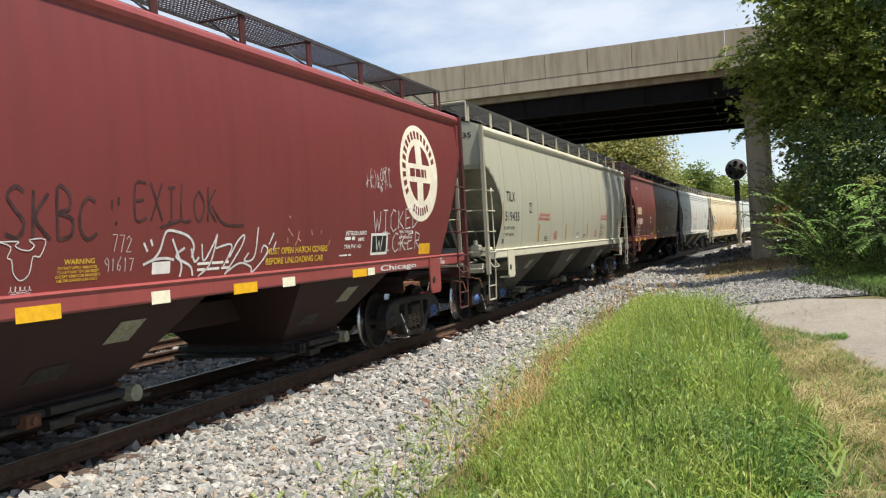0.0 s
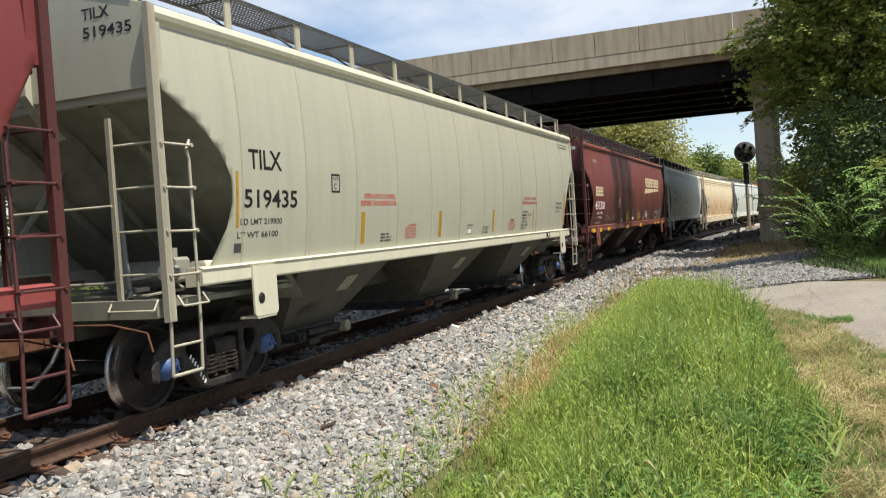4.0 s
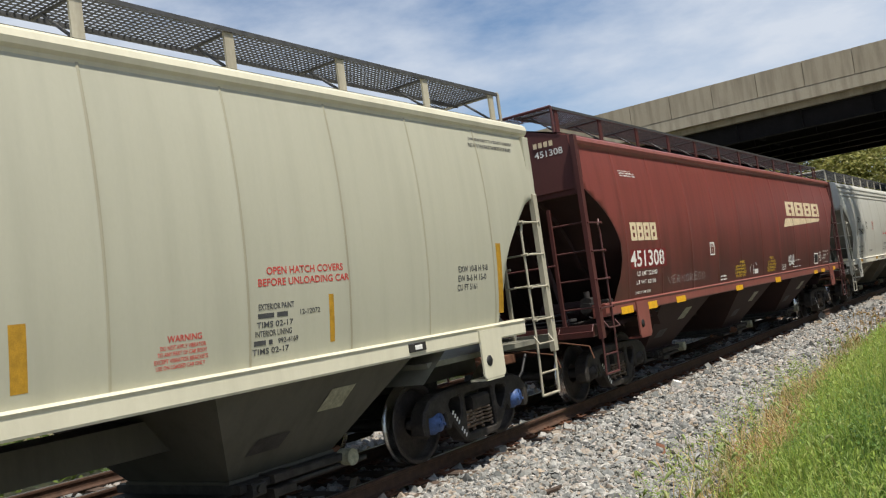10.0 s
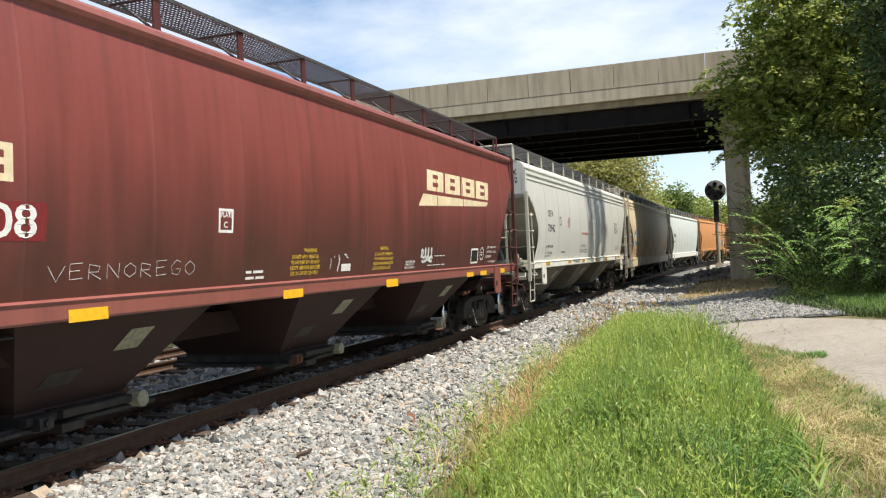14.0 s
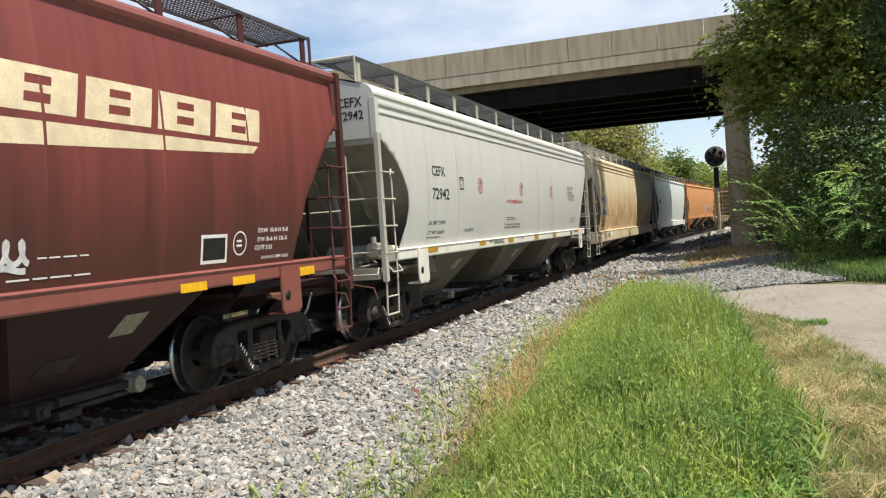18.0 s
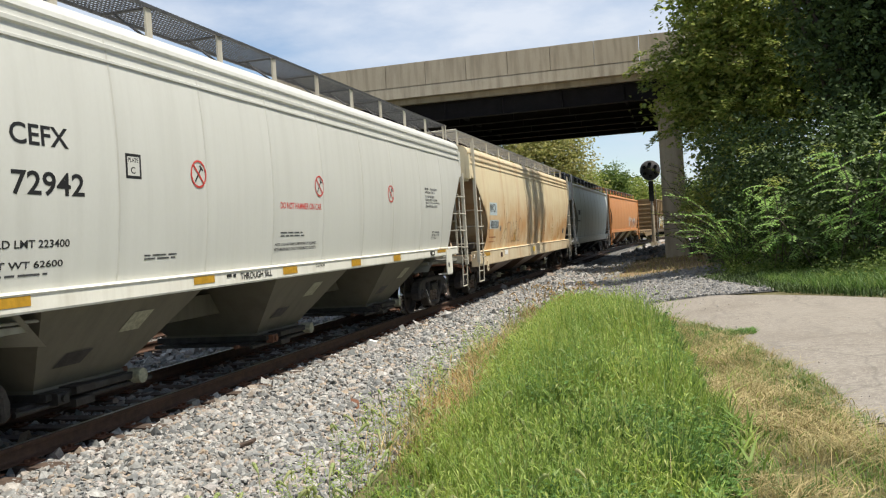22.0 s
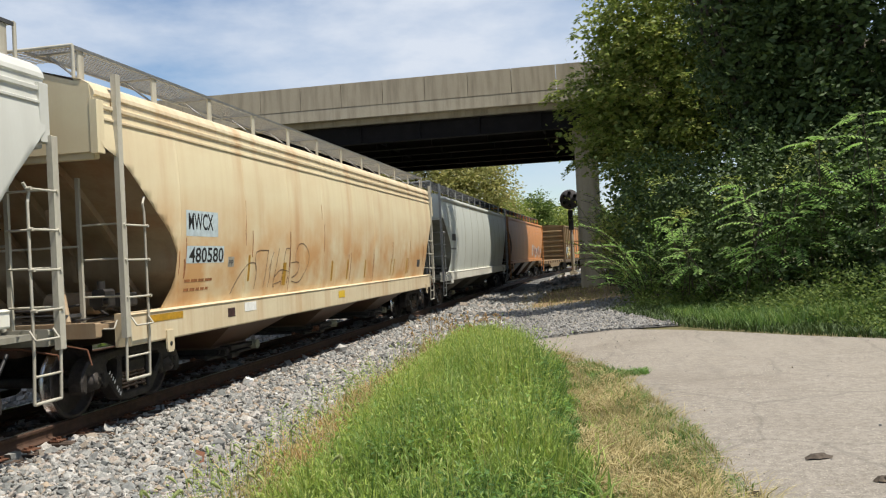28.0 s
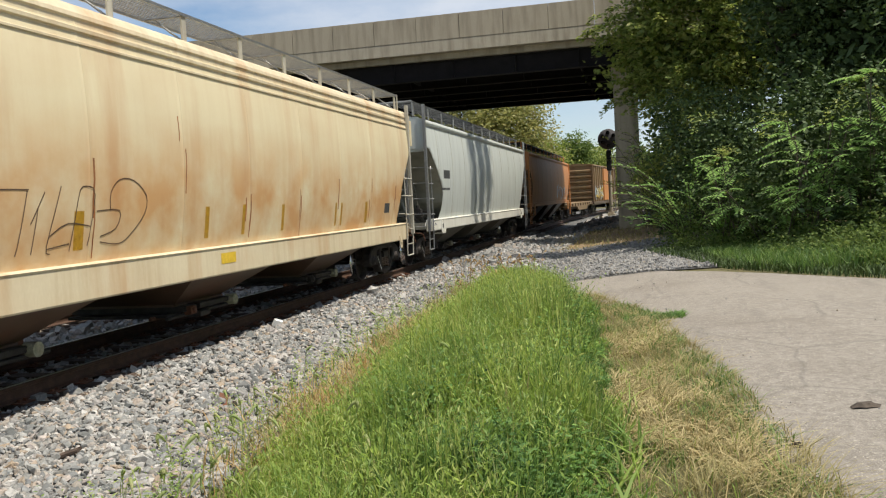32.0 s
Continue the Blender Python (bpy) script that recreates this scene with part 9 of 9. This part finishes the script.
def far_woods():
    g = random.Random(9)
    blobs = []
    for i in range(110):
        x = -120 + 190 * (i + g.uniform(0, 1)) / 110
        y = 230 + g.uniform(-25, 40) + abs(x + 20) * 0.15
        h = g.uniform(9, 15)
        blobs.append((x, y, h * 0.55 - 1, g.uniform(4, 7), 4, h * 0.55, 560))
    v, f = leaf_cloud(blobs, 1.3, 61, 14, 1.1)
    tagged(new("far_woods", arrays_mesh("far_woods", v, f, LEAF_DARK)), "distant green wooded hillside along the railway", "woods", "", "stuff")


far_woods()


def far_side_bushes():
    """The hedge of bushes along the far side of the second track."""
    g = random.Random(71)
    blobs = []
    for i in range(58):
        y, h = -16 + 1.6 * i, g.uniform(4.4, 6.6)
        blobs.append((-17.6 + g.uniform(-1.0, 1.0), y, h * 0.5 - 0.7, g.uniform(1.1, 1.7), g.uniform(1.1, 1.7), h * 0.62, 1700))
    v, f = leaf_cloud(blobs, 0.2, 72, 14, 0.3)
    tagged(new("hedge", arrays_mesh("hedge", v, f, LEAF_DARK)), "green bushes along the far side of the tracks", "bushes", "", "stuff")


far_side_bushes()


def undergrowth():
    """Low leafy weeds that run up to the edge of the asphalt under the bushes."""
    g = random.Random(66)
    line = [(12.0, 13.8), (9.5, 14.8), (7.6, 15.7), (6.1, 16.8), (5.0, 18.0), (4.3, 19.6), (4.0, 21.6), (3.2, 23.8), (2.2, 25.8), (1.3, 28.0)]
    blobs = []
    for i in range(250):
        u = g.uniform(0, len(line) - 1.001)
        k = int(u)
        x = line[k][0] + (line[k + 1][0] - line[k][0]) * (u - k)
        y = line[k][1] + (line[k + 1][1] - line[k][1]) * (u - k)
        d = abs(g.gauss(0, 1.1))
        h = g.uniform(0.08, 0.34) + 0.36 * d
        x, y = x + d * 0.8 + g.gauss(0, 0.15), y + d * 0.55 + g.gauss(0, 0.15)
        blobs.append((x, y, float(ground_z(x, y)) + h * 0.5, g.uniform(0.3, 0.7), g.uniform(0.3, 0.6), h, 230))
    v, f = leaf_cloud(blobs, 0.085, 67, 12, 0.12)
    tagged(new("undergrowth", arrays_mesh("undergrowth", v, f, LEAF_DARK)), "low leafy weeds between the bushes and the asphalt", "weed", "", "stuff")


undergrowth()


# ---- small things on the asphalt ----
stones("road_grit", "loose pebbles and grit along the asphalt edge", [(7.5, 8.5, 4, 12, 22, 0.010), (6.4, 8.0, 12, 20, 8, 0.014), (8.0, 14, 4, 18, 2, 0.012)], 13)


def clod(x, y, sx, sy, rz):
    m = Mesh()
    g = random.Random(int(x * 100))
    n = 14
    pts = [(0, 0, 0.035)]
    for r, z in ((0.5, 0.03), (1.0, 0.0)):
        pts += [(sx * r * math.cos(2 * math.pi * i / n) * g.uniform(0.8, 1.15), sy * r * math.sin(2 * math.pi * i / n) * g.uniform(0.75, 1.2), z + g.uniform(-0.006, 0.008)) for i in range(n)]
    m.add(pts, [(0, 1 + i, 1 + (i + 1) % n) for i in range(n)] + [(1 + i, 1 + n + i, 1 + n + (i + 1) % n, 1 + (i + 1) % n) for i in range(n)])
    tagged(new("dirt_clod", m.data("dirt_clod", BARK)), "flat dark brown clod of dirt on the asphalt", "debris").matrix_basis = pose(x, y, float(ground_z(x, y)) + 0.016, 0, 0, rz)


clod(2.08, 8.1, 0.13, 0.06, 20)
clod(1.44, 7.11, 0.04, 0.025, -10)
clod(2.35, 7.4, 0.07, 0.04, 5)


# ---- movement ----
RUN = [0.000, 1.255, 2.507, 3.753, 4.994, 6.231, 7.469, 8.708, 9.943, 11.169, 12.380, 13.571, 14.736, 15.880, 17.010, 18.130, 19.239, 20.340, 21.440, 22.537, 23.633, 24.727, 25.820, 26.911, 28.017, 29.142, 30.283, 31.423, 32.566, 33.712, 34.863, 36.017, 37.170, 38.320, 39.462, 40.596, 41.721, 42.837, 43.940, 45.024, 46.090, 47.140, 48.181, 49.220, 50.260, 51.296, 52.325, 53.346, 54.357, 55.350, 56.327, 57.288, 58.233, 59.164, 60.081, 60.981, 61.864, 62.727, 63.569, 64.392, 65.200, 65.999, 66.792, 67.582, 68.372]


def travelled(t):
    """Metres that the train has gone by t seconds, smooth between the half seconds."""
    i = min(max(int(t * 2), 0), len(RUN) - 2)
    a, b = RUN[i], RUN[i + 1]
    m0 = (RUN[i + 1] - RUN[max(0, i - 1)]) / (2 if i > 0 else 1)
    m1 = (RUN[min(len(RUN) - 1, i + 2)] - RUN[i]) / (2 if i + 2 < len(RUN) else 1)
    u = t * 2 - i
    return (2 * u ** 3 - 3 * u ** 2 + 1) * a + (u ** 3 - 2 * u ** 2 + u) * m0 + (-2 * u ** 3 + 3 * u ** 2) * b + (u ** 3 - u ** 2) * m1


def motions():
    """The train rolls by towards the left; every axle turns with it."""
    for spec in TRAIN:
        L, (ta, tb) = spec["length"], spec["truck_at"]
        rows = []
        for i in range(65):
            t = i / 2
            d = travelled(t)
            p, q = on_track(spec["at"] + ta - d), on_track(spec["at"] + L - tb - d)
            k = (L / 2 - ta) / (L - ta - tb)
            mid, way = p.lerp(q, k), (q - p).normalized()
            side = way.cross(Vector((0, 0, 1))).normalized()
            up = side.cross(way)
            m = Matrix((side, way, up)).transposed().to_4x4()
            rows.append((t, Matrix.Translation(mid) @ m))
        walk(spec["ob"], rows)
    turn = [(i / 5, math.degrees(travelled(i / 5) / 0.457)) for i in range(161)]
    for axle, v in TURNING:
        walk(axle, [(t, pose(0, v, 0.457, a, 0, 0)) for t, a in turn])


motions()
